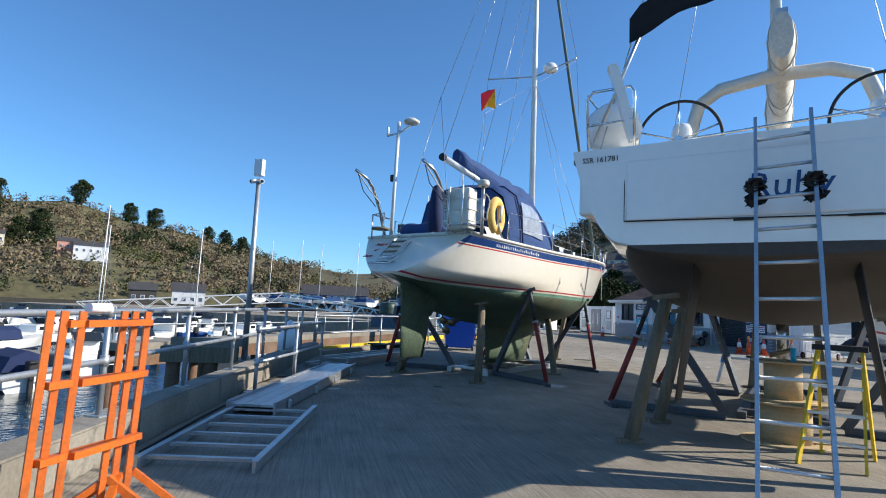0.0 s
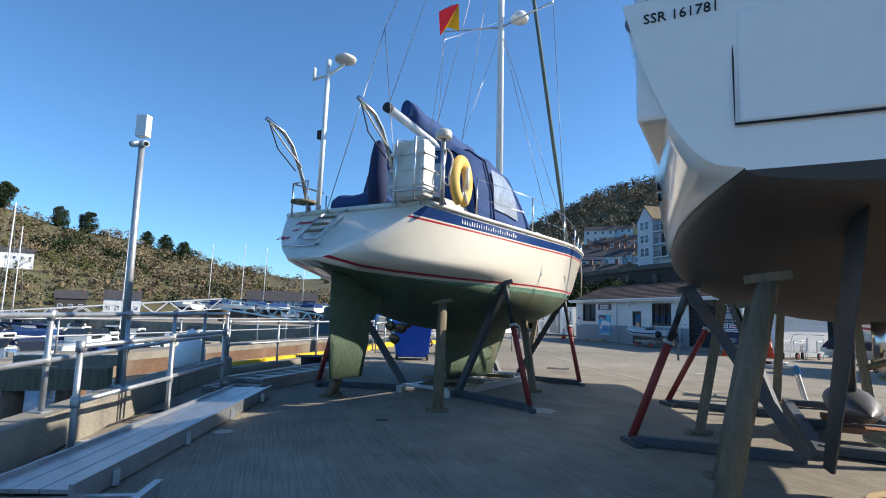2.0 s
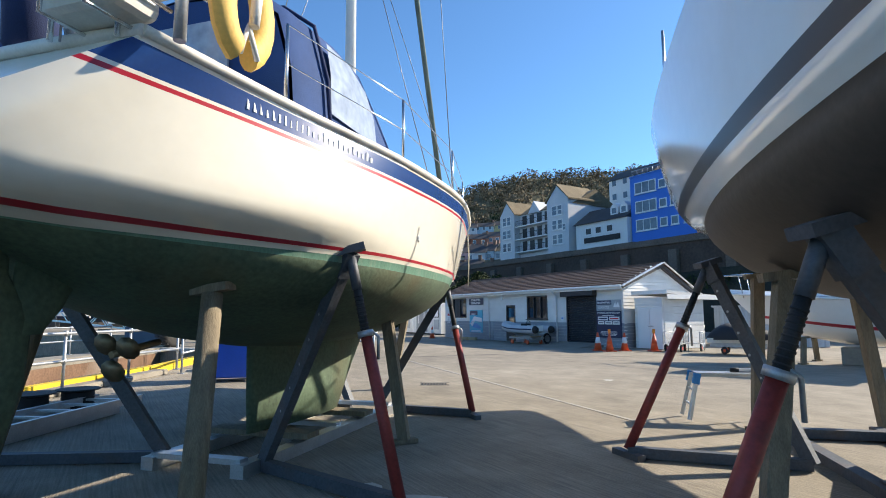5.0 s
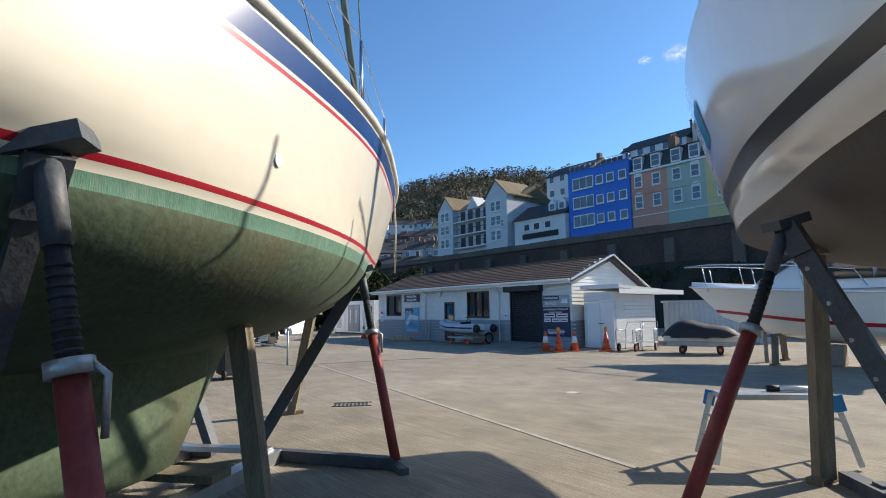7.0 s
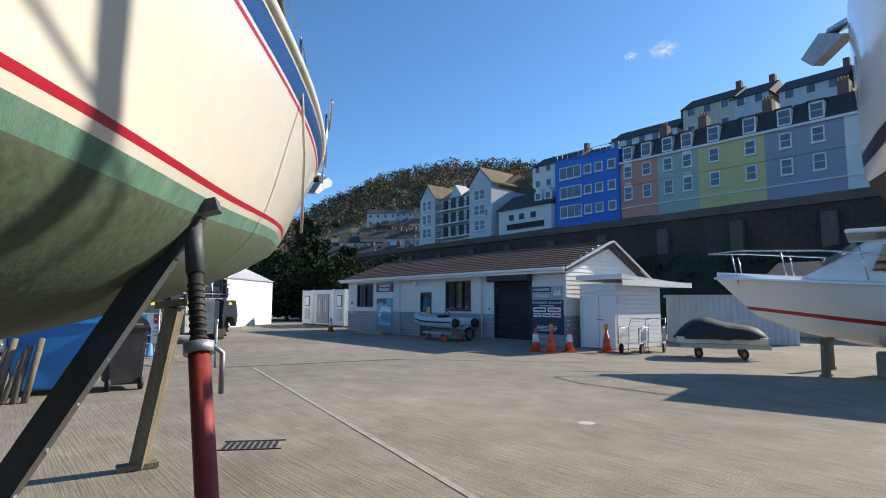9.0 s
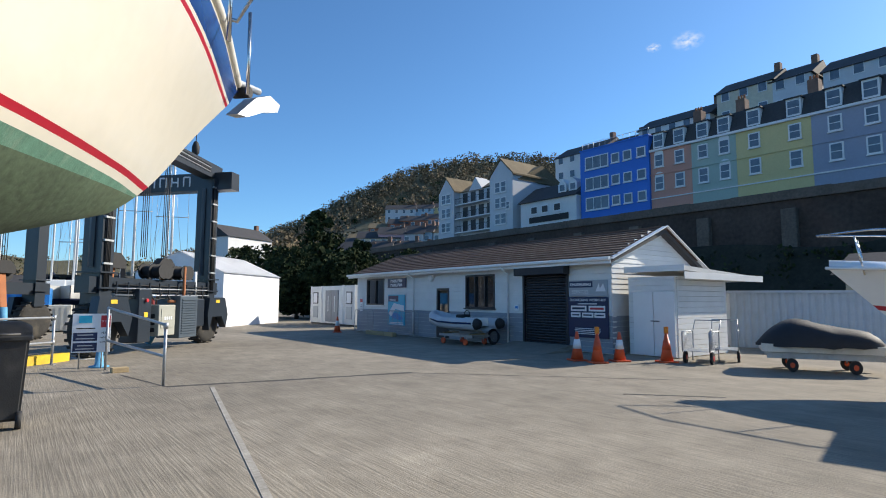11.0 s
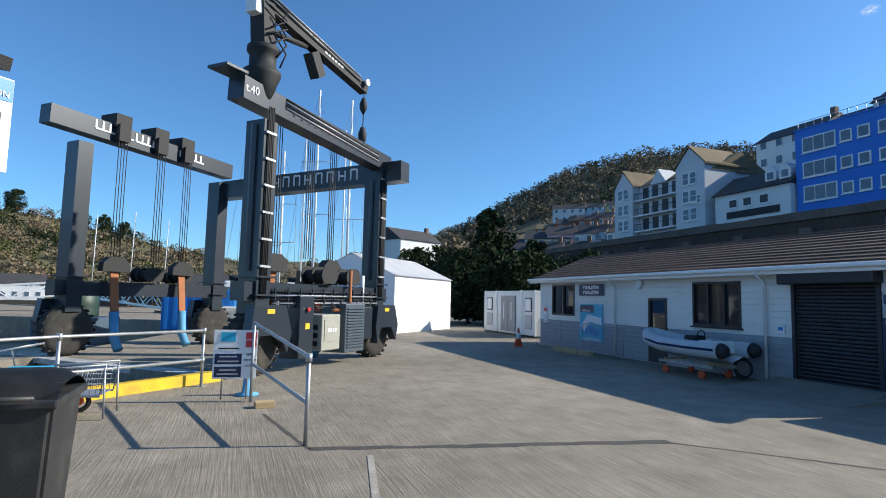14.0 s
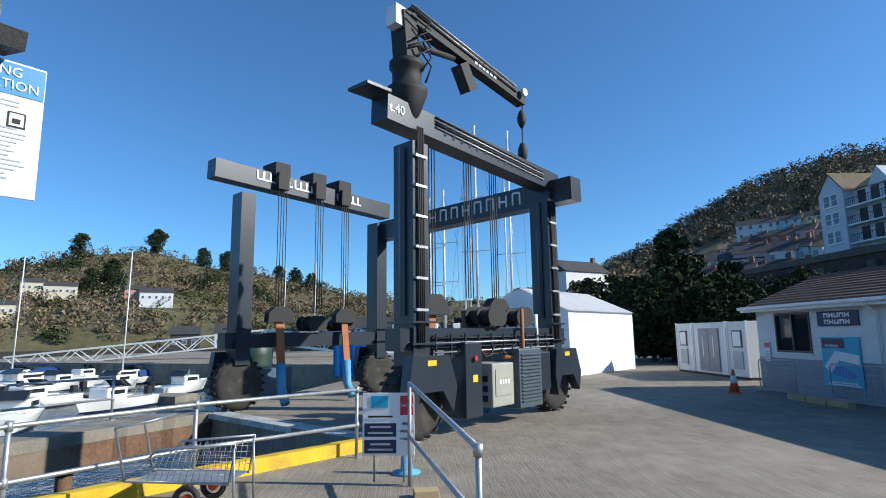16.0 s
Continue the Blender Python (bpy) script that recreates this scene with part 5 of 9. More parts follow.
boom2 = part("boom", beam(B(), (0.12, 1.4, 5.15), (0.0, 4.9, 4.75), 0.13, 0.22), ALU, racer)
bm = B()
R = []
for i in range(20):
    t = i / 19
    y, zc = 1.35 + 3.4 * t, 4.9 - 0.25 * t
    r = 0.115 + 0.025 * math.sin(i * 2.1) + 0.05 * t
    R.append([(0.12 * (1 - t) + r * 1.05 * math.cos(a), y, zc + r * 2.6 * math.sin(a)) for a in [k * math.tau / 12 for k in range(13)]])
grid(bm, R)
bm.faces.new([bm.verts.new(q) for q in R[0][:-1]])
st = part("stowed_sail", bm, mat("grubby sailcloth", (0.62, 0.58, 0.50), 0.85, var=0.2, scale=6, fine=30, bump=0.4), boom2, "grubby white stowed mainsail")
for i in range(1, 19, 2):
    part("lacing", pipe(B(), [tuple(Vector((q[0] - 0.12, 0, 0)) * 0.04 + Vector(q) + Vector((0, 0.02 * (k % 2), 0))) for k, q in enumerate(R[i][:-1])], 0.012, 5, True), ROPE, st)
part("cabin_roof", box(B(), (-1.2, 3.0, 3.3), (1.2, 7.2, 3.72), 0.12), GELWHITE, racer)
part("fin", fin(B(), [(1.6, 6.9, 5.55), (1.0, 6.7, 5.6), (0.45, 6.55, 5.65)], 0.2), ANTIBLACK, racer)
bm = B()
R = [(4.75, 0.01, 0.0), (4.95, 0.1, 0.0), (5.4, 0.21, 0), (6.0, 0.25, 0), (6.6, 0.22, 0), (7.0, 0.1, 0), (7.1, 0.01, 0)]
grid(bm, [[(r * 1.15 * math.cos(a), y, 0.4 + r * 0.85 * math.sin(a)) for a in [k * math.tau / 16 for k in range(17)]] for y, r, _ in R])
part("keel_bulb", bm, mat("grey keel paint", (0.07, 0.07, 0.075), 0.45, var=0.15), racer)
for sd in (-1, 1):
    part("rudder", fin(B(), [(2.12, 0.95, 0.32), (1.6, 0.9, 0.34), (1.0, 0.82, 0.4), (0.62, 0.72, 0.5)], 0.07), ANTIBLACK, racer, m=pose(sd * 1.0, 0, 0, 0, -sd * 8, 0))
part("saildrive", rod(B(), (0, 4.1, 1.6), (0, 4.1, 0.95), 0.07), STEEL, racer)
part("propeller", rod(B(), (-0.16, 3.95, 1.0), (0.16, 3.95, 1.12), 0.035), MATS["bronze"], racer)
bw = part("bow_roller", rod(B(), (0, 11.7, 4.05), (0, 12.5, 4.16), 0.05), STEEL, racer)
bm = B()
prism(bm, [(12.2, 4.0), (12.75, 3.92), (12.95, 4.08), (12.6, 4.2)], "x", -0.06, 0.06)
part("anchor", bm, GALV, bw)
part("furled_sail", rod(B(), (0, 11.6, 4.3), (0, 5.2, 15.5), 0.07, 0.05, 8), mat("blue sail edge", (0.05, 0.3, 0.5), 0.7), racer)
for sd in (1, -1):
    part("bow_rail", pipe(B(), [(sd * 0.9, 9.8, 4.55), (sd * 0.4, 11.3, 4.62), (0.06 * sd, 11.95, 4.62)], 0.015), STEEL, racer)
    for s in (0.5, 0.66, 0.8):
        part("stanchion", rod(B(), (sd * (p2["bs"](s) - 0.08), s * 11.9, p2["sheer"](s)), (sd * (p2["bs"](s) - 0.08), s * 11.9, p2["sheer"](s) + 0.6), 0.013, seg=6), STEEL, racer)
for s, z in ((0.13, 2.55), (0.155, 2.52)):
    f = ((z - p2["wl"](s)) / (p2["sheer"](s) - p2["wl"](s))) ** 0.42
    x = p2["bw"](s) + (p2["bs"](s) - p2["bw"](s)) * f
    part("skin_fitting", rod(B(), (-x + 0.02, s * 11.9, z), (-x - 0.02, s * 11.9, z), 0.035, seg=12), BLACK, racer)
HW = []
for k in range(7):
    s_ = 0.695 + 0.045 * k / 6
    row = []
    for z_ in (3.2 + 0.05 * k / 6, 3.03 + 0.04 * k / 6, 2.86 + 0.03 * k / 6):
        x_ = p2["bw"](s_) + (p2["bs"](s_) - p2["bw"](s_)) * ((z_ - p2["wl"](s_)) / (p2["sheer"](s_) - p2["wl"](s_))) ** 0.42
        row.append((-x_ - 0.008, s_ * stem2(z_), z_))
    HW.append(row)
bm = B()
grid(bm, HW)
bmesh.ops.solidify(bm, geom=list(bm.faces), thickness=0.012)
part("hull_window", bm, SIGNCYAN, racer, "blue-tinted hull window")

# -- stands and props --


def stand(name, O, I, T, label):
    t = thing(name, label, "boat stand", group="boat stands")
    O, I, T = Vector(O), Vector(I), Vector(T)
    part("brace", beam(B(), I + Vector((0, 0, 0.06)), T, 0.085, 0.12), STAND, t)
    part("base_bar", beam(B(), I + Vector((0, 0, 0.06)), O + Vector((0, 0, 0.06)), 0.1, 0.1), STAND, t)
    mid = O.lerp(T, 0.66)
    part("sleeve", rod(B(), O + Vector((0, 0, 0.08)), mid, 0.047, seg=12), STANDRED, t)
    screw = part("screw_tube", rod(B(), mid, O.lerp(T, 0.84), 0.034, seg=12), BLACK, t)
    for k in range(9):
        c = O.lerp(T, 0.68 + 0.016 * k)
        part("thread", rod(B(), c, c + (T - O) * 0.006, 0.038, seg=12), BLACK, screw)
    part("head_tube", rod(B(), O.lerp(T, 0.84), T, 0.042, seg=12), STAND, t)
    part("collar", rod(B(), mid - (T - O) * 0.012, mid + (T - O) * 0.012, 0.066, seg=12), GALV, t)
    part("handle", pipe(B(), [tuple(mid + Vector((0.05, 0, 0.02))), tuple(mid + Vector((0.1, 0, -0.02))), tuple(mid + Vector((0.1, 0, -0.2)))], 0.012), GALV, t)
    part("pad", beam(B(), T - Vector((0.12, 0, 0.02)), T + Vector((0.12, 0, 0.05)), 0.16, 0.06), STAND, t)
    part("gusset", beam(B(), T - (T - I).normalized() * 0.22, T, 0.13, 0.13), STAND, t)
    for k in range(6):
        c = I.lerp(T, 0.3 + 0.11 * k)
        part("bolt", rod(B(), c - Vector((0.053, 0, 0)), c + Vector((0.053, 0, 0)), 0.014, seg=8), GALV, t)
    part("foot", beam(B(), O + Vector((0.05, -0.2, 0.03)), O + Vector((-0.05, 0.2, 0.03)), 0.09, 0.06), STAND, t)
    return t


def prop_post(name, foot, top, r, label, square=False):
    t = thing(name, label, "prop", group="timber props")
    f, h = Vector(foot), Vector(top)
    bm = B()
    if square:
        beam(bm, f + Vector((0, 0, 0.03)), h, 2 * r, 2 * r, (0.3, 1, 0))
    else:
        rod(bm, f + Vector((0, 0, 0.04)), h, r, r * 0.88, 12)
    part("post", bm, TIMBER, t)
    part("wedge", beam(B(), f + Vector((-0.16, -0.06, 0.025)), f + Vector((0.14, 0.05, 0.03)), 0.13, 0.045), TIMBER, t)
    part("head_pad", beam(B(), h + Vector((-0.14, 0.05, 0.02)), h + Vector((0.14, -0.05, 0.06)), 0.13, 0.06), TIMBER, t)
    return t


def on1(x, y, z=0.0):
    return M1 @ Vector((x, y, z))


def on2(x, y, z=0.0):
    return M2 @ Vector((x, y, z))


LAB = "blue-grey steel boat stand with red screw prop"
# local (starboard, forward): cruising yacht
for sd in (1, -1):
    stand("boat_stand", on1(sd * 2.19, 1.97), on1(sd * 0.56, 2.6), on1(sd * 1.7, 2.06, 1.96), LAB)
    stand("boat_stand", on1(sd * 1.76, 5.8), on1(sd * 0.22, 5.97), on1(sd * 1.24, 6.3, 1.88), LAB)
bm = B()
for sd in (1, -1):
    beam(bm, on1(sd * 0.5, 2.3, 0.06), on1(sd * 0.5, 5.9, 0.06), 0.14, 0.12)
for y in (2.4, 4.2, 5.8):
    beam(bm, on1(-0.5, y, 0.13), on1(0.5, y, 0.13), 0.12, 0.05)
single("keel_cradle", bm, ALU, "galvanised keel cradle frame on the concrete", "cradle")
for y in (3.4, 4.8):
    bm = B()
    beam(bm, on1(-0.62, y, 0.175), on1(0.62, y, 0.175), 0.26, 0.06)
    single("keel_block", bm, TIMBER, "timber keel block under the green keel", "block", group="keel blocks")
prop_post("timber_prop", on1(1.13, 1.0), on1(0.95, 1.35, 1.6), 0.085, "round weathered timber prop under the green hull")
prop_post("timber_prop", on1(1.42, 4.02), on1(1.2, 4.0, 1.46), 0.06, "square dark timber prop under the hull", True)
prop_post("timber_prop", on1(-0.52, 8.35), on1(-0.25, 8.35, 1.4), 0.06, "square timber prop near the bow", True)
prop_post("timber_prop", on1(-1.1, 1.2), on1(-0.9, 1.5, 1.6), 0.085, "round weathered timber prop under the green hull")
prop_post("timber_prop", (-0.76, 14.88, 0), (-0.62, 14.75, 0.3), 0.05, "short timber prop beside the rudder", True)
for sd in (-1, 1):
    stand("boat_stand", on2(sd * 2.46, 3.6), on2(sd * 0.74, 3.72), on2(sd * 1.82, 3.6, 1.8), LAB)
    stand("boat_stand", on2(sd * 2.4, 7.07), on2(sd * 0.8, 6.9), on2(sd * 1.46, 7.5, 1.98), LAB)
    prop_post("timber_prop", on2(sd * 1.5, 1.0), on2(sd * 1.15, 1.25, 1.72), 0.085, "thick round timber prop under the dark hull")
    prop_post("timber_prop", on2(sd * 1.5, 2.64), on2(sd * 1.2, 2.8, 1.58), 0.082, "thick round timber prop under the dark hull")
    prop_post("timber_prop", on2(sd * 1.8, 4.75), on2(sd * 1.5, 5.1, 1.66), 0.06, "square brown timber prop under the dark hull", True)
    prop_post("timber_prop", on2(sd * 0.7, 8.85), on2(sd * 0.55, 9.0, 1.9), 0.065, "square pale timber prop near the bow", True)
bm = B()
for sd in (1, -1):
    beam(bm, on2(sd * 0.55, 4.0, 0.05), on2(sd * 0.55, 8.8, 0.05), 0.13, 0.1)
for y in (4.3, 6.2, 8.4):
    beam(bm, on2(-0.55, y, 0.07), on2(0.55, y, 0.07), 0.13, 0.1)
single("keel_cradle", bm, STAND, "dark steel keel cradle on the concrete", "cradle")
for y in (5.4, 6.4):
    bm = B()
    beam(bm, on2(-0.3, y, 0.15), on2(0.3, y, 0.15), 0.24, 0.07)
    single("keel_block", bm, mat("red-brown timber", (0.26, 0.11, 0.05), 0.8, var=0.3), "red-brown timber block under the keel bulb", "block", group="keel blocks")

# -- the white motor boat --
MB = boat_pose(18.55, 21.15, -0.62, 0.785) @ Matrix.Scale(1.14, 4)
p3 = dict(sheer=curve_fn([0, 0.5, 1], [1.55, 1.6, 1.85]), wl=curve_fn([0, 0.6, 1], [0.75, 0.8, 1.1]), keel=curve_fn([0, 0.4, 0.75, 0.92, 1], [0.42, 0.42, 0.5, 0.75, 1.05]),
          bs=curve_fn([0, 0.3, 0.6, 0.82, 1], [1.15, 1.25, 1.2, 0.8, 0.03]), bw=curve_fn([0, 0.3, 0.6, 0.82, 1], [1.02, 1.05, 0.9, 0.42, 0.01]), full=1.25, flare=0.8,
          stem=curve_fn([0.4, 0.8, 1.1, 1.9], [5.3, 5.9, 6.2, 6.95]), rake=lambda z: 0.0, transom=lambda k: 0)
mb = thing("motor_boat", "white cabin motor boat with a red line, on blocks ashore", "motor boat", MB)
part("hull", hull_mesh(p3, [("top", f, 0) for f in (1.0, 0.85, 0.7, 0.55, 0.42, 0.3)] + [("top", 0.2, 1), ("top", 0.1, 0), ("top", 0.0, 0)] + [("under", v, 0) for v in (0.12, 0.3, 0.5, 0.75, 1.0)], 28), [GELWHITE, REDLINE], mb)
part("deck", deck_mesh(p3, 0.02, 0.01, 0.12, 20), GELWHITE, mb)
part("rubbing_strake", pipe(pipe(B(), [(p3["bs"](i / 20) + 0.01, i / 20 * 6.9, p3["sheer"](i / 20) - 0.02) for i in range(21)], 0.025), [(-p3["bs"](i / 20) - 0.01, i / 20 * 6.9, p3["sheer"](i / 20) - 0.02) for i in range(21)], 0.025), GELWHITE, mb)
bm = B()
sect = ((-1, 0), (-0.9, 0.65), (-0.75, 0.74), (0, 0.8), (0.75, 0.74), (0.9, 0.65), (1, 0))
grid(bm, [[(x * w, y, 1.66 + zz * h) for x, zz in sect] for y, w, h in ((1.6, 0.92, 1.05), (3.6, 0.95, 1.1), (4.3, 0.92, 1.0), (4.95, 0.84, 0.42), (5.4, 0.72, 0.1))])
cab = part("cabin", bm, GELWHITE, mb)
for sd in (1, -1):
    for y0, y1 in ((2.0, 3.0), (3.1, 4.15)):
        bm = B()
        prism(bm, [(y0, 1.86), (y1 + 0.1, 1.86), (y1 - 0.08, 2.3), (y0, 2.3)], "x", sd * 0.9, sd * 0.96)
        part("cabin_window", bm, PANE, cab)
bm = B()
grid(bm, [[(-0.78, 4.38, 2.32), (0, 4.46, 2.36), (0.78, 4.38, 2.32)], [(-0.8, 4.92, 1.96), (0, 5.05, 1.98), (0.8, 4.92, 1.96)]])
bmesh.ops.translate(bm, verts=bm.verts, vec=(0, 0.03, 0.1))
part("windscreen", bm, mat("pale windscreen", (0.12, 0.2, 0.28), 0.05, bump=0), cab)
part("roof", box(B(), (-0.92, 1.3, 2.53), (0.92, 4.6, 2.61), 0.03), GELWHITE, cab)
for sd in (1, -1):
    part("bow_rail", pipe(B(), [(sd * 1.1, 3.2, 1.7), (sd * 1.08, 3.4, 2.05), (sd * 0.95, 5.0, 2.25), (sd * 0.5, 6.3, 2.35), (0.03 * sd, 7.0, 2.35)], 0.016), STEEL, mb)
    for y, x in ((4.4, 0.98), (5.6, 0.72), (6.5, 0.32)):
        part("rail_post", rod(B(), (sd * x, y - 0.1, 1.7), (sd * (x + 0.02), y, 2.28), 0.013, seg=6), STEEL, mb)
for i, (x, y) in enumerate(((0.7, 5.0), (-0.7, 5.0), (0.8, 2.4), (-0.8, 2.4), (0.8, 0.4), (-0.8, 0.4))):
    q = MB @ Vector((x, y, 0))
    prop_post("timber_prop", (q.x, q.y, 0), tuple(MB @ Vector((x * 0.75, y, 0.62))), 0.06, "short grey timber prop under the motor boat", True)
q = MB @ Vector((0, 4.0, 0))
single("concrete_block", box(B(), (-0.35, -0.3, 0), (0.35, 0.3, 0.5), 0.03), KERB, "rough concrete block under the motor boat", "block", pose(q.x, q.y, 0, 0, 0, 35))

# ---- quay things ----


def rail_run(name, pts, label, posts=True, heights=(1.05, 0.55), base=0.0, r=0.027):
    """A tubular guard rail through plan points, with a post at each."""
    t = thing(name, label, "railing")
    for h in heights:
        part("rail", pipe(B(), [(x, y, base + h) for x, y in pts], r), GALV, t)
    for x, y in pts:
        p = part("post", rod(B(), (x, y, base), (x, y, base + heights[0]), r * 1.05), GALV, t)
        part("base_flange", box(B(), (x - 0.07, y - 0.07, base), (x + 0.07, y + 0.07, base + 0.015)), GALV, p)
        for h in heights:
            part("fitting", rod(B(), (x, y, base + h - 0.05), (x, y, base + h + 0.05), r * 1.5), GALV, p)
    return t


def along(a, c, n):
    return [(a[0] + (c[0] - a[0]) * k / n, a[1] + (c[1] - a[1]) * k / n) for k in range(n + 1)]


rail_run("quay_railing", along((0.55, 0.6), (-0.62, 5.1), 2)[:-1] + along((-0.62, 5.1), (-3.3, 14.3), 5)[:-1] + along((-3.3, 14.3), (-4.0, 17.3), 2), "galvanised tubular railing on the concrete kerb", base=0.37, heights=(0.95, 0.5))
rail_run("dock_railing", along((-4.0, 17.4), (-2.62, 24.7), 4), "galvanised tubular railing on the kerb beside the dock", base=0.13, heights=(1.0, 0.5))
rail_run("dock_railing", [(-2.6, 25.0), (-2.75, 27.0), (-2.8, 29.0), (-2.3, 31.0), (-1.2, 33.3)], "galvanised tubular railing behind the yellow dock edge", heights=(1.06, 0.5))
rail_run("loose_railing", [(-1.58, 10.28), (-1.93, 12.2), (-2.0, 12.3), (-2.38, 14.28)], "free-standing galvanised handrail on the concrete")
rail_run("pier_railing", along((-10.9, 17.5), (-8.9, 35), 7), "thin galvanised railing along the hoist pier", heights=(1.0, 0.5), base=0.02)


def lamp_post(x, y, h, label):
    t = thing("lamp_post", label, "lamp post")
    part("pole", rod(B(), (x, y, 0), (x, y, h - 0.5), 0.075, 0.055, 12), GALV, t)
    part("base_plate", box(B(), (x - 0.15, y - 0.15, 0), (x + 0.15, y + 0.15, 0.03)), GALV, t)
    part("antenna_box", box(B(), (x - 0.11, y - 0.08, h - 0.42), (x + 0.11, y + 0.08, h), 0.01), SIGNWHITE, t)
    for sd in (-1, 1):
        c = part("camera_head", rod(B(), (x + sd * 0.05, y - 0.02, h - 0.55), (x + sd * 0.16, y - 0.1, h - 0.58), 0.06, seg=12), GELWHITE, t)
        part("lens", rod(B(), (x + sd * 0.16, y - 0.1, h - 0.58), (x + sd * 0.17, y - 0.11, h - 0.585), 0.04, seg=10), BLACK, c)


lamp_post(-4.66, 14.9, 5.02, "grey camera and antenna pole beside the quay")
single("white_bollard", lathe(B(), [(0.3, 0), (0.3, 0.55), (0.27, 0.62), (0.08, 0.95), (0.01, 1.0)], 18, (-4.4, 16.6, 0.0)), TENT, "white tapered plastic marker beside the railing", "bollard")


def ground_ladder(x0, y0, x1, y1, width, rungs, z, label):
    t = thing("aluminium_ladder", label, "ladder", group="ladders on the ground")
    a, c = Vector((x0, y0, z)), Vector((x1, y1, z))
    w = (c - a).normalized().cross(Vector((0, 0, 1))) * width
    for o in (Vector(), w):
        st = part("stile", beam(B(), a + o, c + o, 0.03, 0.1), ALU, t)
        part("flange", beam(B(), a + o + Vector((0, 0, 0.052)), c + o + Vector((0, 0, 0.052)), 0.06, 0.008), ALU, st)
    for k in range(rungs):
        p = a.lerp(c, (k + 0.4) / rungs)
        part("rung", beam(B(), p + Vector((0, 0, 0.015)), p + w + Vector((0, 0, 0.015)), 0.055, 0.03), ALU, t)


ground_ladder(-0.56, 6.75, -1.28, 9.45, 1.0, 6, 0.06, "wide worn aluminium ladder lying on the concrete")
ground_ladder(-2.9, 14.6, -2.2, 19.2, 0.75, 9, 0.06, "aluminium ladder lying beside the dock kerb")
ground_ladder(-2.75, 15.2, -2.0, 19.6, 0.7, 9, 0.17, "aluminium ladder stacked on another beside the kerb")
gang = thing("gangway_plank", "long ribbed aluminium staging plank on the concrete", "staging plank")
ga, gc = Vector((-0.98, 9.2, 0.1)), Vector((-1.98, 14.55, 0.1))
gw = (gc - ga).normalized().cross(Vector((0, 0, 1)))
for k in range(3):
    o = gw * (-0.2 + 0.2 * k)
    part("deck_plank", beam(B(), ga + o + Vector((0, 0, 0.03)), gc + o + Vector((0, 0, 0.03)), 0.192, 0.03), ALU, gang)
for o in (-0.31, 0.31):
    part("side_rail", beam(B(), ga + gw * o, gc + gw * o, 0.03, 0.16), ALU, gang)
for k in range(4):
    p = ga.lerp(gc, 0.1 + 0.26 * k) + gw * 0.34
    part("bracket", beam(B(), p + Vector((0, 0, -0.08)), p + Vector((0, 0, 0.04)), 0.05, 0.06), GALV, gang)
part("cable", pipe(B(), [(-0.9, 7.2, 0.02), (-1.4, 8.8, 0.02), (-1.75, 10.1, 0.02), (-2.3, 11.2, 0.02), (-2.5, 12.6, 0.02), (-2.0, 13.9, 0.02)], 0.012), BLACK, thing("power_cable", "black cable trailing over the concrete", "cable"))

# orange storage frames
of = thing("orange_frame", "scuffed orange steel frame standing on the concrete", "frame")
NEAR, FAR = ((0.28, 5.02), (0.29, 5.1), (0.31, 5.2)), ((0.26, 5.56), (0.27, 5.64), (0.28, 5.74))
for x, y in NEAR + FAR:
    part("upright", beam(B(), (x - 0.02, y - 0.03, 0), (x, y, 1.38), 0.042, 0.036), ORANGE, of)
for z in (1.31, 0.98, 0.58):
    for (x0, y0), (x1, y1) in zip(NEAR[::2] if z < 1 else NEAR[1:], FAR[::2] if z < 1 else FAR[1:]):
        part("cross_rail", beam(B(), (x0 + 0.02, y0, z), (x1 + 0.02, y1, z), 0.05, 0.04), ORANGE, of)
for (x, y), (dx, dy) in zip(FAR + FAR[:2], ((-0.35, -0.3), (-0.4, -0.2), (0.3, 0.25), (0.36, 0.2), (0.2, -0.42))):
    part("strut", beam(B(), (x, y, 0.36), (x + dx, y + dy, 0.02), 0.045, 0.04), ORANGE, of)
part("white_tube", rod(B(), (0.29, 5.25, 1.4), (0.29, 5.4, 1.4), 0.03, seg=12), SIGNWHITE, of)

# aluminium ladder against the transom, with black padding
la = thing("leaning_ladder", "tall aluminium ladder leaning on the white transom", "ladder")
b0, b1_, t0, t1_ = Vector((4.26, 6.78, 0)), Vector((4.7, 6.65, 0)), Vector((4.71, 8.2, 3.42)), Vector((5.13, 8.06, 3.45))
for a, c in ((b0, t0), (b1_, t1_)):
    part("stile", beam(B(), a, c, 0.03, 0.065), ALU, la)
for k in range(11):
    f = (k + 0.6) / 11.4
    part("rung", rod(B(), b0.lerp(t0, f), b1_.lerp(t1_, f), 0.016), ALU, la)
for a, c in ((b0, t0), (b1_, t1_)):
    p = a.lerp(c, 0.79)
    part("padding", fuzz("padding", [tuple(p), tuple(p + Vector((0, 0.03, -0.12)))], [0.08, 0.07], 60, 0.05, BLACK, rng_seed=3), None, la)

# cable drums with a spray can


def drum(x, y, z, r, h, label):
    t = thing("cable_drum", label, "cable drum", pose(x, y, z), group="cable drums")
    for zz in (0, h - 0.025):
        part("flange", rod(B(), (0, 0, zz), (0, 0, zz + 0.025), r, seg=28), PALEWOOD, t)
    part("core", rod(B(), (0, 0, 0.026), (0, 0, h - 0.026), r * 0.6, seg=24), PALEWOOD, t)


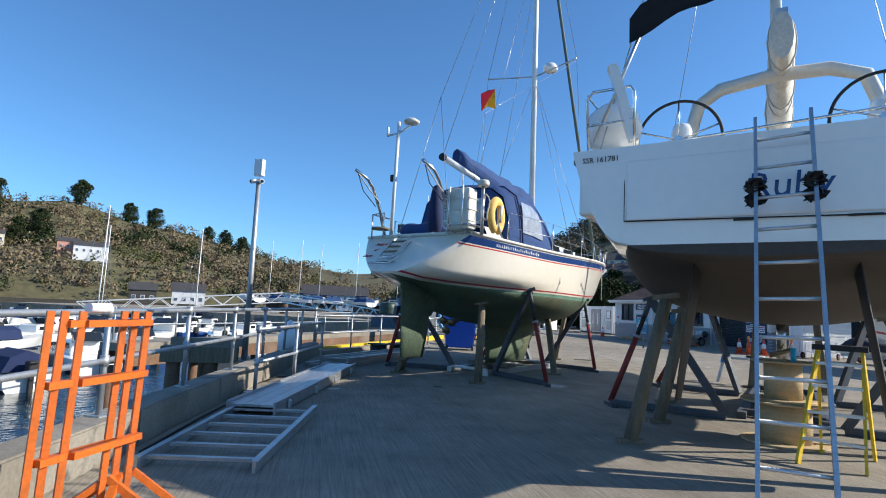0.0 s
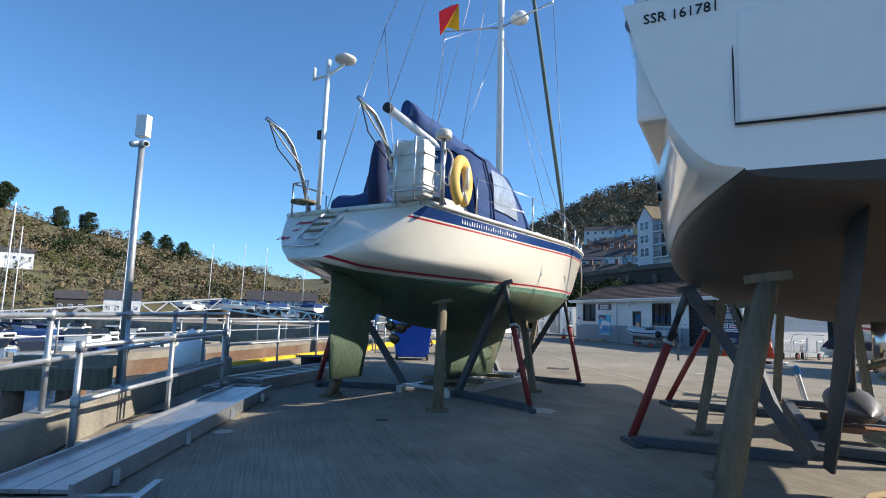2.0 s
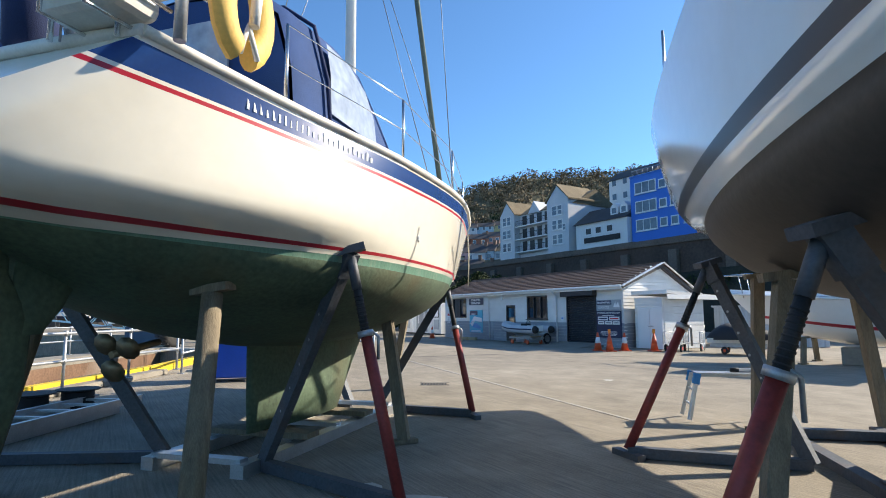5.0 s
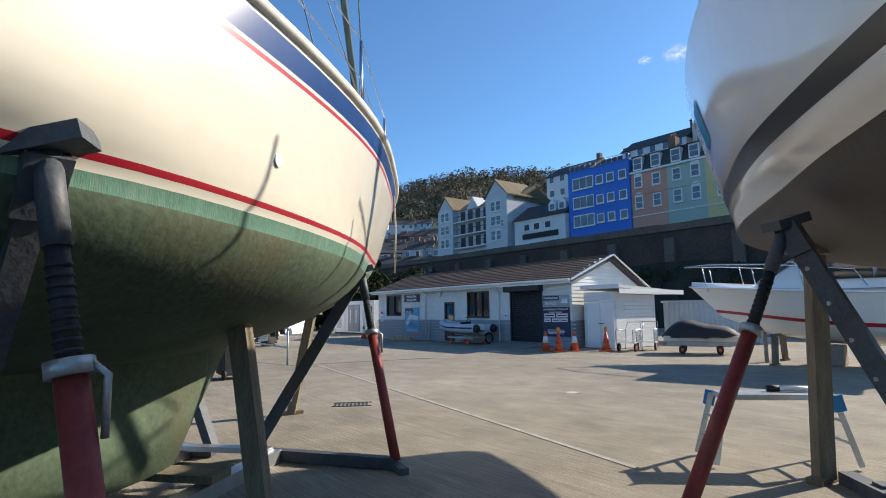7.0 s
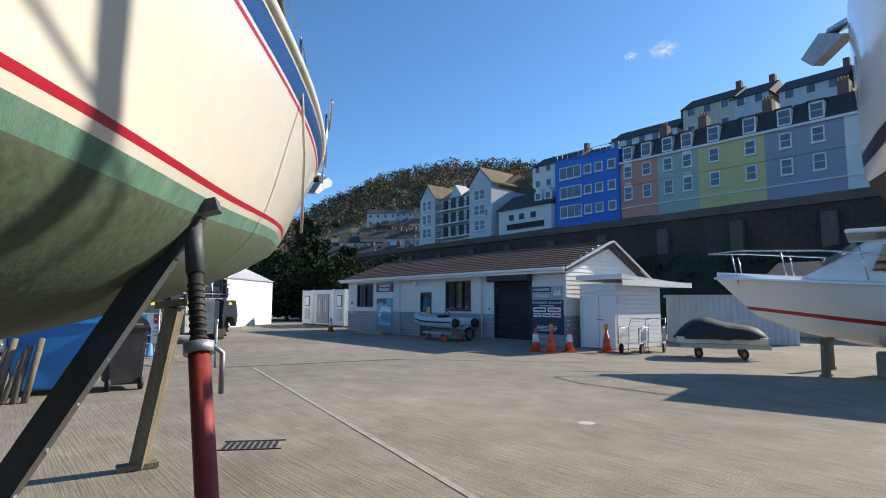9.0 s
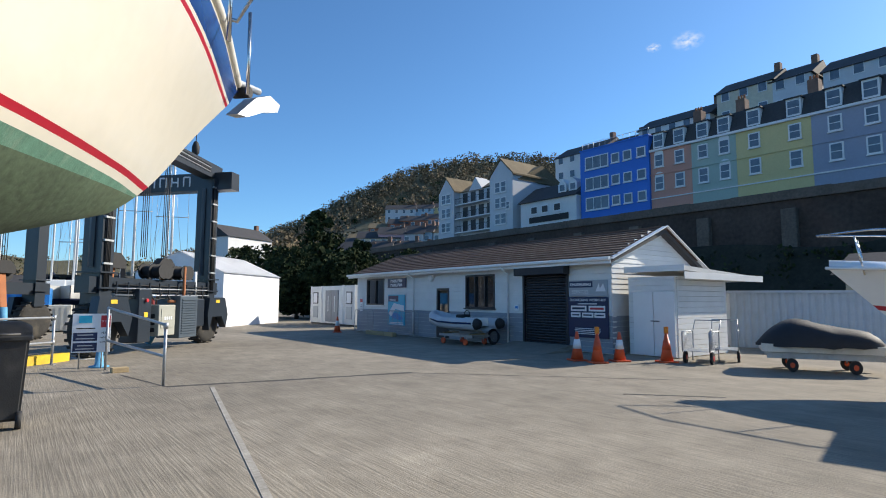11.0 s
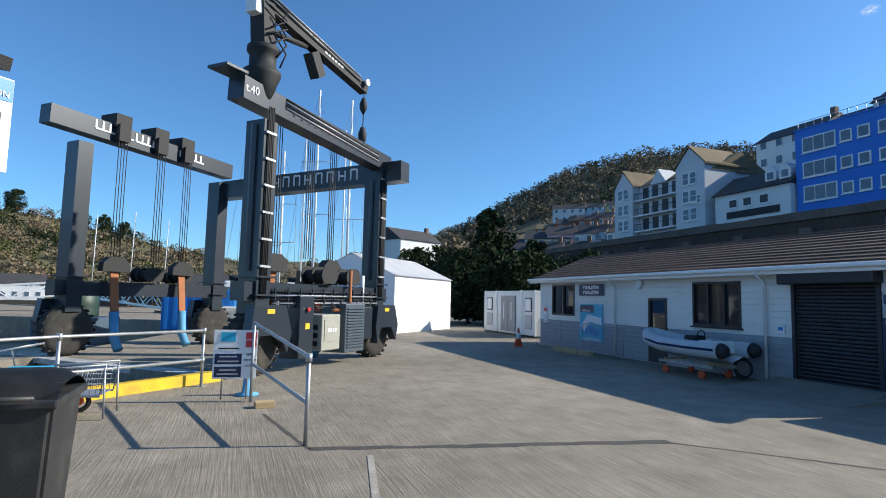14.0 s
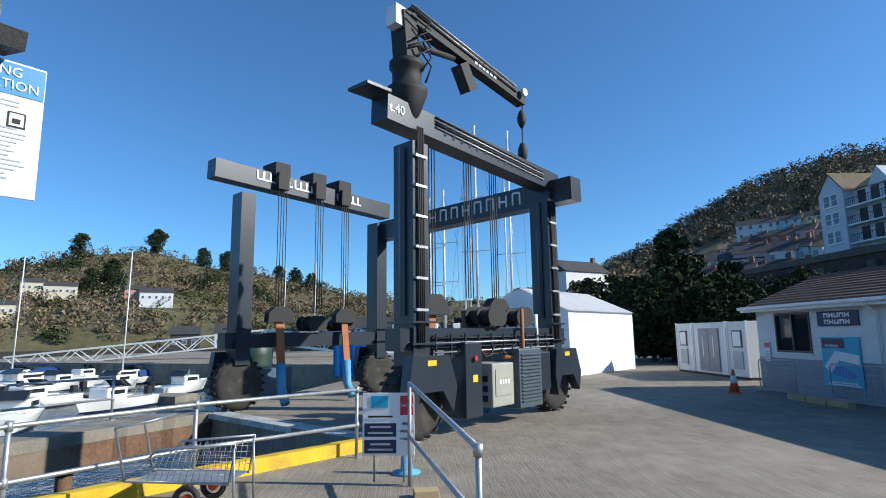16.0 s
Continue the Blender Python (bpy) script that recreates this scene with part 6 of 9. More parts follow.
drum(5.72, 10.6, 0, 0.5, 0.52, "large pale plywood cable drum on the concrete")
drum(5.7, 10.58, 0.522, 0.36, 0.5, "smaller pale plywood cable drum on top of another")
for x_, y_, r_ in ((-2.2, 19.4, 0.3), (-2.62, 18.9, 0.34)):
    reel = thing("cable_reel", "black plastic cable reel with wound cable beside the kerb", "cable reel", pose(x_, y_, 0), group="cable reels")
    for zz in (0, 0.32):
        part("flange", rod(B(), (0, 0, zz), (0, 0, zz + 0.02), r_, seg=24), BLACK, reel)
    part("cable", lathe(B(), [(r_ * (0.72 + 0.03 * (k % 2)), 0.03 + 0.025 * k) for k in range(12)], 24), BLACK, reel)
can = thing("spray_can", "blue and white spray can on the cable drum", "can", pose(5.78, 10.45, 1.022))
part("body", rod(B(), (0, 0, 0), (0, 0, 0.17), 0.033, seg=14), SIGNCYAN, can)
part("cap", rod(B(), (0, 0, 0.171), (0, 0, 0.215), 0.03, seg=14), SIGNWHITE, can)

# yellow step ladder
sl = thing("step_ladder", "yellow fibreglass step ladder with a black top", "step ladder")
A = [Vector((5.45, 9.45, 0)), Vector((5.98, 9.18, 0)), Vector((5.95, 10.15, 0)), Vector((6.4, 9.92, 0))]
topc = [Vector((5.78, 9.72, 1.22)), Vector((6.14, 9.54, 1.22))]
for i, (f, h) in enumerate(((A[0], topc[0]), (A[1], topc[1]), (A[2], topc[0]), (A[3], topc[1]))):
    part("leg", beam(B(), f, h, 0.03, 0.06), YELLOW, sl)
for f in (0.22, 0.45, 0.68, 0.88):
    part("step", beam(B(), A[0].lerp(topc[0], f), A[1].lerp(topc[1], f), 0.08, 0.03), ALU, sl)
part("rear_brace", rod(B(), A[2].lerp(topc[0], 0.4), A[3].lerp(topc[1], 0.4), 0.012), ALU, sl)
part("top_cap", beam(B(), topc[0] + Vector((-0.05, 0.02, 0.03)), topc[1] + Vector((0.05, -0.02, 0.03)), 0.2, 0.06), BLACK, sl)

# aluminium work platform with a tube on it
wp = thing("work_platform", "folding aluminium work platform with blue hinges", "platform")
PA, PB = Vector((6.76, 17.6, 0.62)), Vector((7.68, 17.3, 0.62))
px = (PB - PA).normalized()
py = Vector((-px.y, px.x, 0))
part("deck", beam(B(), PA, PB, 0.32, 0.05), ALU, wp)
for end, o in ((PA, -1), (PB, 1)):
    for sd in (-1, 1):
        part("leg", beam(B(), end + py * 0.16 * sd, end + py * 0.24 * sd + px * 0.14 * o + Vector((0, 0, -0.59)), 0.035, 0.05), ALU, wp)
        part("hinge", beam(B(), end + py * 0.175 * sd + Vector((0, 0, 0.02)), end + py * 0.185 * sd + px * 0.03 * o + Vector((0, 0, -0.12)), 0.03, 0.1), SIGNBLUE, wp)
    for f in (0.35, 0.68):
        part("rung", rod(B(), end + py * (0.16 + 0.08 * f) + px * 0.14 * o * f + Vector((0, 0, -0.59 * f)), end - py * (0.16 + 0.08 * f) + px * 0.14 * o * f + Vector((0, 0, -0.59 * f)), 0.016), ALU, wp)
tb = thing("sealant_tube", "white and black sealant tube lying on the platform", "tube")
part("body", rod(B(), PB + Vector((-0.35, 0.16, 0.055)), PB + Vector((-0.1, 0.04, 0.055)), 0.028, seg=12), SIGNWHITE, tb)
part("cap", rod(B(), PB + Vector((-0.45, 0.208, 0.055)), PB + Vector((-0.352, 0.161, 0.055)), 0.029, seg=12), BLACK, tb)

# drain cover, joints, white line, patches
bm = B()
for k in range(9):
    box(bm, (-0.4 + k * 0.09, -0.22, 0), (-0.36 + k * 0.09, 0.22, 0.008))
box(bm, (-0.45, -0.25, 0), (0.45, -0.221, 0.008))
box(bm, (-0.45, 0.221, 0), (0.45, 0.25, 0.008))
single("drain_grate", bm, BLACK, "black slotted drain grate in the concrete", "drain", pose(3.53, 22.0, 0.001, 0, 0, -6) @ Matrix.Diagonal((0.68, 0.75, 1, 1)))
LINEW = mat("worn white line paint", (0.35, 0.32, 0.275), 0.85, var=0.35, scale=5, fine=30, bump=0.2, stain=(0.26, 0.24, 0.2), amount=0.9)
bm = B()
beam(bm, (5.86, 17.6, 0.003), (2.96, 29.2, 0.003), 0.07, 0.006)
single("painted_line", bm, LINEW, "worn white painted line on the concrete", "line marking", kind="structure")
DARKJ = mat("dark tarry joint", (0.07, 0.065, 0.058), 0.95, var=0.4, scale=4, fine=30, bump=0.5)
rg = random.Random(3)


def joint(a, c, w, seed):
    bm = B()
    q = random.Random(seed)
    n = 24
    a, c = Vector(a), Vector(c)
    v = (c - a)
    s = Vector((-v.y, v.x, 0)).normalized()
    grid(bm, [[tuple(a + v * (k / n) + s * (w * (0.4 + 0.6 * q.random()) + 0.02 * q.random()) * sd + Vector((0, 0, 0.003))) for sd in (-1, 1)] for k in range(n + 1)], False)
    single("slab_joint", bm, DARKJ, "dark ragged joint between concrete slabs", "joint", kind="structure")


joint((2.2, 29.35, 0), (6.6, 30.45, 0), 0.09, 1)
joint((2.2, 29.35, 0), (0.95, 31.1, 0), 0.02, 2)
joint((6.6, 30.4, 0), (11.5, 28.4, 0), 0.015, 5)
joint((9.5, 27.2, 0), (10.9, 26.6, 0), 0.05, 6)
PALE = mat("pale spilt filler", (0.5, 0.48, 0.43), 0.9, var=0.2, scale=8, fine=40, bump=0.3)
for i, (x, y, r) in enumerate(((2.3, 15.0, 0.2), (2.75, 14.55, 0.28), (-1.55, 12.9, 0.2), (-2.0, 11.0, 0.24), (7.4, 22.2, 0.12), (-1.0, 11.9, 0.12), (0.6, 13.1, 0.1))):
    bm = B()
    bm.faces.new([bm.verts.new((x + r * (0.7 + 0.4 * rg.random()) * math.cos(a), y + r * (0.7 + 0.4 * rg.random()) * math.sin(a), 0.003)) for a in [k * math.tau / 18 for k in range(18)]])
    single("filler_patch", bm, PALE if i < 6 else DARKJ, "pale spilt patch on the concrete", "patch", group="patches", kind="structure")

# ---- hoist ----
hN, hR, hL, hF = Vector((-0.95, 34.9, 0)), Vector((0.72, 39.7, 0)), Vector((-7.3, 37.4, 0)), Vector((-5.63, 42.2, 0))
hd = (hR - hN).normalized()
hs = (hL - hN).normalized()
UP = Vector((0, 0, 1))
hoist = thing("travel_hoist", "slate grey four-wheeled boat hoist with lifting slings", "travel hoist")
TOP = {0: 6.3, 1: 6.05, 2: 6.55, 3: 6.4}
C4 = (hN, hR, hL, hF)
for i, c in enumerate(C4):
    inn = (hs if i < 2 else -hs) * 0.0
    leg = part("leg", beam(B(), c + UP * 1.2, c + inn + UP * (TOP[i] - 0.6), 0.42, 0.55, hs), HOIST, hoist)
    for z in (2.15, 1.75):
        part("flange", beam(B(), c + UP * z, c + UP * (z + 0.04), 0.6, 0.72, hs), HOIST, leg)
    if i < 2:
        o = -hs * 0.3
        for k in range(4):
            part("hose", pipe(B(), [tuple(c + o + hd * (0.05 * k - 0.1) + UP * 1.7), tuple(c + o * 1.05 + hd * (0.05 * k - 0.1) + UP * 3.5), tuple(c + o + hd * (0.05 * k - 0.1) + UP * (TOP[i] - 0.3))], 0.02, 6), BLACK, leg)
        for k in range(6):
            part("hose_clip", beam(B(), c + o + hd * -0.18 + UP * (2.4 + k * 0.6), c + o + hd * 0.14 + UP * (2.4 + k * 0.6), 0.06, 0.05), GALV, leg)
        part("cable_tray", beam(B(), c - hd * 0.26 + UP * 2.3, c - hd * 0.26 + UP * (TOP[i] - 0.7), 0.1, 0.08), HOIST, leg)
# wheels
for i, c in enumerate(C4):
    out = -hs if i < 2 else hs
    ax = hs
    w = part("wheel", B(), TYRE, hoist)
    bm = B()
    prof = [(0.3, -0.2), (0.55, -0.22), (0.66, -0.17), (0.7, -0.08), (0.7, 0.08), (0.66, 0.17), (0.55, 0.22), (0.3, 0.2)]
    lathe(bm, prof, 30)
    m = Matrix.Translation(c + UP * 0.7) @ hs.to_track_quat("Z", "Y").to_matrix().to_4x4()
    bmesh.ops.transform(bm, matrix=m, verts=bm.verts)
    part("tyre", bm, TYRE, w)
    for k in range(22):
        bm = B()
        a = k * math.tau / 22
        box(bm, (0.69, -0.02, -0.2), (0.725, 0.05, 0.0))
        box(bm, (0.69, -0.06, 0.01), (0.725, 0.01, 0.2))
        bmesh.ops.transform(bm, matrix=m @ pose(0, 0, 0, 0, 0, math.degrees(a)), verts=bm.verts)
        part("tread_block", bm, TYRE, w)
    bm = B()
    lathe(bm, [(0.3, -0.12), (0.28, 0.0), (0.12, 0.05), (0.1, 0.12), (0.02, 0.13)], 20)
    bmesh.ops.transform(bm, matrix=m, verts=bm.verts)
    part("rim", bm, BLACK, w)
    bm = B()
    o = hd * 0.0
    prism(bm, [(-0.5, 0.45), (-0.6, 0.95), (-0.5, 1.55), (0.5, 1.55), (0.72, 0.95), (0.6, 0.5), (0.3, 0.9), (-0.3, 0.9)], "x", -0.3, 0.3)
    R3 = Matrix((out, hd, UP)).transposed().to_4x4()
    bmesh.ops.transform(bm, matrix=Matrix.Translation(c + out * 0.42) @ R3 @ Matrix.Diagonal((0.4, 1, 1, 1)), verts=bm.verts)
    part("wheel_housing", bm, HOIST, hoist)
    part("warning_label", beam(B(), c + out * 0.545 - hd * 0.12 + UP * 1.42, c + out * 0.545 + hd * 0.12 + UP * 1.42, 0.008, 0.1), YELLOW, hoist)
# lower sill beams with winches
for a, c, side in ((hN, hR, -1), (hL, hF, 1)):
    out = -hs if side < 0 else hs
    sill = part("sill_beam", beam(B(), a + UP * 1.85 - hd * 0.5, c + UP * 1.85 + hd * 0.5, 0.4, 0.42), HOIST, hoist)
    for k in range(2):
        for j in range(2):
            p = a.lerp(c, 0.45 + 0.22 * k) + UP * 2.32 + hd * 0.22 * j
            wn_ = part("winch_drum", rod(B(), p - hs * 0.32, p + hs * 0.32, 0.15, seg=18), BLACK, sill)
            for e in (-0.33, 0.33, 0.0):
                part("flange", rod(B(), p + hs * (e - 0.015), p + hs * (e + 0.015), 0.23, seg=18), BLACK, wn_)
    if side < 0:
        for k in range(5):
            part("pipe_run", pipe(B(), [tuple(a + out * (0.25 + 0.04 * (k % 2)) + UP * (1.5 + 0.09 * k) + hd * 0.3), tuple(c + out * (0.25 + 0.04 * (k % 2)) + UP * (1.52 + 0.09 * k) - hd * 0.2)], 0.018, 6), GALV if k % 2 else BLACK, sill)
        for k in range(10):
            q = a.lerp(c, 0.08 + 0.09 * k) + out * 0.27
            part("pipe_clamp", beam(B(), q + UP * 1.45, q + UP * 1.95, 0.03, 0.05), HOIST, sill)
        for k in range(5):
            q = a.lerp(c, 0.2 + 0.15 * k) + out * 0.32 + UP * 1.6
            part("hose_loop", pipe(B(), [tuple(q), tuple(q + hd * 0.15 - UP * 0.14), tuple(q + hd * 0.35 - UP * 0.12), tuple(q + hd * 0.5 + UP * 0.1)], 0.02, 6), BLACK, sill)
# upper beams
NT, RT, LT, FT = hN + UP * 6.22, hR + UP * 5.98, hL + UP * 6.5, hF + UP * 6.3
bA = part("top_beam", beam(B(), NT - hd * 0.85, RT + hd * 0.5, 0.46, 0.5), HOIST, hoist)
bL = part("top_beam", beam(B(), LT - hd * 1.0, FT + hd * 0.4, 0.46, 0.52), HOIST, hoist)
bX = part("cross_beam", beam(B(), RT - hs * 0.9 + hd * 0.25 - UP * 0.32, FT + hd * 0.25 - UP * 0.75, 0.5, 0.62), HOIST, hoist)
part("end_roof", beam(B(), NT - hd * 1.4 + UP * 0.28, NT - hd * 0.8 + UP * 0.3, 0.55, 0.06), HOIST, bA)
lettering("letters", "t.40", 0.26, SIGNWHITE, bA, facing(*(NT - hd * 0.6 - hs * 0.242), math.degrees(math.atan2(-hs.y, -hs.x))))
# owner's name as plain block shapes on the cross beam
nx0 = RT.lerp(FT, 0.13) - hd * 0.012
for k in range(9):
    p = RT.lerp(FT, 0.12 + 0.068 * (8 - k)) - hd * 0.012 - UP * (0.32 + 0.4 * (0.12 + 0.068 * (8 - k)))
    u = (RT - FT).normalized()
    for aa, cc in (((-0.14, -0.17), (-0.14, 0.17)), ((0.1, -0.17), (0.1, 0.17)), ((-0.14, (0.17, 0.0, 0.17)[k % 3]), (0.1, (0.17, 0.0, 0.17)[k % 3]))):
        part("block_shape", beam(B(), p + u * aa[0] + UP * aa[1], p + u * cc[0] + UP * (cc[1] + (0.001 if aa[1] != cc[1] else 0)), 0.05 if aa[0] == cc[0] else 0.012, 0.012 if aa[0] == cc[0] else 0.055, hd if aa[0] == cc[0] else UP), SIGNWHITE, bX)
for k in range(14):
    q = NT.lerp(RT, 0.16 + 0.055 * k) - hs * 0.237
    part("pipe_clamp", beam(B(), q - UP * 0.12, q + UP * 0.2, 0.05, 0.03), HOIST, bA)
for k in range(4):
    part("pipe_run", rod(B(), NT + hd * 0.5 - hs * 0.25 + UP * (-0.05 + 0.07 * k), RT - hd * 0.3 - hs * 0.25 + UP * (-0.05 + 0.07 * k), 0.02, seg=6), (GALV, BLACK)[k % 2], bA)
for base, n0, n1 in ((0.05, 6, 0.36), (0.3, 6, 0.6), (0.62, 5, 0.88)):
    for k in range(n0):
        q = LT.lerp(FT, base + (n1 - base) * k / n0 * 0.8) + hs * -0.238 + UP * 0.05
        part("scale_mark", beam(B(), q - UP * 0.1, q + UP * 0.14, 0.02, 0.06, hd), SIGNWHITE, bL)
    part("scale_mark", beam(B(), LT.lerp(FT, base) - hs * 0.238 - UP * 0.06, LT.lerp(FT, base + (n1 - base) * 0.75) - hs * 0.238 - UP * 0.06, 0.02, 0.05), SIGNWHITE, bL)
# sling trolleys, ropes, blocks and straps
for f in (0.2, 0.46, 0.66):
    for T_, side in ((LT.lerp(FT, f), -1), (NT.lerp(RT, f), 1)):
        if side < 0:
            tr = part("trolley", beam(B(), T_ - hd * 0.25 + UP * 0.36, T_ + hd * 0.25 + UP * 0.36, 0.7, 0.42), BLACK, bL)
            part("sheave_box", beam(B(), T_ - hd * 0.18 - hs * 0.35, T_ + hd * 0.18 - hs * 0.35, 0.2, 0.5), BLACK, tr)
        for k in range(4):
            q = T_ + hs * (0.4 * side) + hd * (0.09 * k - 0.14)
            part("wire_rope", rod(B(), q, Vector((q.x, q.y, 2.75)), 0.012, seg=5), BLACK, hoist)
for f in (0.2, 0.66):
    for T_, side in ((hL.lerp(hF, f), -1), (hN.lerp(hR, f), 1)):
        q = T_ + hs * (0.4 * side)
        bm = B()
        prism(bm, [(-0.42, 2.35), (-0.4, 2.6), (-0.2, 2.78), (0.2, 2.78), (0.4, 2.6), (0.42, 2.35)], "x", -0.12, 0.12)
        bmesh.ops.transform(bm, matrix=Matrix.Translation((q.x, q.y, 0)) @ Matrix((hs, hd, UP)).transposed().to_4x4(), verts=bm.verts)
        blk = part("sheave_block", bm, BLACK, hoist)
        sl_ = part("sling", beam(B(), q + UP * 2.4, q + hs * 0.15 * side + UP * 1.2, 0.05, 0.24, hd), STRAP, blk)
        sb = q + hs * 0.15 * side
        part("sling_sleeve", pipe(B(), [tuple(sb + UP * 1.2), tuple(sb + hs * 0.05 * side + UP * 0.5), tuple(sb + hs * 0.3 * side + UP * 0.12)], 0.13, 6), STRAPB, sl_)
# power pack, tank and control column by the near side
oo = -hs * 0.15
pk = hN.lerp(hR, 0.62) + oo
Rm = Matrix((hd, hs, UP)).transposed().to_4x4()


def hbox(name, f, along_, across, z0, z1, material, parent, label="", bev=0.03, off=0.0):
    c = hN.lerp(hR, f) + oo + hs * off
    bm = B()
    box(bm, (-along_ / 2, -across / 2, z0), (along_ / 2, across / 2, z1), bev)
    bmesh.ops.transform(bm, matrix=Matrix.Translation(c) @ Rm, verts=bm.verts)
    return part(name, bm, material, parent, label), c


col, _ = hbox("control_column", 0.27, 0.55, 0.6, 0.28, 1.78, HOIST, hoist)
part("emergency_stop", rod(B(), _ - hs * 0.31 + UP * 1.45, _ - hs * 0.37 + UP * 1.45, 0.05, seg=10), SIGNRED, col)
part("label", beam(B(), _ - hs * 0.308 - hd * 0.06 + UP * 1.05, _ - hs * 0.308 + hd * 0.1 + UP * 1.05, 0.008, 0.14), YELLOW, col)
PACK = mat("beige power pack", (0.34, 0.34, 0.29), 0.6, var=0.15)
pp, c = hbox("power_pack", 0.45, 0.8, 0.75, 0.42, 1.32, PACK, hoist, "beige enclosed power pack")
for k in range(3):
    part("louvre", beam(B(), c - hd * 0.41 - hs * 0.25 + UP * (0.6 + 0.2 * k), c - hd * 0.41 + hs * 0.2 + UP * (0.6 + 0.2 * k), 0.02, 0.12), BLACK, pp)
part("panel", beam(B(), c - hs * 0.38 - hd * 0.3 + UP * 0.92, c - hs * 0.38 + hd * 0.3 + UP * 0.92, 0.02, 0.55), PACK, pp)
for k in range(4):
    part("mark", beam(B(), c - hs * 0.393 + hd * (-0.16 + 0.1 * k) + UP * 0.93, c - hs * 0.393 + hd * (-0.1 + 0.1 * k) + UP * 0.93, 0.006, 0.09), SIGNWHITE, pp)
gr, c = hbox("radiator_cabinet", 0.66, 0.95, 0.8, 0.3, 1.6, HOISTLT, hoist, "slate blue louvred cabinet")
for k in range(14):
    part("louvre", beam(B(), c - hs * 0.41 - hd * 0.4 + UP * (0.45 + 0.078 * k), c - hs * 0.41 + hd * 0.4 + UP * (0.45 + 0.078 * k), 0.05, 0.03), HOISTLT, gr)
ex, c = hbox("tank", 0.82, 0.5, 0.6, 0.6, 1.5, HOIST, hoist)
part("exhaust", pipe(B(), [tuple(c - hd * 1.6 - hs * 0.2 + UP * 1.42), tuple(c - hd * 0.9 - hs * 0.2 + UP * 1.42), tuple(c - hd * 0.82 - hs * 0.2 + UP * 1.55), tuple(c - hd * 0.82 - hs * 0.2 + UP * 2.5)], 0.045), STRAP, ex)
part("warning_beacon", rod(B(), c + UP * 1.55 + hd * 0.1, c + UP * 2.4 + hd * 0.1, 0.06), SIGNWHITE, ex)
# jib crane on the near corner
jb = hN - hd * 0.1
crane = part("jib_crane", lathe(B(), [(0.18, 6.0), (0.34, 6.55), (0.42, 6.75), (0.42, 6.85), (0.3, 6.9), (0.3, 7.25), (0.36, 7.3), (0.36, 7.42), (0.24, 7.45)], 18, tuple(jb)), BLACK, hoist, "black knuckle-boom jib crane on the corner")
part("column", beam(B(), jb + UP * 7.4, jb - hd * 0.1 + UP * 8.45, 0.36, 0.42, hs), BLACK, crane)
part("lamp_box", beam(B(), jb - hd * 0.45 + UP * 8.3, jb - hd * 0.18 + UP * 8.3, 0.3, 0.42), SIGNWHITE, crane)
jt = hN + hd * 4.2 + UP * 8.0
jm = jb + UP * 8.5
arm = part("boom", beam(B(), jm, jt, 0.26, 0.3), BLACK, crane)
for k in range(4):
    part("hydraulic_line", rod(B(), jm - hs * 0.15 + UP * (0.05 * k + 0.05), jm.lerp(jt, 0.9) - hs * 0.15 + UP * (0.05 * k + 0.02), 0.018, seg=6), GALV if k % 2 else BLACK, arm)
for k in range(6):
    part("mark", beam(B(), jm.lerp(jt, 0.5 + 0.035 * k) - hs * 0.136, jm.lerp(jt, 0.523 + 0.035 * k) - hs * 0.136, 0.008, 0.1), SIGNWHITE, arm)
part("lift_ram", rod(B(), jb + UP * 7.9 + hd * 0.15, jm.lerp(jt, 0.35) - UP * 0.2, 0.07, seg=10), BLACK, arm)
part("winch", beam(B(), jm.lerp(jt, 0.4) - UP * 0.25, jm.lerp(jt, 0.48) - UP * 0.75, 0.3, 0.3, hs), BLACK, arm)
part("work_lamp", rod(B(), jt - hd * 0.2 + UP * 0.1 - hs * 0.2, jt - hd * 0.2 + UP * 0.1 - hs * 0.28, 0.1, seg=12), SIGNWHITE, arm)
hk = jt - UP * 0.45
part("wire", rod(B(), jt, hk - UP * 0.8, 0.01, seg=5), BLACK, arm)
part("wire", rod(B(), jt + hd * 0.08, hk - UP * 0.8, 0.01, seg=5), BLACK, arm)
part("upper_block", lathe(B(), [(0.03, -0.3), (0.11, -0.15), (0.12, 0.0), (0.06, 0.16), (0.02, 0.2)], 10, tuple(hk)), BLACK, arm)
hkk = part("hook_block", lathe(B(), [(0.03, -0.3), (0.12, -0.15), (0.13, 0.05), (0.07, 0.22), (0.02, 0.26)], 10, tuple(hk - UP * 0.95)), BLACK, arm)
part("hook", pipe(B(), [tuple(hk - UP * 1.25 + hd * 0.07 * math.sin(a) - UP * 0.07 * (1 - math.cos(a))) for a in [k * 0.5 for k in range(10)]], 0.02, 6), STANDRED, hkk)
for k in range(6):
    a = k * 1.05
    part("hose_loop", pipe(B(), [tuple(jb + UP * (7.0 + 0.2 * k) + hd * 0.25 * math.cos(a) - hs * 0.3), tuple(jb + UP * (7.35 + 0.2 * k) + hd * 0.35 - hs * 0.38), tuple(jb + UP * (7.7 + 0.15 * k) + hd * 0.2 * math.sin(a) - hs * 0.3)], 0.022, 6), BLACK, crane)

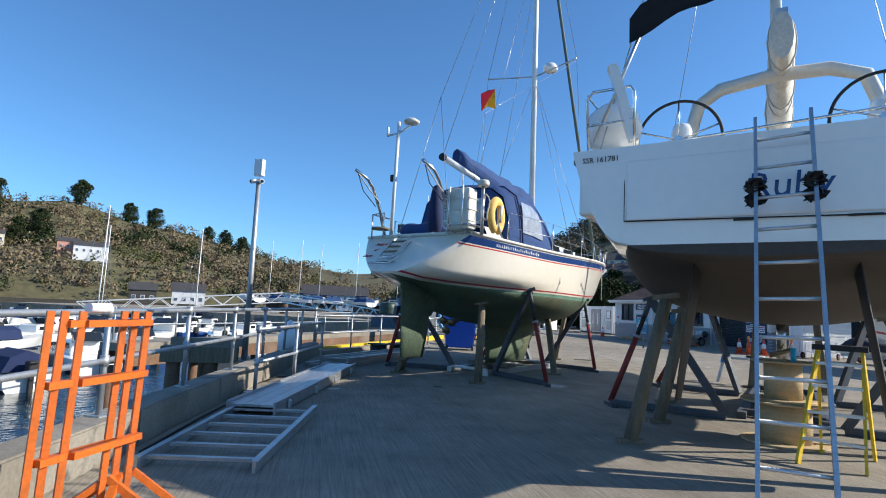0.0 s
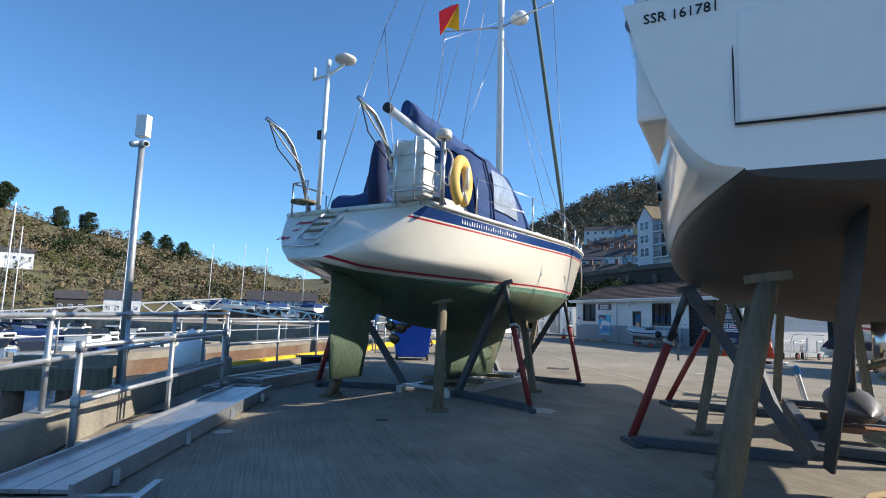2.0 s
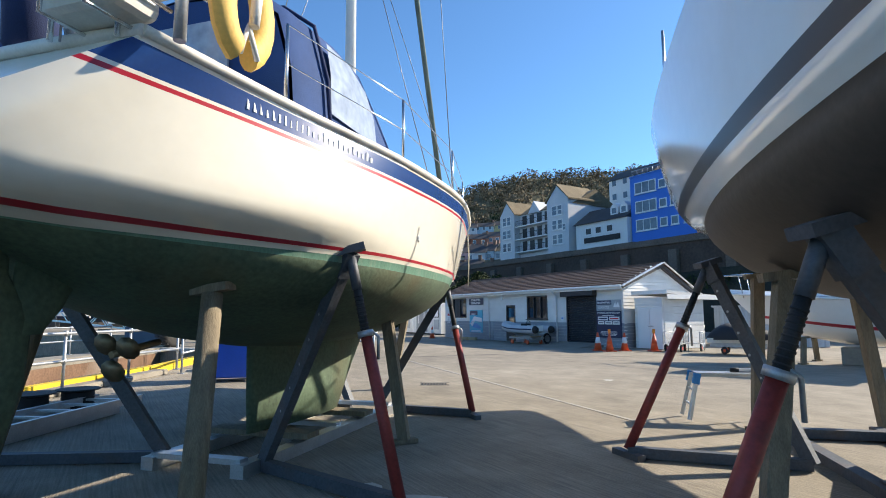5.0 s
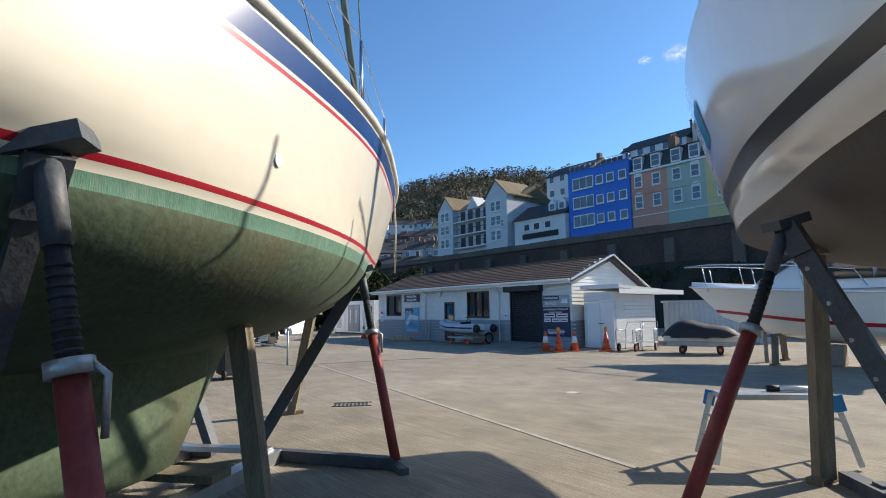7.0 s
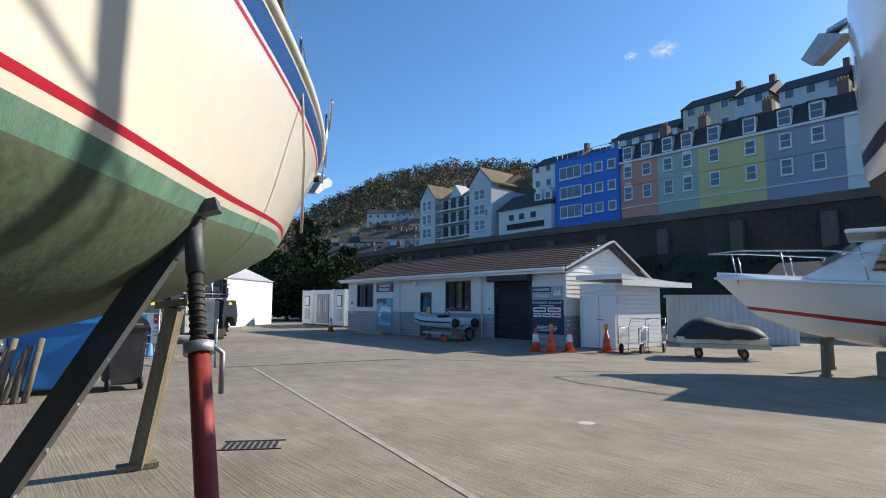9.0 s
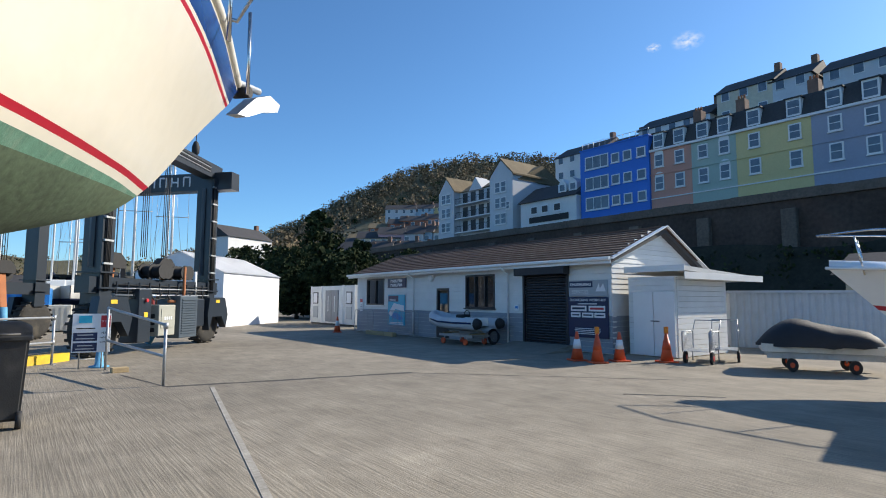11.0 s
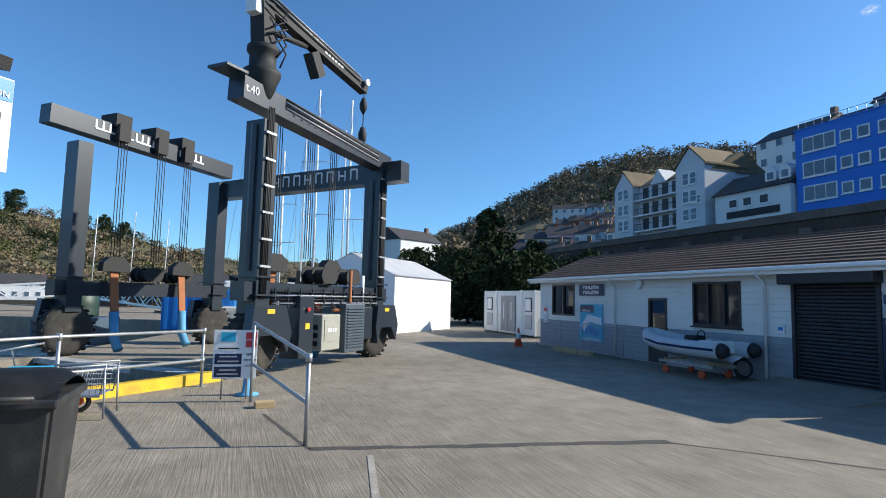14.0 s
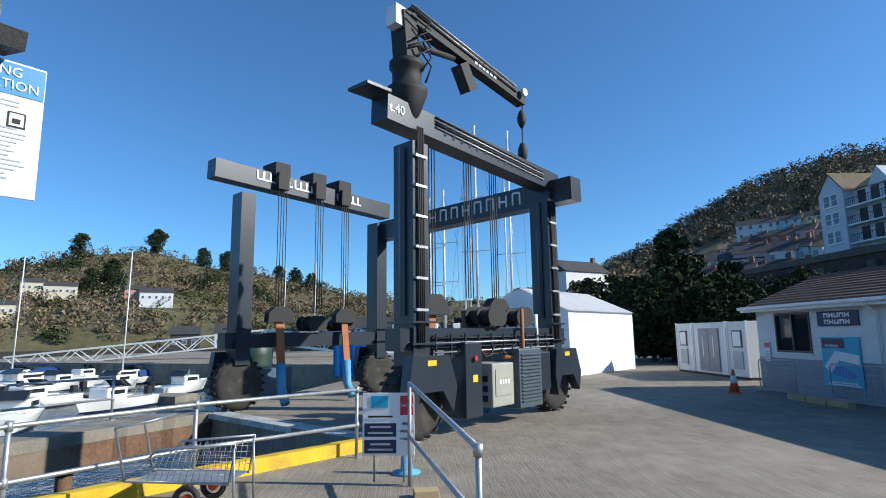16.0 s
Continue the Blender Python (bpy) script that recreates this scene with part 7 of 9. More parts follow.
# ---- beside the dock: rail with warning board, trolley, bins, parking sign ----
hr = thing("ramp_handrail", "galvanised handrail sloping down to a post", "handrail")
part("post", rod(B(), (2.12, 29.48, 0), (2.12, 29.48, 1.04), 0.027), GALV, hr)
part("post", rod(B(), (0.35, 32.0, 0), (0.35, 32.0, 1.3), 0.027), GALV, hr)
part("rail", pipe(B(), [(2.12, 29.48, 1.04), (0.35, 32.0, 1.3)], 0.027), GALV, hr)
part("rail", pipe(B(), [(2.12, 29.48, 0.5), (0.35, 32.0, 0.62)], 0.027), GALV, hr)
part("elbow", rod(B(), (2.12, 29.48, 0.98), (2.12, 29.48, 1.08), 0.042), GALV, hr)
ws = thing("warning_board", "white caution board with navy panels on the railing", "sign", pose(0.14, 31.95, 0.78, 90, 0, 18) @ Matrix.Diagonal((0.66, 0.95, 1, 1)))
part("board", box(B(), (-0.62, -0.42, 0), (0.42, 0.42, 0.02), 0.004), SIGNWHITE, ws)
part("red_panel", box(B(), (0.14, 0.12, 0.021), (0.4, 0.38, 0.025)), SIGNRED, ws)
lettering("letters", "CAUTION", 0.055, SIGNWHITE, ws, pose(0.27, 0.25, 0.027))
lettering("letters", "HEAVY", 0.065, BLACK, ws, pose(0.27, 0.0, 0.024))
lettering("letters", "MACHINERY", 0.05, BLACK, ws, pose(0.27, -0.1, 0.024))
lettering("letters", "IN OPERATION", 0.04, BLACK, ws, pose(0.27, -0.2, 0.024))
for y in (-0.08, -0.3):
    part("navy_panel", box(B(), (-0.58, y - 0.09, 0.021), (0.06, y + 0.09, 0.025)), SIGNNAVY, ws)
part("blue_panel", box(B(), (-0.45, 0.22, 0.021), (-0.1, 0.38, 0.025)), SIGNCYAN, ws)
for k, (y, w) in enumerate(((0.1, 0.5), (-0.04, 0.42), (-0.12, 0.5), (-0.27, 0.4), (-0.34, 0.5))):
    part("print_line", box(B(), (-0.26 - w / 2, y - 0.012, 0.026), (-0.26 + w / 2, y + 0.012, 0.029)), SIGNGREY if k else BLACK, ws)
for x in (-0.4, 0.2):
    part("leg", rod(B(), (x, -0.78, -0.05), (x, 0.3, -0.02), 0.02), GALV, ws)
single("cyan_cone", lathe(B(), [(0.2, 0), (0.2, 0.03), (0.09, 0.05), (0.05, 0.5), (0.03, 0.6)], 16, (0.02, 32.6, 0)), STRAPB, "faded blue traffic cone behind the warning board", "cone")
single("timber_block", box(B(), (-0.15, -0.1, 0), (0.15, 0.1, 0.1), 0.008), PALEWOOD, "orange-brown timber block at the rail foot", "block", pose(0.75, 31.6, 0, 0, 0, 30))

tr = thing("mesh_trolley", "galvanised mesh marina trolley with two wheels", "trolley", pose(-1.5, 30.45, 0, 0, 0, 18))
frame_pts = [(-0.85, -0.28, 0.35), (0.35, -0.28, 0.32), (0.42, -0.28, 0.75), (-0.5, -0.28, 0.68)]
for sd in (-0.28, 0.28):
    part("side_frame", pipe(B(), [(x, sd, z) for x, _, z in frame_pts], 0.016, 8, True), GALV, tr)
    for k in range(14):
        part("mesh_wire", rod(B(), (-0.6 + k * 0.075, sd, 0.34), (-0.45 + k * 0.065, sd, 0.69), 0.004, seg=4), GALV, tr)
    for k in range(4):
        part("mesh_wire", rod(B(), (-0.75 + 0.08 * k, sd, 0.42 + 0.07 * k), (0.38, sd, 0.42 + 0.07 * k), 0.004, seg=4), GALV, tr)
    part("leg", rod(B(), (0.4, sd, 0.7), (0.42, sd, 0.02), 0.014), GALV, tr)
    wl_ = part("wheel", pipe(B(), [(-0.1 + 0.13 * math.cos(a), sd * 1.15, 0.16 + 0.13 * math.sin(a)) for a in [k * math.tau / 16 for k in range(16)]], 0.035, 8, True), BLACK, tr)
    part("hub", rod(B(), (-0.1, sd * 1.05, 0.16), (-0.1, sd * 1.25, 0.16), 0.06, seg=10), CONE, wl_)
part("floor_mesh", box(B(), (-0.8, -0.27, 0.325), (0.34, 0.27, 0.335)), GALV, tr)
part("handle", pipe(B(), [(-0.85, -0.28, 0.35), (-1.0, -0.28, 0.92), (-0.6, -0.28, 1.0), (-0.6, 0.28, 1.0), (-1.0, 0.28, 0.92), (-0.85, 0.28, 0.35)], 0.016), GALV, tr)


def wheelie(name, m, w, d, h, material, label, big):
    t = thing(name, label, "bin", m)
    bm = B()
    q = [(-w / 2 * 0.84, -d / 2 * 0.8), (w / 2 * 0.84, -d / 2 * 0.8), (w / 2 * 0.84, d / 2 * 0.85), (-w / 2 * 0.84, d / 2 * 0.85)]
    r = [(-w / 2, -d / 2), (w / 2, -d / 2), (w / 2, d / 2), (-w / 2, d / 2)]
    lo = [bm.verts.new((x, y, 0.09)) for x, y in q]
    hi = [bm.verts.new((x, y, h * 0.86)) for x, y in r]
    for k in range(4):
        bm.faces.new((lo[k], lo[(k + 1) % 4], hi[(k + 1) % 4], hi[k]))
    bm.faces.new(lo[::-1])
    bm.faces.new(hi)
    bmesh.ops.bevel(bm, geom=list(bm.edges), offset=0.03, segments=3, affect="EDGES")
    part("body", bm, material, t)
    part("rim", box(B(), (-w / 2 - 0.03, -d / 2 - 0.03, h * 0.86 - 0.03), (w / 2 + 0.03, d / 2 + 0.03, h * 0.86 + 0.03), 0.015), material, t)
    bm = B()
    grid(bm, [[(x, y, h * 0.86 + 0.035 + (h * 0.13) * (1 - (2 * abs(y) / d) ** 2.5) * (1 - 0.3 * (2 * abs(x) / w) ** 6)) for y in [d * (k / 8 - 0.5) * 1.06 for k in range(9)]] for x in [w * (k / 8 - 0.5) * 1.06 for k in range(9)]])
    bmesh.ops.solidify(bm, geom=list(bm.faces), thickness=0.02)
    lid = part("lid", bm, material, t)
    part("handle", rod(B(), (-w / 2 * 0.7, d / 2 + 0.06, h * 0.9), (w / 2 * 0.7, d / 2 + 0.06, h * 0.9), 0.016), material, t)
    for x in ((-w / 2 * 0.8, w / 2 * 0.8)):
        for y in ((-d / 2 * 0.75, d / 2 * 0.75) if big else (d / 2 * 0.8,)):
            part("wheel", rod(B(), (x - 0.03, y, 0.1), (x + 0.03, y, 0.1), 0.1, seg=16), BLACK, t)
    return t, lid


t, lid = wheelie("wheelie_bin", pose(1.04, 26.52, 0, 0, 0, 205), 0.6, 0.74, 1.2, BINBLACK, "scratched black wheeled bin with a blue lid sticker", False)
part("sticker", box(B(), (-0.14, -0.22, 1.205), (0.12, 0.1, 1.213)), SIGNCYAN, lid)
t, lid = wheelie("waste_container", pose(0.08, 26.3, 0, 0, 0, 200), 1.2, 0.9, 1.3, BINBLUE, "bright blue four-wheeled waste container", True)
part("notice", box(B(), (-0.5, -0.515, 0.55), (-0.1, -0.48, 0.98)), SIGNWHITE, t)
part("notice", box(B(), (0.6, -0.3, 0.5), (0.64, 0.2, 0.95)), SIGNWHITE, t)
t, lid = wheelie("waste_container", pose(-0.95, 23.3, 0, 0, 0, 190), 1.2, 0.95, 1.3, mat("deep blue bin plastic", (0.012, 0.085, 0.5), 0.4, var=0.12, bump=0.05), "deep blue four-wheeled waste container behind the green yacht", True)
cr = thing("timber_offcuts", "bundle of timber props stacked by the bin", "timber")
for k in range(6):
    part("prop", rod(B(), (-0.45 + 0.12 * k, 25.15 + 0.05 * (k % 3), 0.0), (-0.35 + 0.1 * k + 0.05 * (k % 2), 25.55, 0.7 + 0.1 * (k % 3)), 0.05, seg=8), TIMBER, cr)

pk_ = thing("parking_sign", "tall white and blue parking information sign on a pole", "sign")
part("pole", rod(B(), (-0.04, 26.99, 0), (-0.04, 26.99, 3.9), 0.035, seg=12), GALV, pk_)
SG = pose(0.02, 26.95, 3.16, 90, 0, 72) @ Matrix.Diagonal((0.64, 0.68, 1, 1))
part("board", box(B(), (-0.46, -0.6, 0), (0.46, 0.6, 0.02), 0.006), SIGNWHITE, pk_, m=SG)
part("blue_header", box(B(), (-0.45, 0.3, 0.021), (0.45, 0.58, 0.025)), SIGNBLUE, pk_, m=SG)
lettering("letters", "PARKING", 0.12, SIGNWHITE, pk_, SG @ pose(0.02, 0.5, 0.028))
lettering("letters", "INFORMATION", 0.12, SIGNWHITE, pk_, SG @ pose(0.0, 0.38, 0.028))
for k in range(18):
    y = 0.24 - 0.04 * k
    if not 0.0 < y < 0.16:
        part("print_line", box(B(), (-0.42, y - 0.007, 0.021), (0.2 + 0.22 * rg.random(), y + 0.006, 0.024)), SIGNGREY, pk_, m=SG)
for x in (-0.15, 0.06, 0.26):
    part("symbol", box(B(), (x - 0.07, 0.01, 0.021), (x + 0.07, 0.15, 0.024)), BLACK, pk_, m=SG)
    part("symbol", box(B(), (x - 0.055, 0.025, 0.0242), (x + 0.055, 0.135, 0.0255)), SIGNWHITE, pk_, m=SG)
    part("symbol", box(B(), (x - 0.035, 0.045, 0.0256), (x + 0.03, 0.09, 0.027)), BLACK, pk_, m=SG)
fl_ = part("floodlight", beam(B(), (-0.1, 26.96, 3.7), (0.28, 26.86, 3.6), 0.26, 0.11), BLACK, pk_)
part("bracket", pipe(B(), [(-0.04, 26.99, 3.7), (0.02, 26.98, 3.8), (0.14, 26.92, 3.77)], 0.012), BLACK, fl_)
part("camera_head", beam(B(), (-0.08, 27.0, 3.92), (0.1, 26.9, 3.99), 0.09, 0.09), GELWHITE, pk_)

# ---- before the workshop ----


def traffic_cone(p, label, h=0.75, light=False):
    t = thing("traffic_cone", label, "cone", Matrix.Translation(p), group="traffic cones")
    part("base", box(B(), (-0.2, -0.2, 0), (0.2, 0.2, 0.04), 0.01), CONE, t)
    part("body", lathe(B(), [(0.155, 0.041), (0.1, h * 0.45), (0.03, h)], 18), CONE, t)
    part("sleeve", lathe(B(), [(0.109, h * 0.42), (0.07, h * 0.74)], 18), SIGNWHITE if not light else CONE, t)
    if light:
        part("lamp", box(B(), (-0.05, -0.03, h - 0.03), (0.05, 0.03, h + 0.14), 0.01), mat("amber lamp", (0.7, 0.22, 0.02), 0.3), t)


for p, lt in (((11.0, 31.97, 0), 0), ((11.25, 31.4, 0), 1), ((11.95, 31.6, 0), 0), ((12.98, 31.2, 0), 1), ((5.46, 45.2, 0), 0)):
    traffic_cone(Vector(p), "orange and white traffic cone on the concrete" if not lt else "orange traffic cone with an amber lamp", 0.72, bool(lt))
RIBM = sh(9.1, -0.95, 0, 0, 0, 0)
rib = thing("inflatable_dinghy", "grey and white inflatable dinghy on a launching trolley", "dinghy", RIBM)
RT_ = mat("grey inflatable tube", (0.50, 0.52, 0.55), 0.5, var=0.08)
for sd in (-1, 1):
    part("tube", pipe(B(), [(1.45, sd * 0.5, 0.72), (0.6, sd * 0.55, 0.72), (-0.4, sd * 0.52, 0.74), (-1.05, sd * 0.35, 0.82), (-1.38, sd * 0.1, 0.92), (-1.42, 0, 0.93)], 0.19, 14), RT_, rib)
    part("rub_strip", pipe(B(), [(1.4, sd * 0.69, 0.74), (0.6, sd * 0.745, 0.74), (-0.4, sd * 0.715, 0.76), (-1.1, sd * 0.5, 0.84), (-1.45, sd * 0.16, 0.95)], 0.03, 8), CANVASDK, rib)
    part("tube_end", lathe(B(), [(0.19, 0), (0.15, 0.12), (0.05, 0.2)], 14), BLACK, rib, m=pose(1.45, sd * 0.5, 0.72, 0, 90, 0))
bm = B()
grid(bm, [[(x, y, 0.42 + k * abs(y) + max(0, -x - 0.6) * 0.28) for y in (-0.5, -0.25, 0, 0.25, 0.5)] for x, k in ((1.3, 0.4), (0.3, 0.42), (-0.6, 0.5), (-1.2, 0.7))])
part("hull", bm, GELWHITE, rib)
part("console", box(B(), (0.0, -0.2, 0.6), (0.35, 0.2, 1.0), 0.04), BLACK, rib)
part("steering_wheel", pipe(B(), [(0.38, 0.12 * math.cos(a), 1.02 + 0.12 * math.sin(a)) for a in [k * math.tau / 14 for k in range(14)]], 0.014, 6, True), BLACK, rib)
part("seat", box(B(), (0.6, -0.35, 0.62), (1.1, 0.35, 0.92), 0.05), GELWHITE, rib)
tl = thing("launch_trolley", "galvanised launching trolley with red wheels", "trolley", RIBM)
for sd in (-0.35, 0.35):
    part("side_beam", beam(B(), (-0.7, sd, 0.3), (1.1, sd, 0.3), 0.06, 0.08), GALV, tl)
    for x in (-0.4, 0.8):
        part("wheel", rod(B(), (x, sd * 1.2 - 0.03, 0.1), (x, sd * 1.2 + 0.03, 0.1), 0.1, seg=14), CONE, tl)
        part("axle_leg", rod(B(), (x, sd * 1.1, 0.1), (x, sd, 0.3), 0.02), GALV, tl)
for x in (-0.5, 0.9):
    part("cross_bar", beam(B(), (x, -0.35, 0.36), (x, 0.35, 0.36), 0.06, 0.05), PALEWOOD, tl)


def crowd_barrier(x0, x1, y, label):
    t = thing("mesh_barrier", label, "barrier", SHED, group="barriers")
    part("frame", pipe(B(), [(x0, y, 0.12), (x0, y, 0.95), (x0 + 0.1, y, 1.03), (x1 - 0.1, y, 1.03), (x1, y, 0.95), (x1, y, 0.12)], 0.018, 8, True), GALV, t)
    n = int((x1 - x0) / 0.1)
    for k in range(1, n):
        part("bar", rod(B(), (x0 + (x1 - x0) * k / n, y, 0.13), (x0 + (x1 - x0) * k / n, y, 1.02), 0.005, seg=5), GALV, t)
    for x in (x0 + 0.2, x1 - 0.2):
        part("foot", beam(B(), (x, y - 0.3, 0.03), (x, y + 0.3, 0.03), 0.05, 0.02), GALV, t)


crowd_barrier(0.5, 2.2, -0.4, "galvanised mesh barrier leaning by the boarding")
crowd_barrier(3.7, 5.9, -0.5, "galvanised mesh barrier before the map sign")
for k in range(3):
    single("pallet_board", box(B(), (2.6 + k * 0.75, -1.0, 0.0), (3.3 + k * 0.75, -0.8, 0.16), 0.01), PALEWOOD, "pale timber baulk on the ground by the wall", "timber", SHED, group="timber baulks")
hc = thing("hose_coil", "coiled black hose by the downpipe", "hose", sh(10.2, -0.35, 0))
for k in range(4):
    part("loop", pipe(B(), [(0.24 * math.cos(a), -0.02 * k, 0.27 + (0.2 + 0.02 * k) * math.sin(a)) for a in [j * math.tau / 20 for j in range(20)]], 0.018, 6, True), BLACK, hc)


def cage_trolley(x, y, rz, label):
    t = thing("cage_trolley", label, "trolley", pose(x, y, 0, 0, 0, rz), group="yard trolleys")
    for sd in (-0.3, 0.3):
        part("side_frame", pipe(B(), [(-0.5, sd, 0.3), (0.5, sd, 0.3), (0.5, sd, 0.75), (-0.5, sd, 0.75)], 0.015, 8, True), GALV, t)
        for k in range(9):
            part("bar", rod(B(), (-0.4 + 0.1 * k, sd, 0.3), (-0.4 + 0.1 * k, sd, 0.75), 0.005, seg=4), GALV, t)
        part("wheel", rod(B(), (-0.25, sd - 0.03, 0.14), (-0.25, sd + 0.03, 0.14), 0.14, seg=16), BLACK, t)
        part("hub", rod(B(), (-0.25, sd - 0.036, 0.14), (-0.25, sd + 0.036, 0.14), 0.06, seg=12), SIGNRED, t)
        part("leg", rod(B(), (0.4, sd, 0.3), (0.42, sd, 0.01), 0.014), GALV, t)
    part("floor", box(B(), (-0.5, -0.3, 0.3), (0.5, 0.3, 0.312)), GALV, t)
    part("handle", pipe(B(), [(0.5, -0.3, 0.75), (0.75, -0.3, 1.0), (0.75, 0.3, 1.0), (0.5, 0.3, 0.75)], 0.015), GALV, t)


cage_trolley(13.75, 30.95, 40, "galvanised mesh trolley with red hubs by the lean-to")
cage_trolley(14.65, 31.25, 50, "galvanised mesh trolley behind another by the lean-to")

dg = thing("covered_dinghy", "dinghy under a wrinkled black cover on a trailer", "dinghy", pose(15.25, 29.1, 0, 0, 0, -38) @ Matrix.Diagonal((0.92, 0.95, 1.18, 1)))
bm = B()
R = []
for i in range(15):
    t_ = i / 14
    w = 0.68 * (1 - (2 * t_ - 1) ** 6) ** 0.5 * (0.8 + 0.2 * math.sin(t_ * 3))
    R.append([(-1.3 + 2.6 * t_ + 0.02 * noise.noise((i, k, 0)), (w + 0.02) * math.cos(a), 0.45 + (0.02 + 0.5 * (1 - abs(2 * t_ - 1) ** 3) * (0.85 + 0.18 * math.sin(t_ * 7))) * math.sin(a) ** 0.7 + 0.035 * noise.noise((i * 0.9, k * 0.8, 3))) for k, a in enumerate([j * math.pi / 12 for j in range(13)])])
grid(bm, R)
part("cover", bm, mat("black tarpaulin", (0.016, 0.018, 0.023), 0.72, var=0.25, scale=5, fine=60, bump=0.4), dg)
part("hull", beam(B(), (-1.2, 0, 0.42), (1.2, 0, 0.42), 1.1, 0.14), GELDECK, dg)
for sd in (-0.4, 0.4):
    part("trailer_beam", beam(B(), (-1.1, sd, 0.28), (1.3, sd, 0.28), 0.06, 0.1), GALV, dg)
    for x in (-0.6, 0.6):
        w = part("wheel", rod(B(), (x, sd * 1.2 - 0.035, 0.12), (x, sd * 1.2 + 0.035, 0.12), 0.12, seg=16), BLACK, dg)
        part("hub", rod(B(), (x, sd * 1.2 - 0.04, 0.12), (x, sd * 1.2 + 0.04, 0.12), 0.05, seg=10), CONE, w)
        part("leg", rod(B(), (x, sd * 1.15, 0.12), (x, sd, 0.28), 0.02), GALV, dg)
gs = thing("metal_store", "pale corrugated metal store behind the dinghy", "store", pose(19.6, 33.6, 0, 0, 0, -35))
CORR = mat("pale blue corrugated steel", (0.45, 0.5, 0.55), 0.5, 0.2, var=0.12)
for k in range(22):
    part("panel", prism(B(), [(-2.2 + 0.2 * k, 0), (-2.14 + 0.2 * k, -0.03), (-2.06 + 0.2 * k, -0.03), (-2.0 + 0.2 * k, 0), (-2.0 + 0.2 * k, 0.02), (-2.2 + 0.2 * k, 0.02)], "z", 0.02, 1.75), CORR, gs)
part("body", box(B(), (-2.2, 0.021, 0), (2.2, 2.0, 1.75)), CORR, gs)
part("roof", box(B(), (-2.3, -0.12, 1.752), (2.3, 2.1, 1.83)), CORR, gs)
gb = thing("grit_bin", "faded yellow plastic grit bin by the lean-to", "bin", pose(14.9, 32.9, 0, 0, 0, 25))
part("body", prism(B(), [(-0.5, 0), (0.5, 0), (0.58, 0.62), (-0.58, 0.62)], "y", -0.35, 0.35), YELLOW, gb)
part("lid", prism(B(), [(-0.62, 0.62), (0.62, 0.62), (0.58, 0.72), (-0.58, 0.74)], "y", -0.4, 0.4), YELLOW, gb)
ramp = thing("shutter_ramp", "sloping concrete apron before the roller shutter", "ramp", SHED, kind="structure")
part("slope", prism(B(), [(-1.25, 0.002), (-0.05, 0.002), (-0.05, 0.16), (-0.2, 0.16)], "x", 10.95, 13.3), KERB, ramp)

# ---- beyond the workshop ----
cabs = []
for k, (x, wd) in enumerate(((-9.0, 1.55), (-7.4, 2.75), (-4.6, 1.4))):
    t = thing("site_cabin", "white portable cabin with " + ("double grey doors" if k == 1 else "a small barred window"), "cabin", sh(0, 0, 0) @ pose(x, 1.6, 0), group="site cabins")
    part("body", box(B(), (0, 0.02, 0.1), (wd, 2.4, 2.3), 0.02), WHITEP, t)
    part("base", box(B(), (0.02, 0.06, 0), (wd - 0.02, 2.3, 0.1)), BLACK, t)
    for xx in (0.0, wd - 0.08):
        part("corner_post", box(B(), (xx, -0.01, 0.1), (xx + 0.08, 0.06, 2.32)), TRIMW, t)
    if k == 1:
        for j in range(2):
            d_ = part("door", box(B(), (0.55 + 0.83 * j, -0.03, 0.2), (1.36 + 0.83 * j, 0.018, 2.05), 0.01), mat("grey door paint", (0.22, 0.23, 0.25), 0.5), t)
            part("slit_window", box(B(), (0.9 + 0.83 * j, -0.04, 0.8), (0.97 + 0.83 * j, -0.031, 1.7)), SIGNWHITE, d_)
    else:
        w_ = part("window", box(B(), (0.4, -0.02, 1.25), (1.05, 0.018, 1.95)), DARKFRAME, t)
        part("pane", box(B(), (0.46, -0.03, 1.31), (0.99, -0.021, 1.89)), SIGNWHITE, w_)
        part("notice", box(B(), (0.4, -0.02, 0.4), (1.05, 0.018, 1.1)), SIGNGREY, t)
tent = thing("storage_tent", "large white fabric storage tent with a pitched roof", "tent", pose(-0.45, 50.7, 0, 0, 0, -20))
bm = B()
box(bm, (-5.2, 0, 0), (0, 0.06, 2.95))
prism(bm, [(-5.2, 2.95), (0, 2.95), (-2.6, 4.1)], "y", 0, 0.06)
part("gable", bm, TENT, tent)
part("side_wall", box(B(), (-0.06, 0.061, 0), (0, 7.0, 2.95)), TENT, tent)
part("side_wall", box(B(), (-5.2, 0.061, 0), (-5.14, 7.0, 2.95)), TENT, tent)
for xa, xb in ((0.12, -2.6), (-5.32, -2.6)):
    bm = B()
    n = 14
    grid(bm, [[(xa + (xb - xa) * j / 6, -0.1 + 7.2 * i / n, 2.93 + 1.2 * j / 6 - 0.05 * math.sin(math.pi * j / 6) * abs(math.sin(math.pi * i * 3 / n))) for j in range(7)] for i in range(n + 1)])
    bmesh.ops.solidify(bm, geom=list(bm.faces), thickness=0.02)
    part("roof_panel", bm, TENT, tent)
part("door_seam", box(B(), (-1.5, -0.02, 0), (-1.46, -0.002, 2.7)), SIGNGREY, tent)
rc = thing("railway_carriage", "maroon railway carriage standing behind the cabins", "carriage", sh(-14, 10, 0))
part("body", box(B(), (-8, 0, 0.8), (16, 2.7, 2.6), 0.1), CARRIAGE, rc)
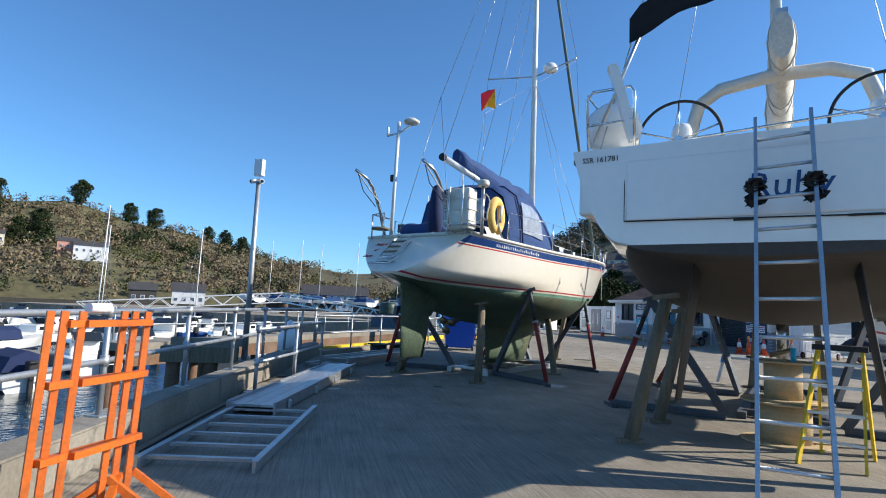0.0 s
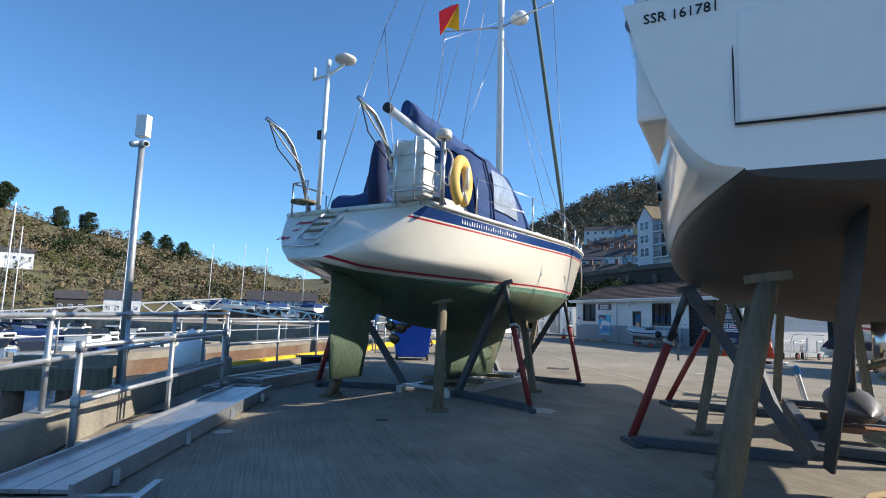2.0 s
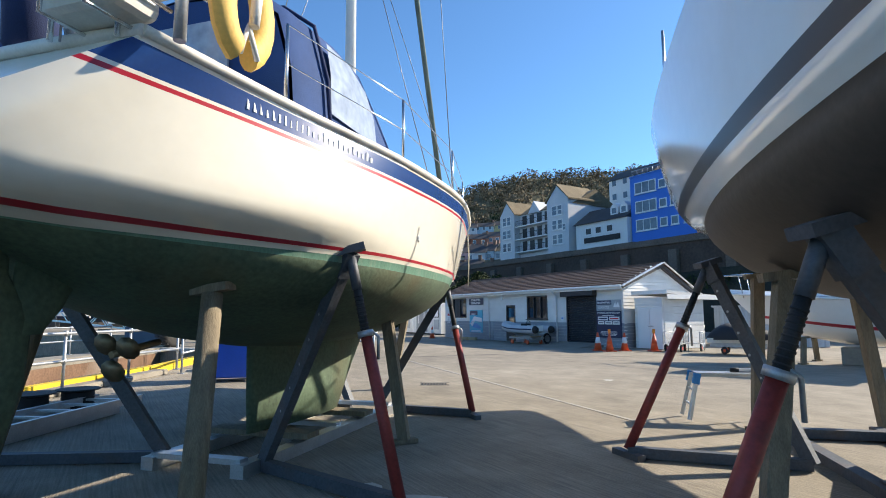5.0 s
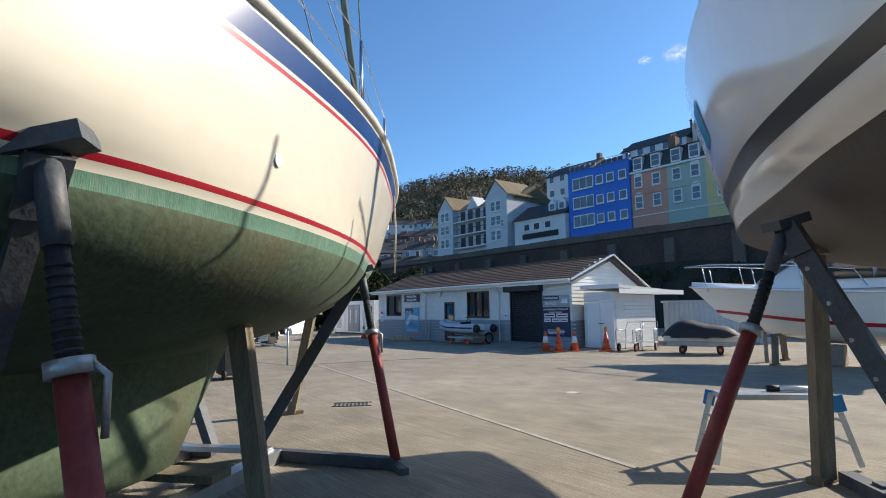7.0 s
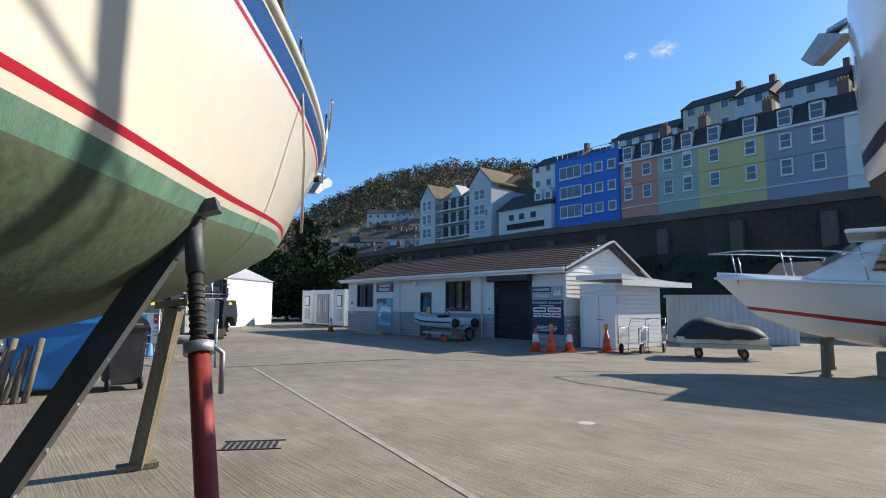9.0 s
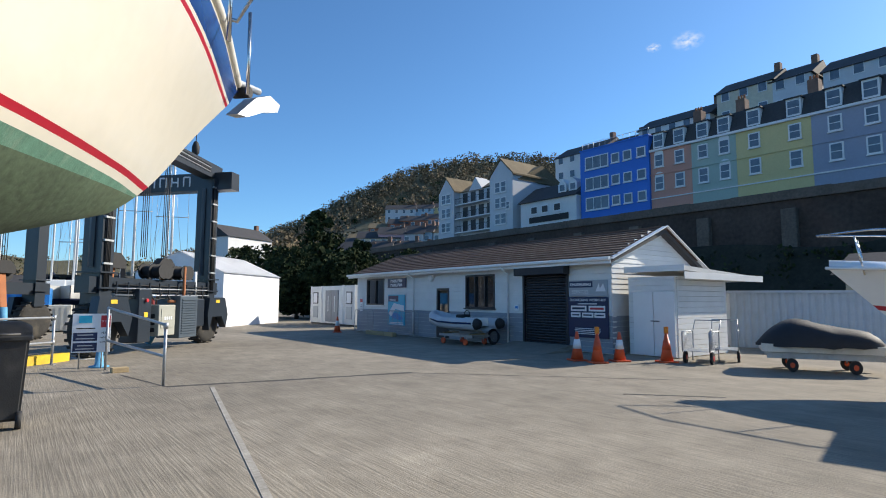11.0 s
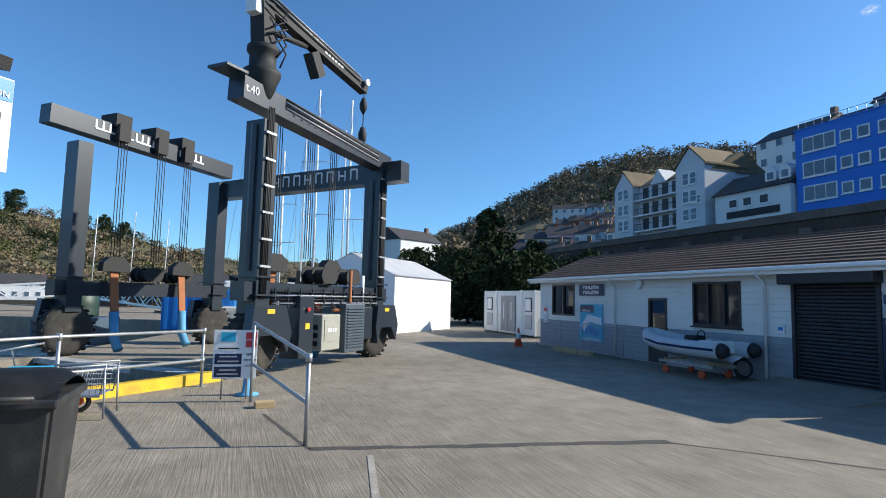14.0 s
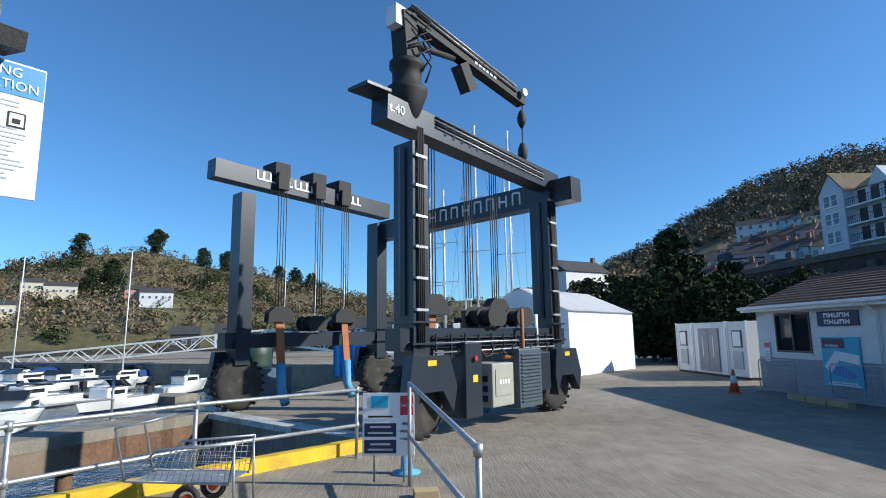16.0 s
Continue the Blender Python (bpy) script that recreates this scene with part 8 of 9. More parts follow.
part("roof", prism(B(), [(-0.1, 2.6), (0.4, 3.05), (1.35, 3.2), (2.3, 3.05), (2.8, 2.6)], "x", -8, 16), SLATE, rc)
for k in range(14):
    part("window", box(B(), (-7.4 + 1.65 * k, -0.02, 1.6), (-6.3 + 1.65 * k, 0.02, 2.3), 0.01), mat("cream blind window", (0.45, 0.4, 0.3), 0.3), rc)
part("bogie", box(B(), (-7, 0.3, 0.05), (15, 2.4, 0.79)), BLACK, rc)
sd_ = thing("boarded_shed", "grey boarded station building behind the workshop", "building", sh(16, 14, 0))
part("wall", box(B(), (0, 0, 0), (14, 4, 2.6)), mat("cream station paint", (0.42, 0.38, 0.28), 0.7, var=0.12), sd_)
part("roof", prism(B(), [(-0.4, 2.6), (2, 3.6), (4.4, 2.6)], "x", -0.4, 14.4), SLATE, sd_)
for k in range(5):
    part("window", box(B(), (1 + 2.6 * k, -0.03, 1.0), (2.2 + 2.6 * k, 0.01, 2.1)), PANE, sd_)


def tree(x, y, z, h, r, kind, label):
    t = thing("conifer_tree" if kind == "conifer" else "broadleaf_tree", label, "tree", pose(x, y, z), group="trees")
    part("trunk", rod(B(), (0, 0, -0.3), (0, 0, h * 0.8), 0.03 * h, 0.006 * h, 8), BARK, t)
    rr = random.Random(int(x * 7 + y))
    cs, rs = [], []
    for k in range(70):
        f = rr.random() ** 1.25
        zz = h * (0.12 + 0.88 * f)
        lim = r * ((1 - f) ** 0.62 + 0.07) if kind == "conifer" else r * (1 - (2 * f - 0.9) ** 2 * 0.6)
        a = rr.random() * math.tau
        rad = lim * rr.random() ** 0.5
        cs.append((rad * math.cos(a), rad * math.sin(a), zz))
        rs.append(max(0.3, lim * 0.5, h * 0.05))
    for k in range(0, 70, 9):
        part("limb", rod(B(), (0, 0, cs[k][2] * 0.8), cs[k], 0.008 * h, 0.003 * h, 5), BARK, t)
    part("crown", fuzz("crown", cs, rs, 90 if kind == "conifer" else 80, 0.026 * h, LEAFDK if kind != "bare" else LEAFBARE, 0.8, int(abs(x) * 3) + 1), None, t)


for x, y, h, r, kd in ((0.3, 66, 9.8, 3.4, "conifer"), (-3.6, 68, 7.0, 2.6, "oak"), (-6.3, 70, 6.8, 2.6, "oak"), (4.0, 69, 7.6, 3.2, "conifer"), (7.2, 66, 6.4, 3.0, "oak"), (3.2, 63, 6.2, 2.4, "oak"), (-1.2, 64, 6.2, 2.4, "oak"), (9.5, 70, 6.6, 3.2, "oak"), (13, 71, 6.2, 3.4, "oak")):
    tree(x + 4.0, y, 0, h * 0.88, r * 0.9, kd, "dark evergreen tree behind the tent")

# ---- terrace on the wall: facades at 45 m behind the shed front ----
FY = 45.0
WINW = mat("white sash frame", (0.74, 0.74, 0.74), 0.5, var=0.04, bump=0)
SKYPANE = mat("window glass", (0.10, 0.13, 0.17), 0.06, var=0.3, scale=0.6, fine=2, bump=0.05)


def facade_window(parent, x, z, w, h, y=FY, rows=2, arched=False, surround=True):
    wd = part("window", box(B(), (x - w / 2 - 0.09, y - 0.07, z - 0.09), (x + w / 2 + 0.09, y + 0.02, z + h + 0.09)) if surround else box(B(), (x - w / 2, y - 0.03, z), (x + w / 2, y + 0.02, z + h)), WINW, parent)
    part("sill", box(B(), (x - w / 2 - 0.15, y - 0.16, z - 0.19), (x + w / 2 + 0.15, y + 0.02, z - 0.091)), WINW, wd)
    for k in range(rows):
        part("pane", box(B(), (x - w / 2 + 0.05, y - 0.09, z + h * k / rows + 0.04), (x + w / 2 - 0.05, y - 0.071, z + h * (k + 1) / rows - 0.04)), SKYPANE, wd)
    if arched:
        part("arch_head", prism(B(), [(x + (w / 2 + 0.09) * math.cos(a), z + h + 0.09 + (w / 2 + 0.09) * math.sin(a) * 0.9) for a in [k * math.pi / 8 for k in range(9)]], "y", y - 0.07, y + 0.02), WINW, wd)


def terrace_house(s0, s1, material, wins, label, arch=()):
    t = thing("terrace_house", label, "house", SHED, group="terrace houses")
    part("wall", box(B(), (s0, FY, 7.5), (s1 - 0.01, FY + 9, 19.0)), material, t)
    part("cornice", box(B(), (s0, FY - 0.25, 18.8), (s1 - 0.01, FY - 0.002, 19.05)), WINW, t)
    part("string_course", box(B(), (s0, FY - 0.1, 16.0), (s1 - 0.01, FY - 0.002, 16.14)), material, t)
    part("plinth_course", box(B(), (s0, FY - 0.1, 13.2), (s1 - 0.01, FY - 0.002, 13.32)), WINW, t)
    part("mansard", prism(B(), [(FY - 0.1, 19.06), (FY + 0.9, 21.3), (FY + 5, 21.9), (FY + 9, 19.06)], "x", s0, s1 - 0.01), SLATE, t)
    for x in wins:
        facade_window(t, x, 17.0, 0.95, 1.35, arched=x in arch)
        facade_window(t, x, 14.3, 0.95, 1.45, arched=x in arch)
        d_ = part("dormer", box(B(), (x - 0.65, FY - 0.05, 19.1), (x + 0.65, FY + 1.6, 20.9)), WINW, t)
        part("dormer_roof", box(B(), (x - 0.8, FY - 0.2, 20.9), (x + 0.8, FY + 1.7, 21.02)), SLATE, d_)
        for r_ in (0, 1):
            part("pane", box(B(), (x - 0.5, FY - 0.075, 19.35 + 0.7 * r_), (x + 0.5, FY - 0.051, 19.98 + 0.7 * r_)), SKYPANE, d_)
    part("chimney", box(B(), (s1 - 1.0, FY + 2.5, 21), (s1 - 0.05, FY + 3.6, 23.2), 0.03), mat("sooty brick", (0.2, 0.12, 0.09), 0.9, var=0.3, scale=1.5, fine=10), t)
    for k in range(3):
        part("chimney_pot", rod(B(), (s1 - 0.85 + 0.3 * k, FY + 3, 23.2), (s1 - 0.85 + 0.3 * k, FY + 3, 23.7), 0.12, 0.1, 8), STRAP, t)


terrace_house(-12.0, -7.0, SALMON, (-10.9, -8.4), "salmon rendered terrace house with dormer windows", (-10.9,))
terrace_house(-7.0, -2.2, SAGE, (-5.7, -3.4), "sage green terrace house with dormer windows", (-3.4,))
terrace_house(-2.2, 4.7, BUTTER, (-0.4, 3.3), "butter yellow terrace house with dormer windows")
terrace_house(4.7, 11.5, LAVENDER, (6.6, 9.4), "blue-grey terrace house with dormer windows")
terrace_house(11.5, 18.5, WHITER, (13.4, 16.4), "pale terrace house with dormer windows")
bb = thing("blue_house", "bright blue flat-roofed apartment house with white windows", "house", SHED)
part("wall", box(B(), (-22.0, FY - 0.3, 7.5), (-12.02, FY + 9, 20.9)), BLUEPAINT, bb)
part("roof_rim", box(B(), (-22.1, FY - 0.4, 20.9), (-11.95, FY + 9.1, 21.05)), BLUEPAINT, bb)
for z in (13.0, 15.6, 18.3):
    facade_window(bb, -19.4, z + 0.1, 3.4, 1.5, FY - 0.3, 1)
    for x in (-19.95, -18.8):
        part("mullion", box(B(), (x, FY - 0.42, z + 0.1), (x + 0.08, FY - 0.38, z + 1.6)), WINW, bb)
    for x in (-16.6, -14.9, -13.0):
        facade_window(bb, x, z + 0.3, 1.0, 1.05, FY - 0.3, 1)
for k in range(12):
    part("roof_rail_post", rod(B(), (-21.8 + 0.88 * k, FY, 21.05), (-21.8 + 0.88 * k, FY, 21.9), 0.03, seg=5), GALV, bb)
part("roof_rail", rod(B(), (-21.8, FY, 21.9), (-12.1, FY, 21.9), 0.03, seg=5), GALV, bb)
lh = thing("white_inn", "low white inn with dark roof and sign board", "house", SHED)
part("wall", box(B(), (-32.3, FY - 1, 7.5), (-22.2, FY + 6, 15.4)), WHITER, lh)
part("roof", prism(B(), [(FY - 1.4, 15.3), (FY + 2.5, 18.0), (FY + 6.4, 15.3)], "x", -32.6, -22.1), SLATE, lh)
for x in (-29.6, -27.6, -25.4):
    facade_window(lh, x, 13.6, 1.1, 0.95, FY - 1, 1)
    part("shutter_pane", box(B(), (x - 0.5, FY - 1.1, 13.65), (x + 0.5, FY - 1.095, 14.5)), DARKFRAME, lh)
part("fascia_sign", box(B(), (-30.5, FY - 1.15, 12.3), (-23.5, FY - 1.02, 13.1)), BLACK, lh)
for x in (-25.2, -23.4):
    d_ = part("dormer", prism(B(), [(x - 0.7, 16.1), (x + 0.7, 16.1), (x + 0.7, 17.2), (x, 17.9), (x - 0.7, 17.2)], "y", FY - 0.2, FY + 2), WHITER, lh)
    part("pane", box(B(), (x - 0.4, FY - 0.23, 16.3), (x + 0.4, FY - 0.205, 17.1)), SKYPANE, d_)
ap = thing("gabled_apartments", "pale grey gabled apartment block with balconies", "apartment house", SHED)
PALER = mat("pale grey render", (0.56, 0.58, 0.61), 0.85, var=0.06, scale=0.4, fine=5, bump=0.1)
part("wall", box(B(), (-51.6, FY, 7.5), (-33.8, FY + 10, 19.4)), PALER, ap)
for s0, s1, zt in ((-51.6, -47.4, 22.0), (-38.6, -33.6, 22.6)):
    part("gable_bay", prism(B(), [(s0, 7.5), (s1, 7.5), (s1, zt - 2.5), ((s0 + s1) / 2, zt), (s0, zt - 2.5)], "y", FY - 1.3, FY + 4), PALER, ap)
    part("gable_roof", prism(prism(B(), [(s0 - 0.3, zt - 2.65), ((s0 + s1) / 2, zt + 0.05), ((s0 + s1) / 2, zt + 0.3), (s0 - 0.3, zt - 2.4)], "y", FY - 1.5, FY + 6), [(s1 + 0.3, zt - 2.65), (s1 + 0.3, zt - 2.4), ((s0 + s1) / 2, zt + 0.3), ((s0 + s1) / 2, zt + 0.05)], "y", FY - 1.5, FY + 6), OCHREROOF, ap)
    for z in (12.9, 15.3, 17.7):
        facade_window(ap, (s0 + s1) / 2 - 0.7, z, 1.0, 1.5, FY - 1.3)
        facade_window(ap, (s0 + s1) / 2 + 0.6, z, 1.0, 1.5, FY - 1.3)
part("roof", prism(B(), [(FY - 0.4, 19.35), (FY + 5, 22.2), (FY + 10.4, 19.35)], "x", -52, -33.5), OCHREROOF, ap)
part("mid_dormer", prism(B(), [(-44.5, 19.2), (-41.3, 19.2), (-42.9, 21.3)], "y", FY - 0.5, FY + 4), PALER, ap)
for z in (12.6, 14.9, 17.2):
    bl = part("balcony", box(B(), (-47.3, FY - 1.2, z - 0.18), (-38.7, FY - 0.002, z)), WINW, ap)
    part("balcony_rail", rod(B(), (-47.3, FY - 1.15, z + 0.95), (-38.7, FY - 1.15, z + 0.95), 0.04, seg=5), BLACK, bl)
    for k in range(26):
        part("baluster", rod(B(), (-47.2 + 0.335 * k, FY - 1.15, z), (-47.2 + 0.335 * k, FY - 1.15, z + 0.95), 0.02, seg=4), BLACK, bl)
    for x in (-46, -44, -42, -40):
        part("balcony_door", box(B(), (x - 0.6, FY - 0.05, z + 0.01), (x + 0.6, FY + 0.02, z + 1.9)), DARKFRAME, ap)
for x in (-33.9,):
    for z in (15.0,):
        facade_window(ap, -34.6, z, 0.6, 1.0, FY - 1.3)

# hillside houses
HC = [WHITER, PALER, SALMON, BUTTER, mat("pink render", (0.55, 0.36, 0.38), 0.85), mat("pale blue render", (0.35, 0.48, 0.58), 0.85), mat("cream render", (0.6, 0.54, 0.42), 0.85), mat("brick red", (0.3, 0.12, 0.08), 0.9)]


def hill_house(x, y, z, rz, w, d, h, wall_m, roof_m, label, group, front):
    t = thing("hillside_house", label, "house", pose(x, y, z, 0, 0, rz), group=group)
    part("wall", box(B(), (-w / 2, -d / 2, -4), (w / 2, d / 2, h)), wall_m, t)
    part("roof", prism(B(), [(-d / 2 - 0.3, h - 0.05), (0, h + d * 0.33), (d / 2 + 0.3, h - 0.05)], "x", -w / 2 - 0.3, w / 2 + 0.3), roof_m, t)
    n = max(2, int(w / 2.2))
    for r_ in range(2 if h > 4 else 1):
        for k in range(n):
            xx = -w / 2 + w * (k + 0.5) / n
            wd = part("window", box(B(), (xx - 0.55, -d / 2 - 0.06, 0.8 + 2.6 * r_), (xx + 0.55, -d / 2 + 0.02, 2.1 + 2.6 * r_)), WINW, t)
            part("pane", box(B(), (xx - 0.45, -d / 2 - 0.09, 0.9 + 2.6 * r_), (xx + 0.45, -d / 2 - 0.061, 2.0 + 2.6 * r_)), SKYPANE, wd)
    part("chimney", box(B(), (w / 2 - 0.9, -0.4, h), (w / 2 - 0.2, 0.4, h + d * 0.33 + 0.9)), MATS["sooty brick"], t)


hr_ = random.Random(11)
for row_, q in enumerate((0.02, 0.12, 0.22, 0.33, 0.45)):
    n = (11, 12, 11, 9, 6)[row_]
    for k in range(n):
        az = (1.5 + 2.0 * row_ * 0.8) + (17.5 - row_ * 1.2) * (k + 0.3 * hr_.random()) / n
        x, y, z = right_point(az, q)
        hill_house(x, y, z - 0.5, -az - 14 + 16 * (hr_.random() - 0.5), 6 + 5 * hr_.random(), 6.0, 4.2 + 1.6 * hr_.random(), HC[hr_.randrange(8)], (SLATE, SLATE, OCHREROOF)[hr_.randrange(3)], "small rendered house with slate roof on the hillside", "hillside houses", -1)
# upper houses showing over the terrace
for s_, o_, z_, w_, m_ in ((-18, 64, 22.5, 11, WHITER), (-35, 64, 21.5, 10, WHITER), (-8, 64, 24.6, 7, MATS["cream render"]), (-2.5, 64, 24.2, 4.5, PALER), (4.5, 64, 23.6, 7, PALER), (12, 64, 23.6, 6, WHITER), (-27, 64, 21, 5, PALER)):
    p = SHED @ Vector((s_, o_, z_))
    hill_house(p.x, p.y, p.z, -64.8, w_, 7, 4.6, m_, SLATE, "upper terrace house with dark roof behind the terrace", "upper houses", -1)
bm = B()
grid(bm, [[(x, y, 8 + (y - 54) * (1.15 if y < 67 else 0.4) + 0.8 * noise.noise((x * 0.1, y * 0.1, 0))) for y in (54.5, 58, 62, 66, 72)] for x in [-70 + 6 * k for k in range(19)]])
single("upper_bank", bm, GRASS, "steep bank behind the terrace", "hill", SHED, kind="structure")
# white hotel far by the river
p = polar(-8.2, 120)
hill_house(p[0] + 4, p[1] + 23, 6.0, 52, 12, 8, 8.0, WHITER, SLATE, "white riverside hotel behind the trees", "hillside houses", -1)

# ---- woods ----


def woods(name, pts, rad, per, leaf, material, seed, label):
    ob = new(name, fuzz(name, pts, rad, per, leaf, material, 0.85, seed))
    tagged(ob, label, "trees", kind="stuff")


wr = random.Random(5)
P_, R_ = [], []
for k in range(1500):
    az, q = -14 + 74 * wr.random(), 0.18 + 0.85 * wr.random() ** 0.55
    if -1 < az < 21 and q < 0.55 and wr.random() < 0.95:
        continue
    x, y, z = right_point(az, min(q, 1.0))
    r = 2.0 + 2.4 * wr.random()
    P_.append((x, y, z + r * 0.7))
    R_.append(r)
woods("bare_woods", P_, R_, 70, 0.55, LEAFBARE, 2, "brown leafless winter woods on the town hill")
P_, R_ = [], []
for k in range(160):
    az, q = -10 + 60 * wr.random(), wr.random()
    if -1 < az < 21 and q < 0.55 and wr.random() < 0.75:
        continue
    x, y, z = right_point(az, q)
    r = 1.6 + 2.2 * wr.random()
    P_.append((x, y, z + r * 0.7))
    R_.append(r)
woods("green_scrub", P_, R_, 80, 0.5, LEAFDK, 3, "dark evergreen scrub on the town hill")
P_, R_, P2_, R2_, P3_, R3_ = [], [], [], [], [], []
for k in range(2600):
    az, q = -92 + 96 * wr.random(), wr.random() ** 0.8
    if az > -26 and q > 0.35 and wr.random() < 0.85:
        continue
    x, y, z = left_point(az, q)
    r = 2.0 + 2.6 * wr.random()
    u = noise.noise((az * 0.25, q * 4, 9)) + 0.5 * (wr.random() - 0.5)
    if u > 0.3:
        P2_.append((x, y, z + r * 0.6))
        R2_.append(r * 1.15)
    elif u < -0.28:
        P3_.append((x, y, z + r * 0.5))
        R3_.append(r * 0.8)
    else:
        P_.append((x, y, z + r * 0.6))
        R_.append(r)
woods("bare_woods", P_, R_, 60, 0.6, LEAFBARE, 4, "brown leafless woods on the hill across the river")
woods("evergreen_woods", P2_, R2_, 80, 0.6, LEAFDK, 5, "dark evergreen trees on the hill across the river")
woods("hedge_woods", P3_, R3_, 60, 0.5, LEAFMIX, 6, "green hedges and gorse on the hill across the river")
for az, q, h in ((-53, 0.98, 15), (-47.2, 0.98, 16), (-43.3, 0.98, 13), (-41.2, 0.97, 14), (-36.5, 0.96, 11), (-35.0, 0.96, 12), (-33.4, 0.9, 12), (-50, 0.5, 15), (-51.5, 0.45, 13)):
    x, y, z = left_point(az, q)
    tree(x, y, z - 1, h, h * 0.33, "oak", "tall dark pine on the crest of the hill")
for az, q, w_ in ((-53.5, 0.42, 12), (-55.5, 0.5, 9), (-46.3, 0.32, 13), (-48, 0.34, 8), (-57, 0.2, 9)):
    x, y, z = left_point(az, q)
    hill_house(x, y, z + 2.0, -az, w_, 6, 3.6, (HC[6], WHITER, SALMON)[int(w_) % 3], SLATE, "villa among the trees across the river", "riverside villas", -1)

# ---- across the water: sheds, gangway, pontoons, boats ----
def waterside(az, dist, w, d, h, wall_m, roof_m, label):
    x, y = polar(az, dist)
    hill_house(x + 3, y + 10, -0.6, -az, w, d, h, wall_m, roof_m, label, "waterfront sheds", -1)


DKWOOD = mat("tarred boarding", (0.055, 0.05, 0.045), 0.9, var=0.3, scale=1, fine=6)
waterside(-57.5, 150, 13, 8, 4.0, DKWOOD, SLATE, "long dark boarded boathouse across the water")
waterside(-64, 150, 13, 9, 5.0, PALER, SLATE, "pale boathouse with glazed front across the water")
waterside(-42.5, 180, 7, 7, 3.6, DKWOOD, SLATE, "small dark boathouse by the pontoon")
waterside(-38.6, 180, 9, 8, 3.8, WHITER, SLATE, "white waterside clubhouse with slate roof")
waterside(-24.5, 190, 22, 10, 5.0, PALER, SLATE, "long slate-roofed shed behind the yachts")
bm = B()
for k in range(30):
    az = -100 + 2.9 * k
    beam(bm, (polar(az, 168)[0] + 3, polar(az, 168)[1] + 10, -1.3), (polar(az + 2.9, 168)[0] + 3, polar(az + 2.9, 168)[1] + 10, -1.3), 4, 1.6)
single("far_quay", bm, DAMP, "dark stone quay across the water", "quay", kind="structure")
bm = B()
box(bm, (-70, 62, -3), (-14, 95, -0.2))
single("boat_park", bm, CONC, "concrete hardstanding beyond the dock", "ground", kind="structure")

gw_ = thing("access_gangway", "white lattice gangway bridge down to the pontoons", "gangway")
ga_, gb_ = Vector((-58, 62, -1.0)), Vector((-36, 74, 1.4))
gc_ = Vector((-22, 78, -0.6))
for a, c, m_ in ((ga_, gb_, TRIMW), (gb_, gc_, mat("pale blue bridge paint", (0.25, 0.48, 0.62), 0.5))):
    v = c - a
    s = Vector((-v.y, v.x, 0)).normalized() * 0.7
    n = 16
    for o in (-s, s):
        sec = part("truss", beam(B(), a + o, c + o, 0.14, 0.14), m_, gw_)
        part("top_chord", beam(B(), a + o + UP * 1.3, c + o + UP * 1.3, 0.14, 0.14), m_, sec)
        for k in range(n):
            p, q = a + v * (k / n) + o, a + v * ((k + 1) / n) + o
            part("lattice", beam(B(), p if k % 2 else p + UP * 1.3, q + UP * 1.3 if k % 2 else q, 0.08, 0.08), m_, sec)
    part("walkway", beam(B(), a, c, 1.3, 0.06), KERB, gw_)
for x, y in ((-36, 74), (-35, 73), (-22, 78)):
    part("pile", rod(B(), (x, y, -4), (x, y, 1.2), 0.35, seg=10), RUST, gw_)
for k, (x0, y0, x1, y1) in enumerate(((-75, 60, -30, 68), (-70, 46, -24, 52), (-64, 33, -24, 37), (-60, 22, -20, 25))):
    bm = B()
    beam(bm, (x0, y0, -1.75), (x1, y1, -1.75), 2.0, 0.5)
    single("pontoon", bm, KERB, "grey floating pontoon in the harbour", "pontoon", group="pontoons")


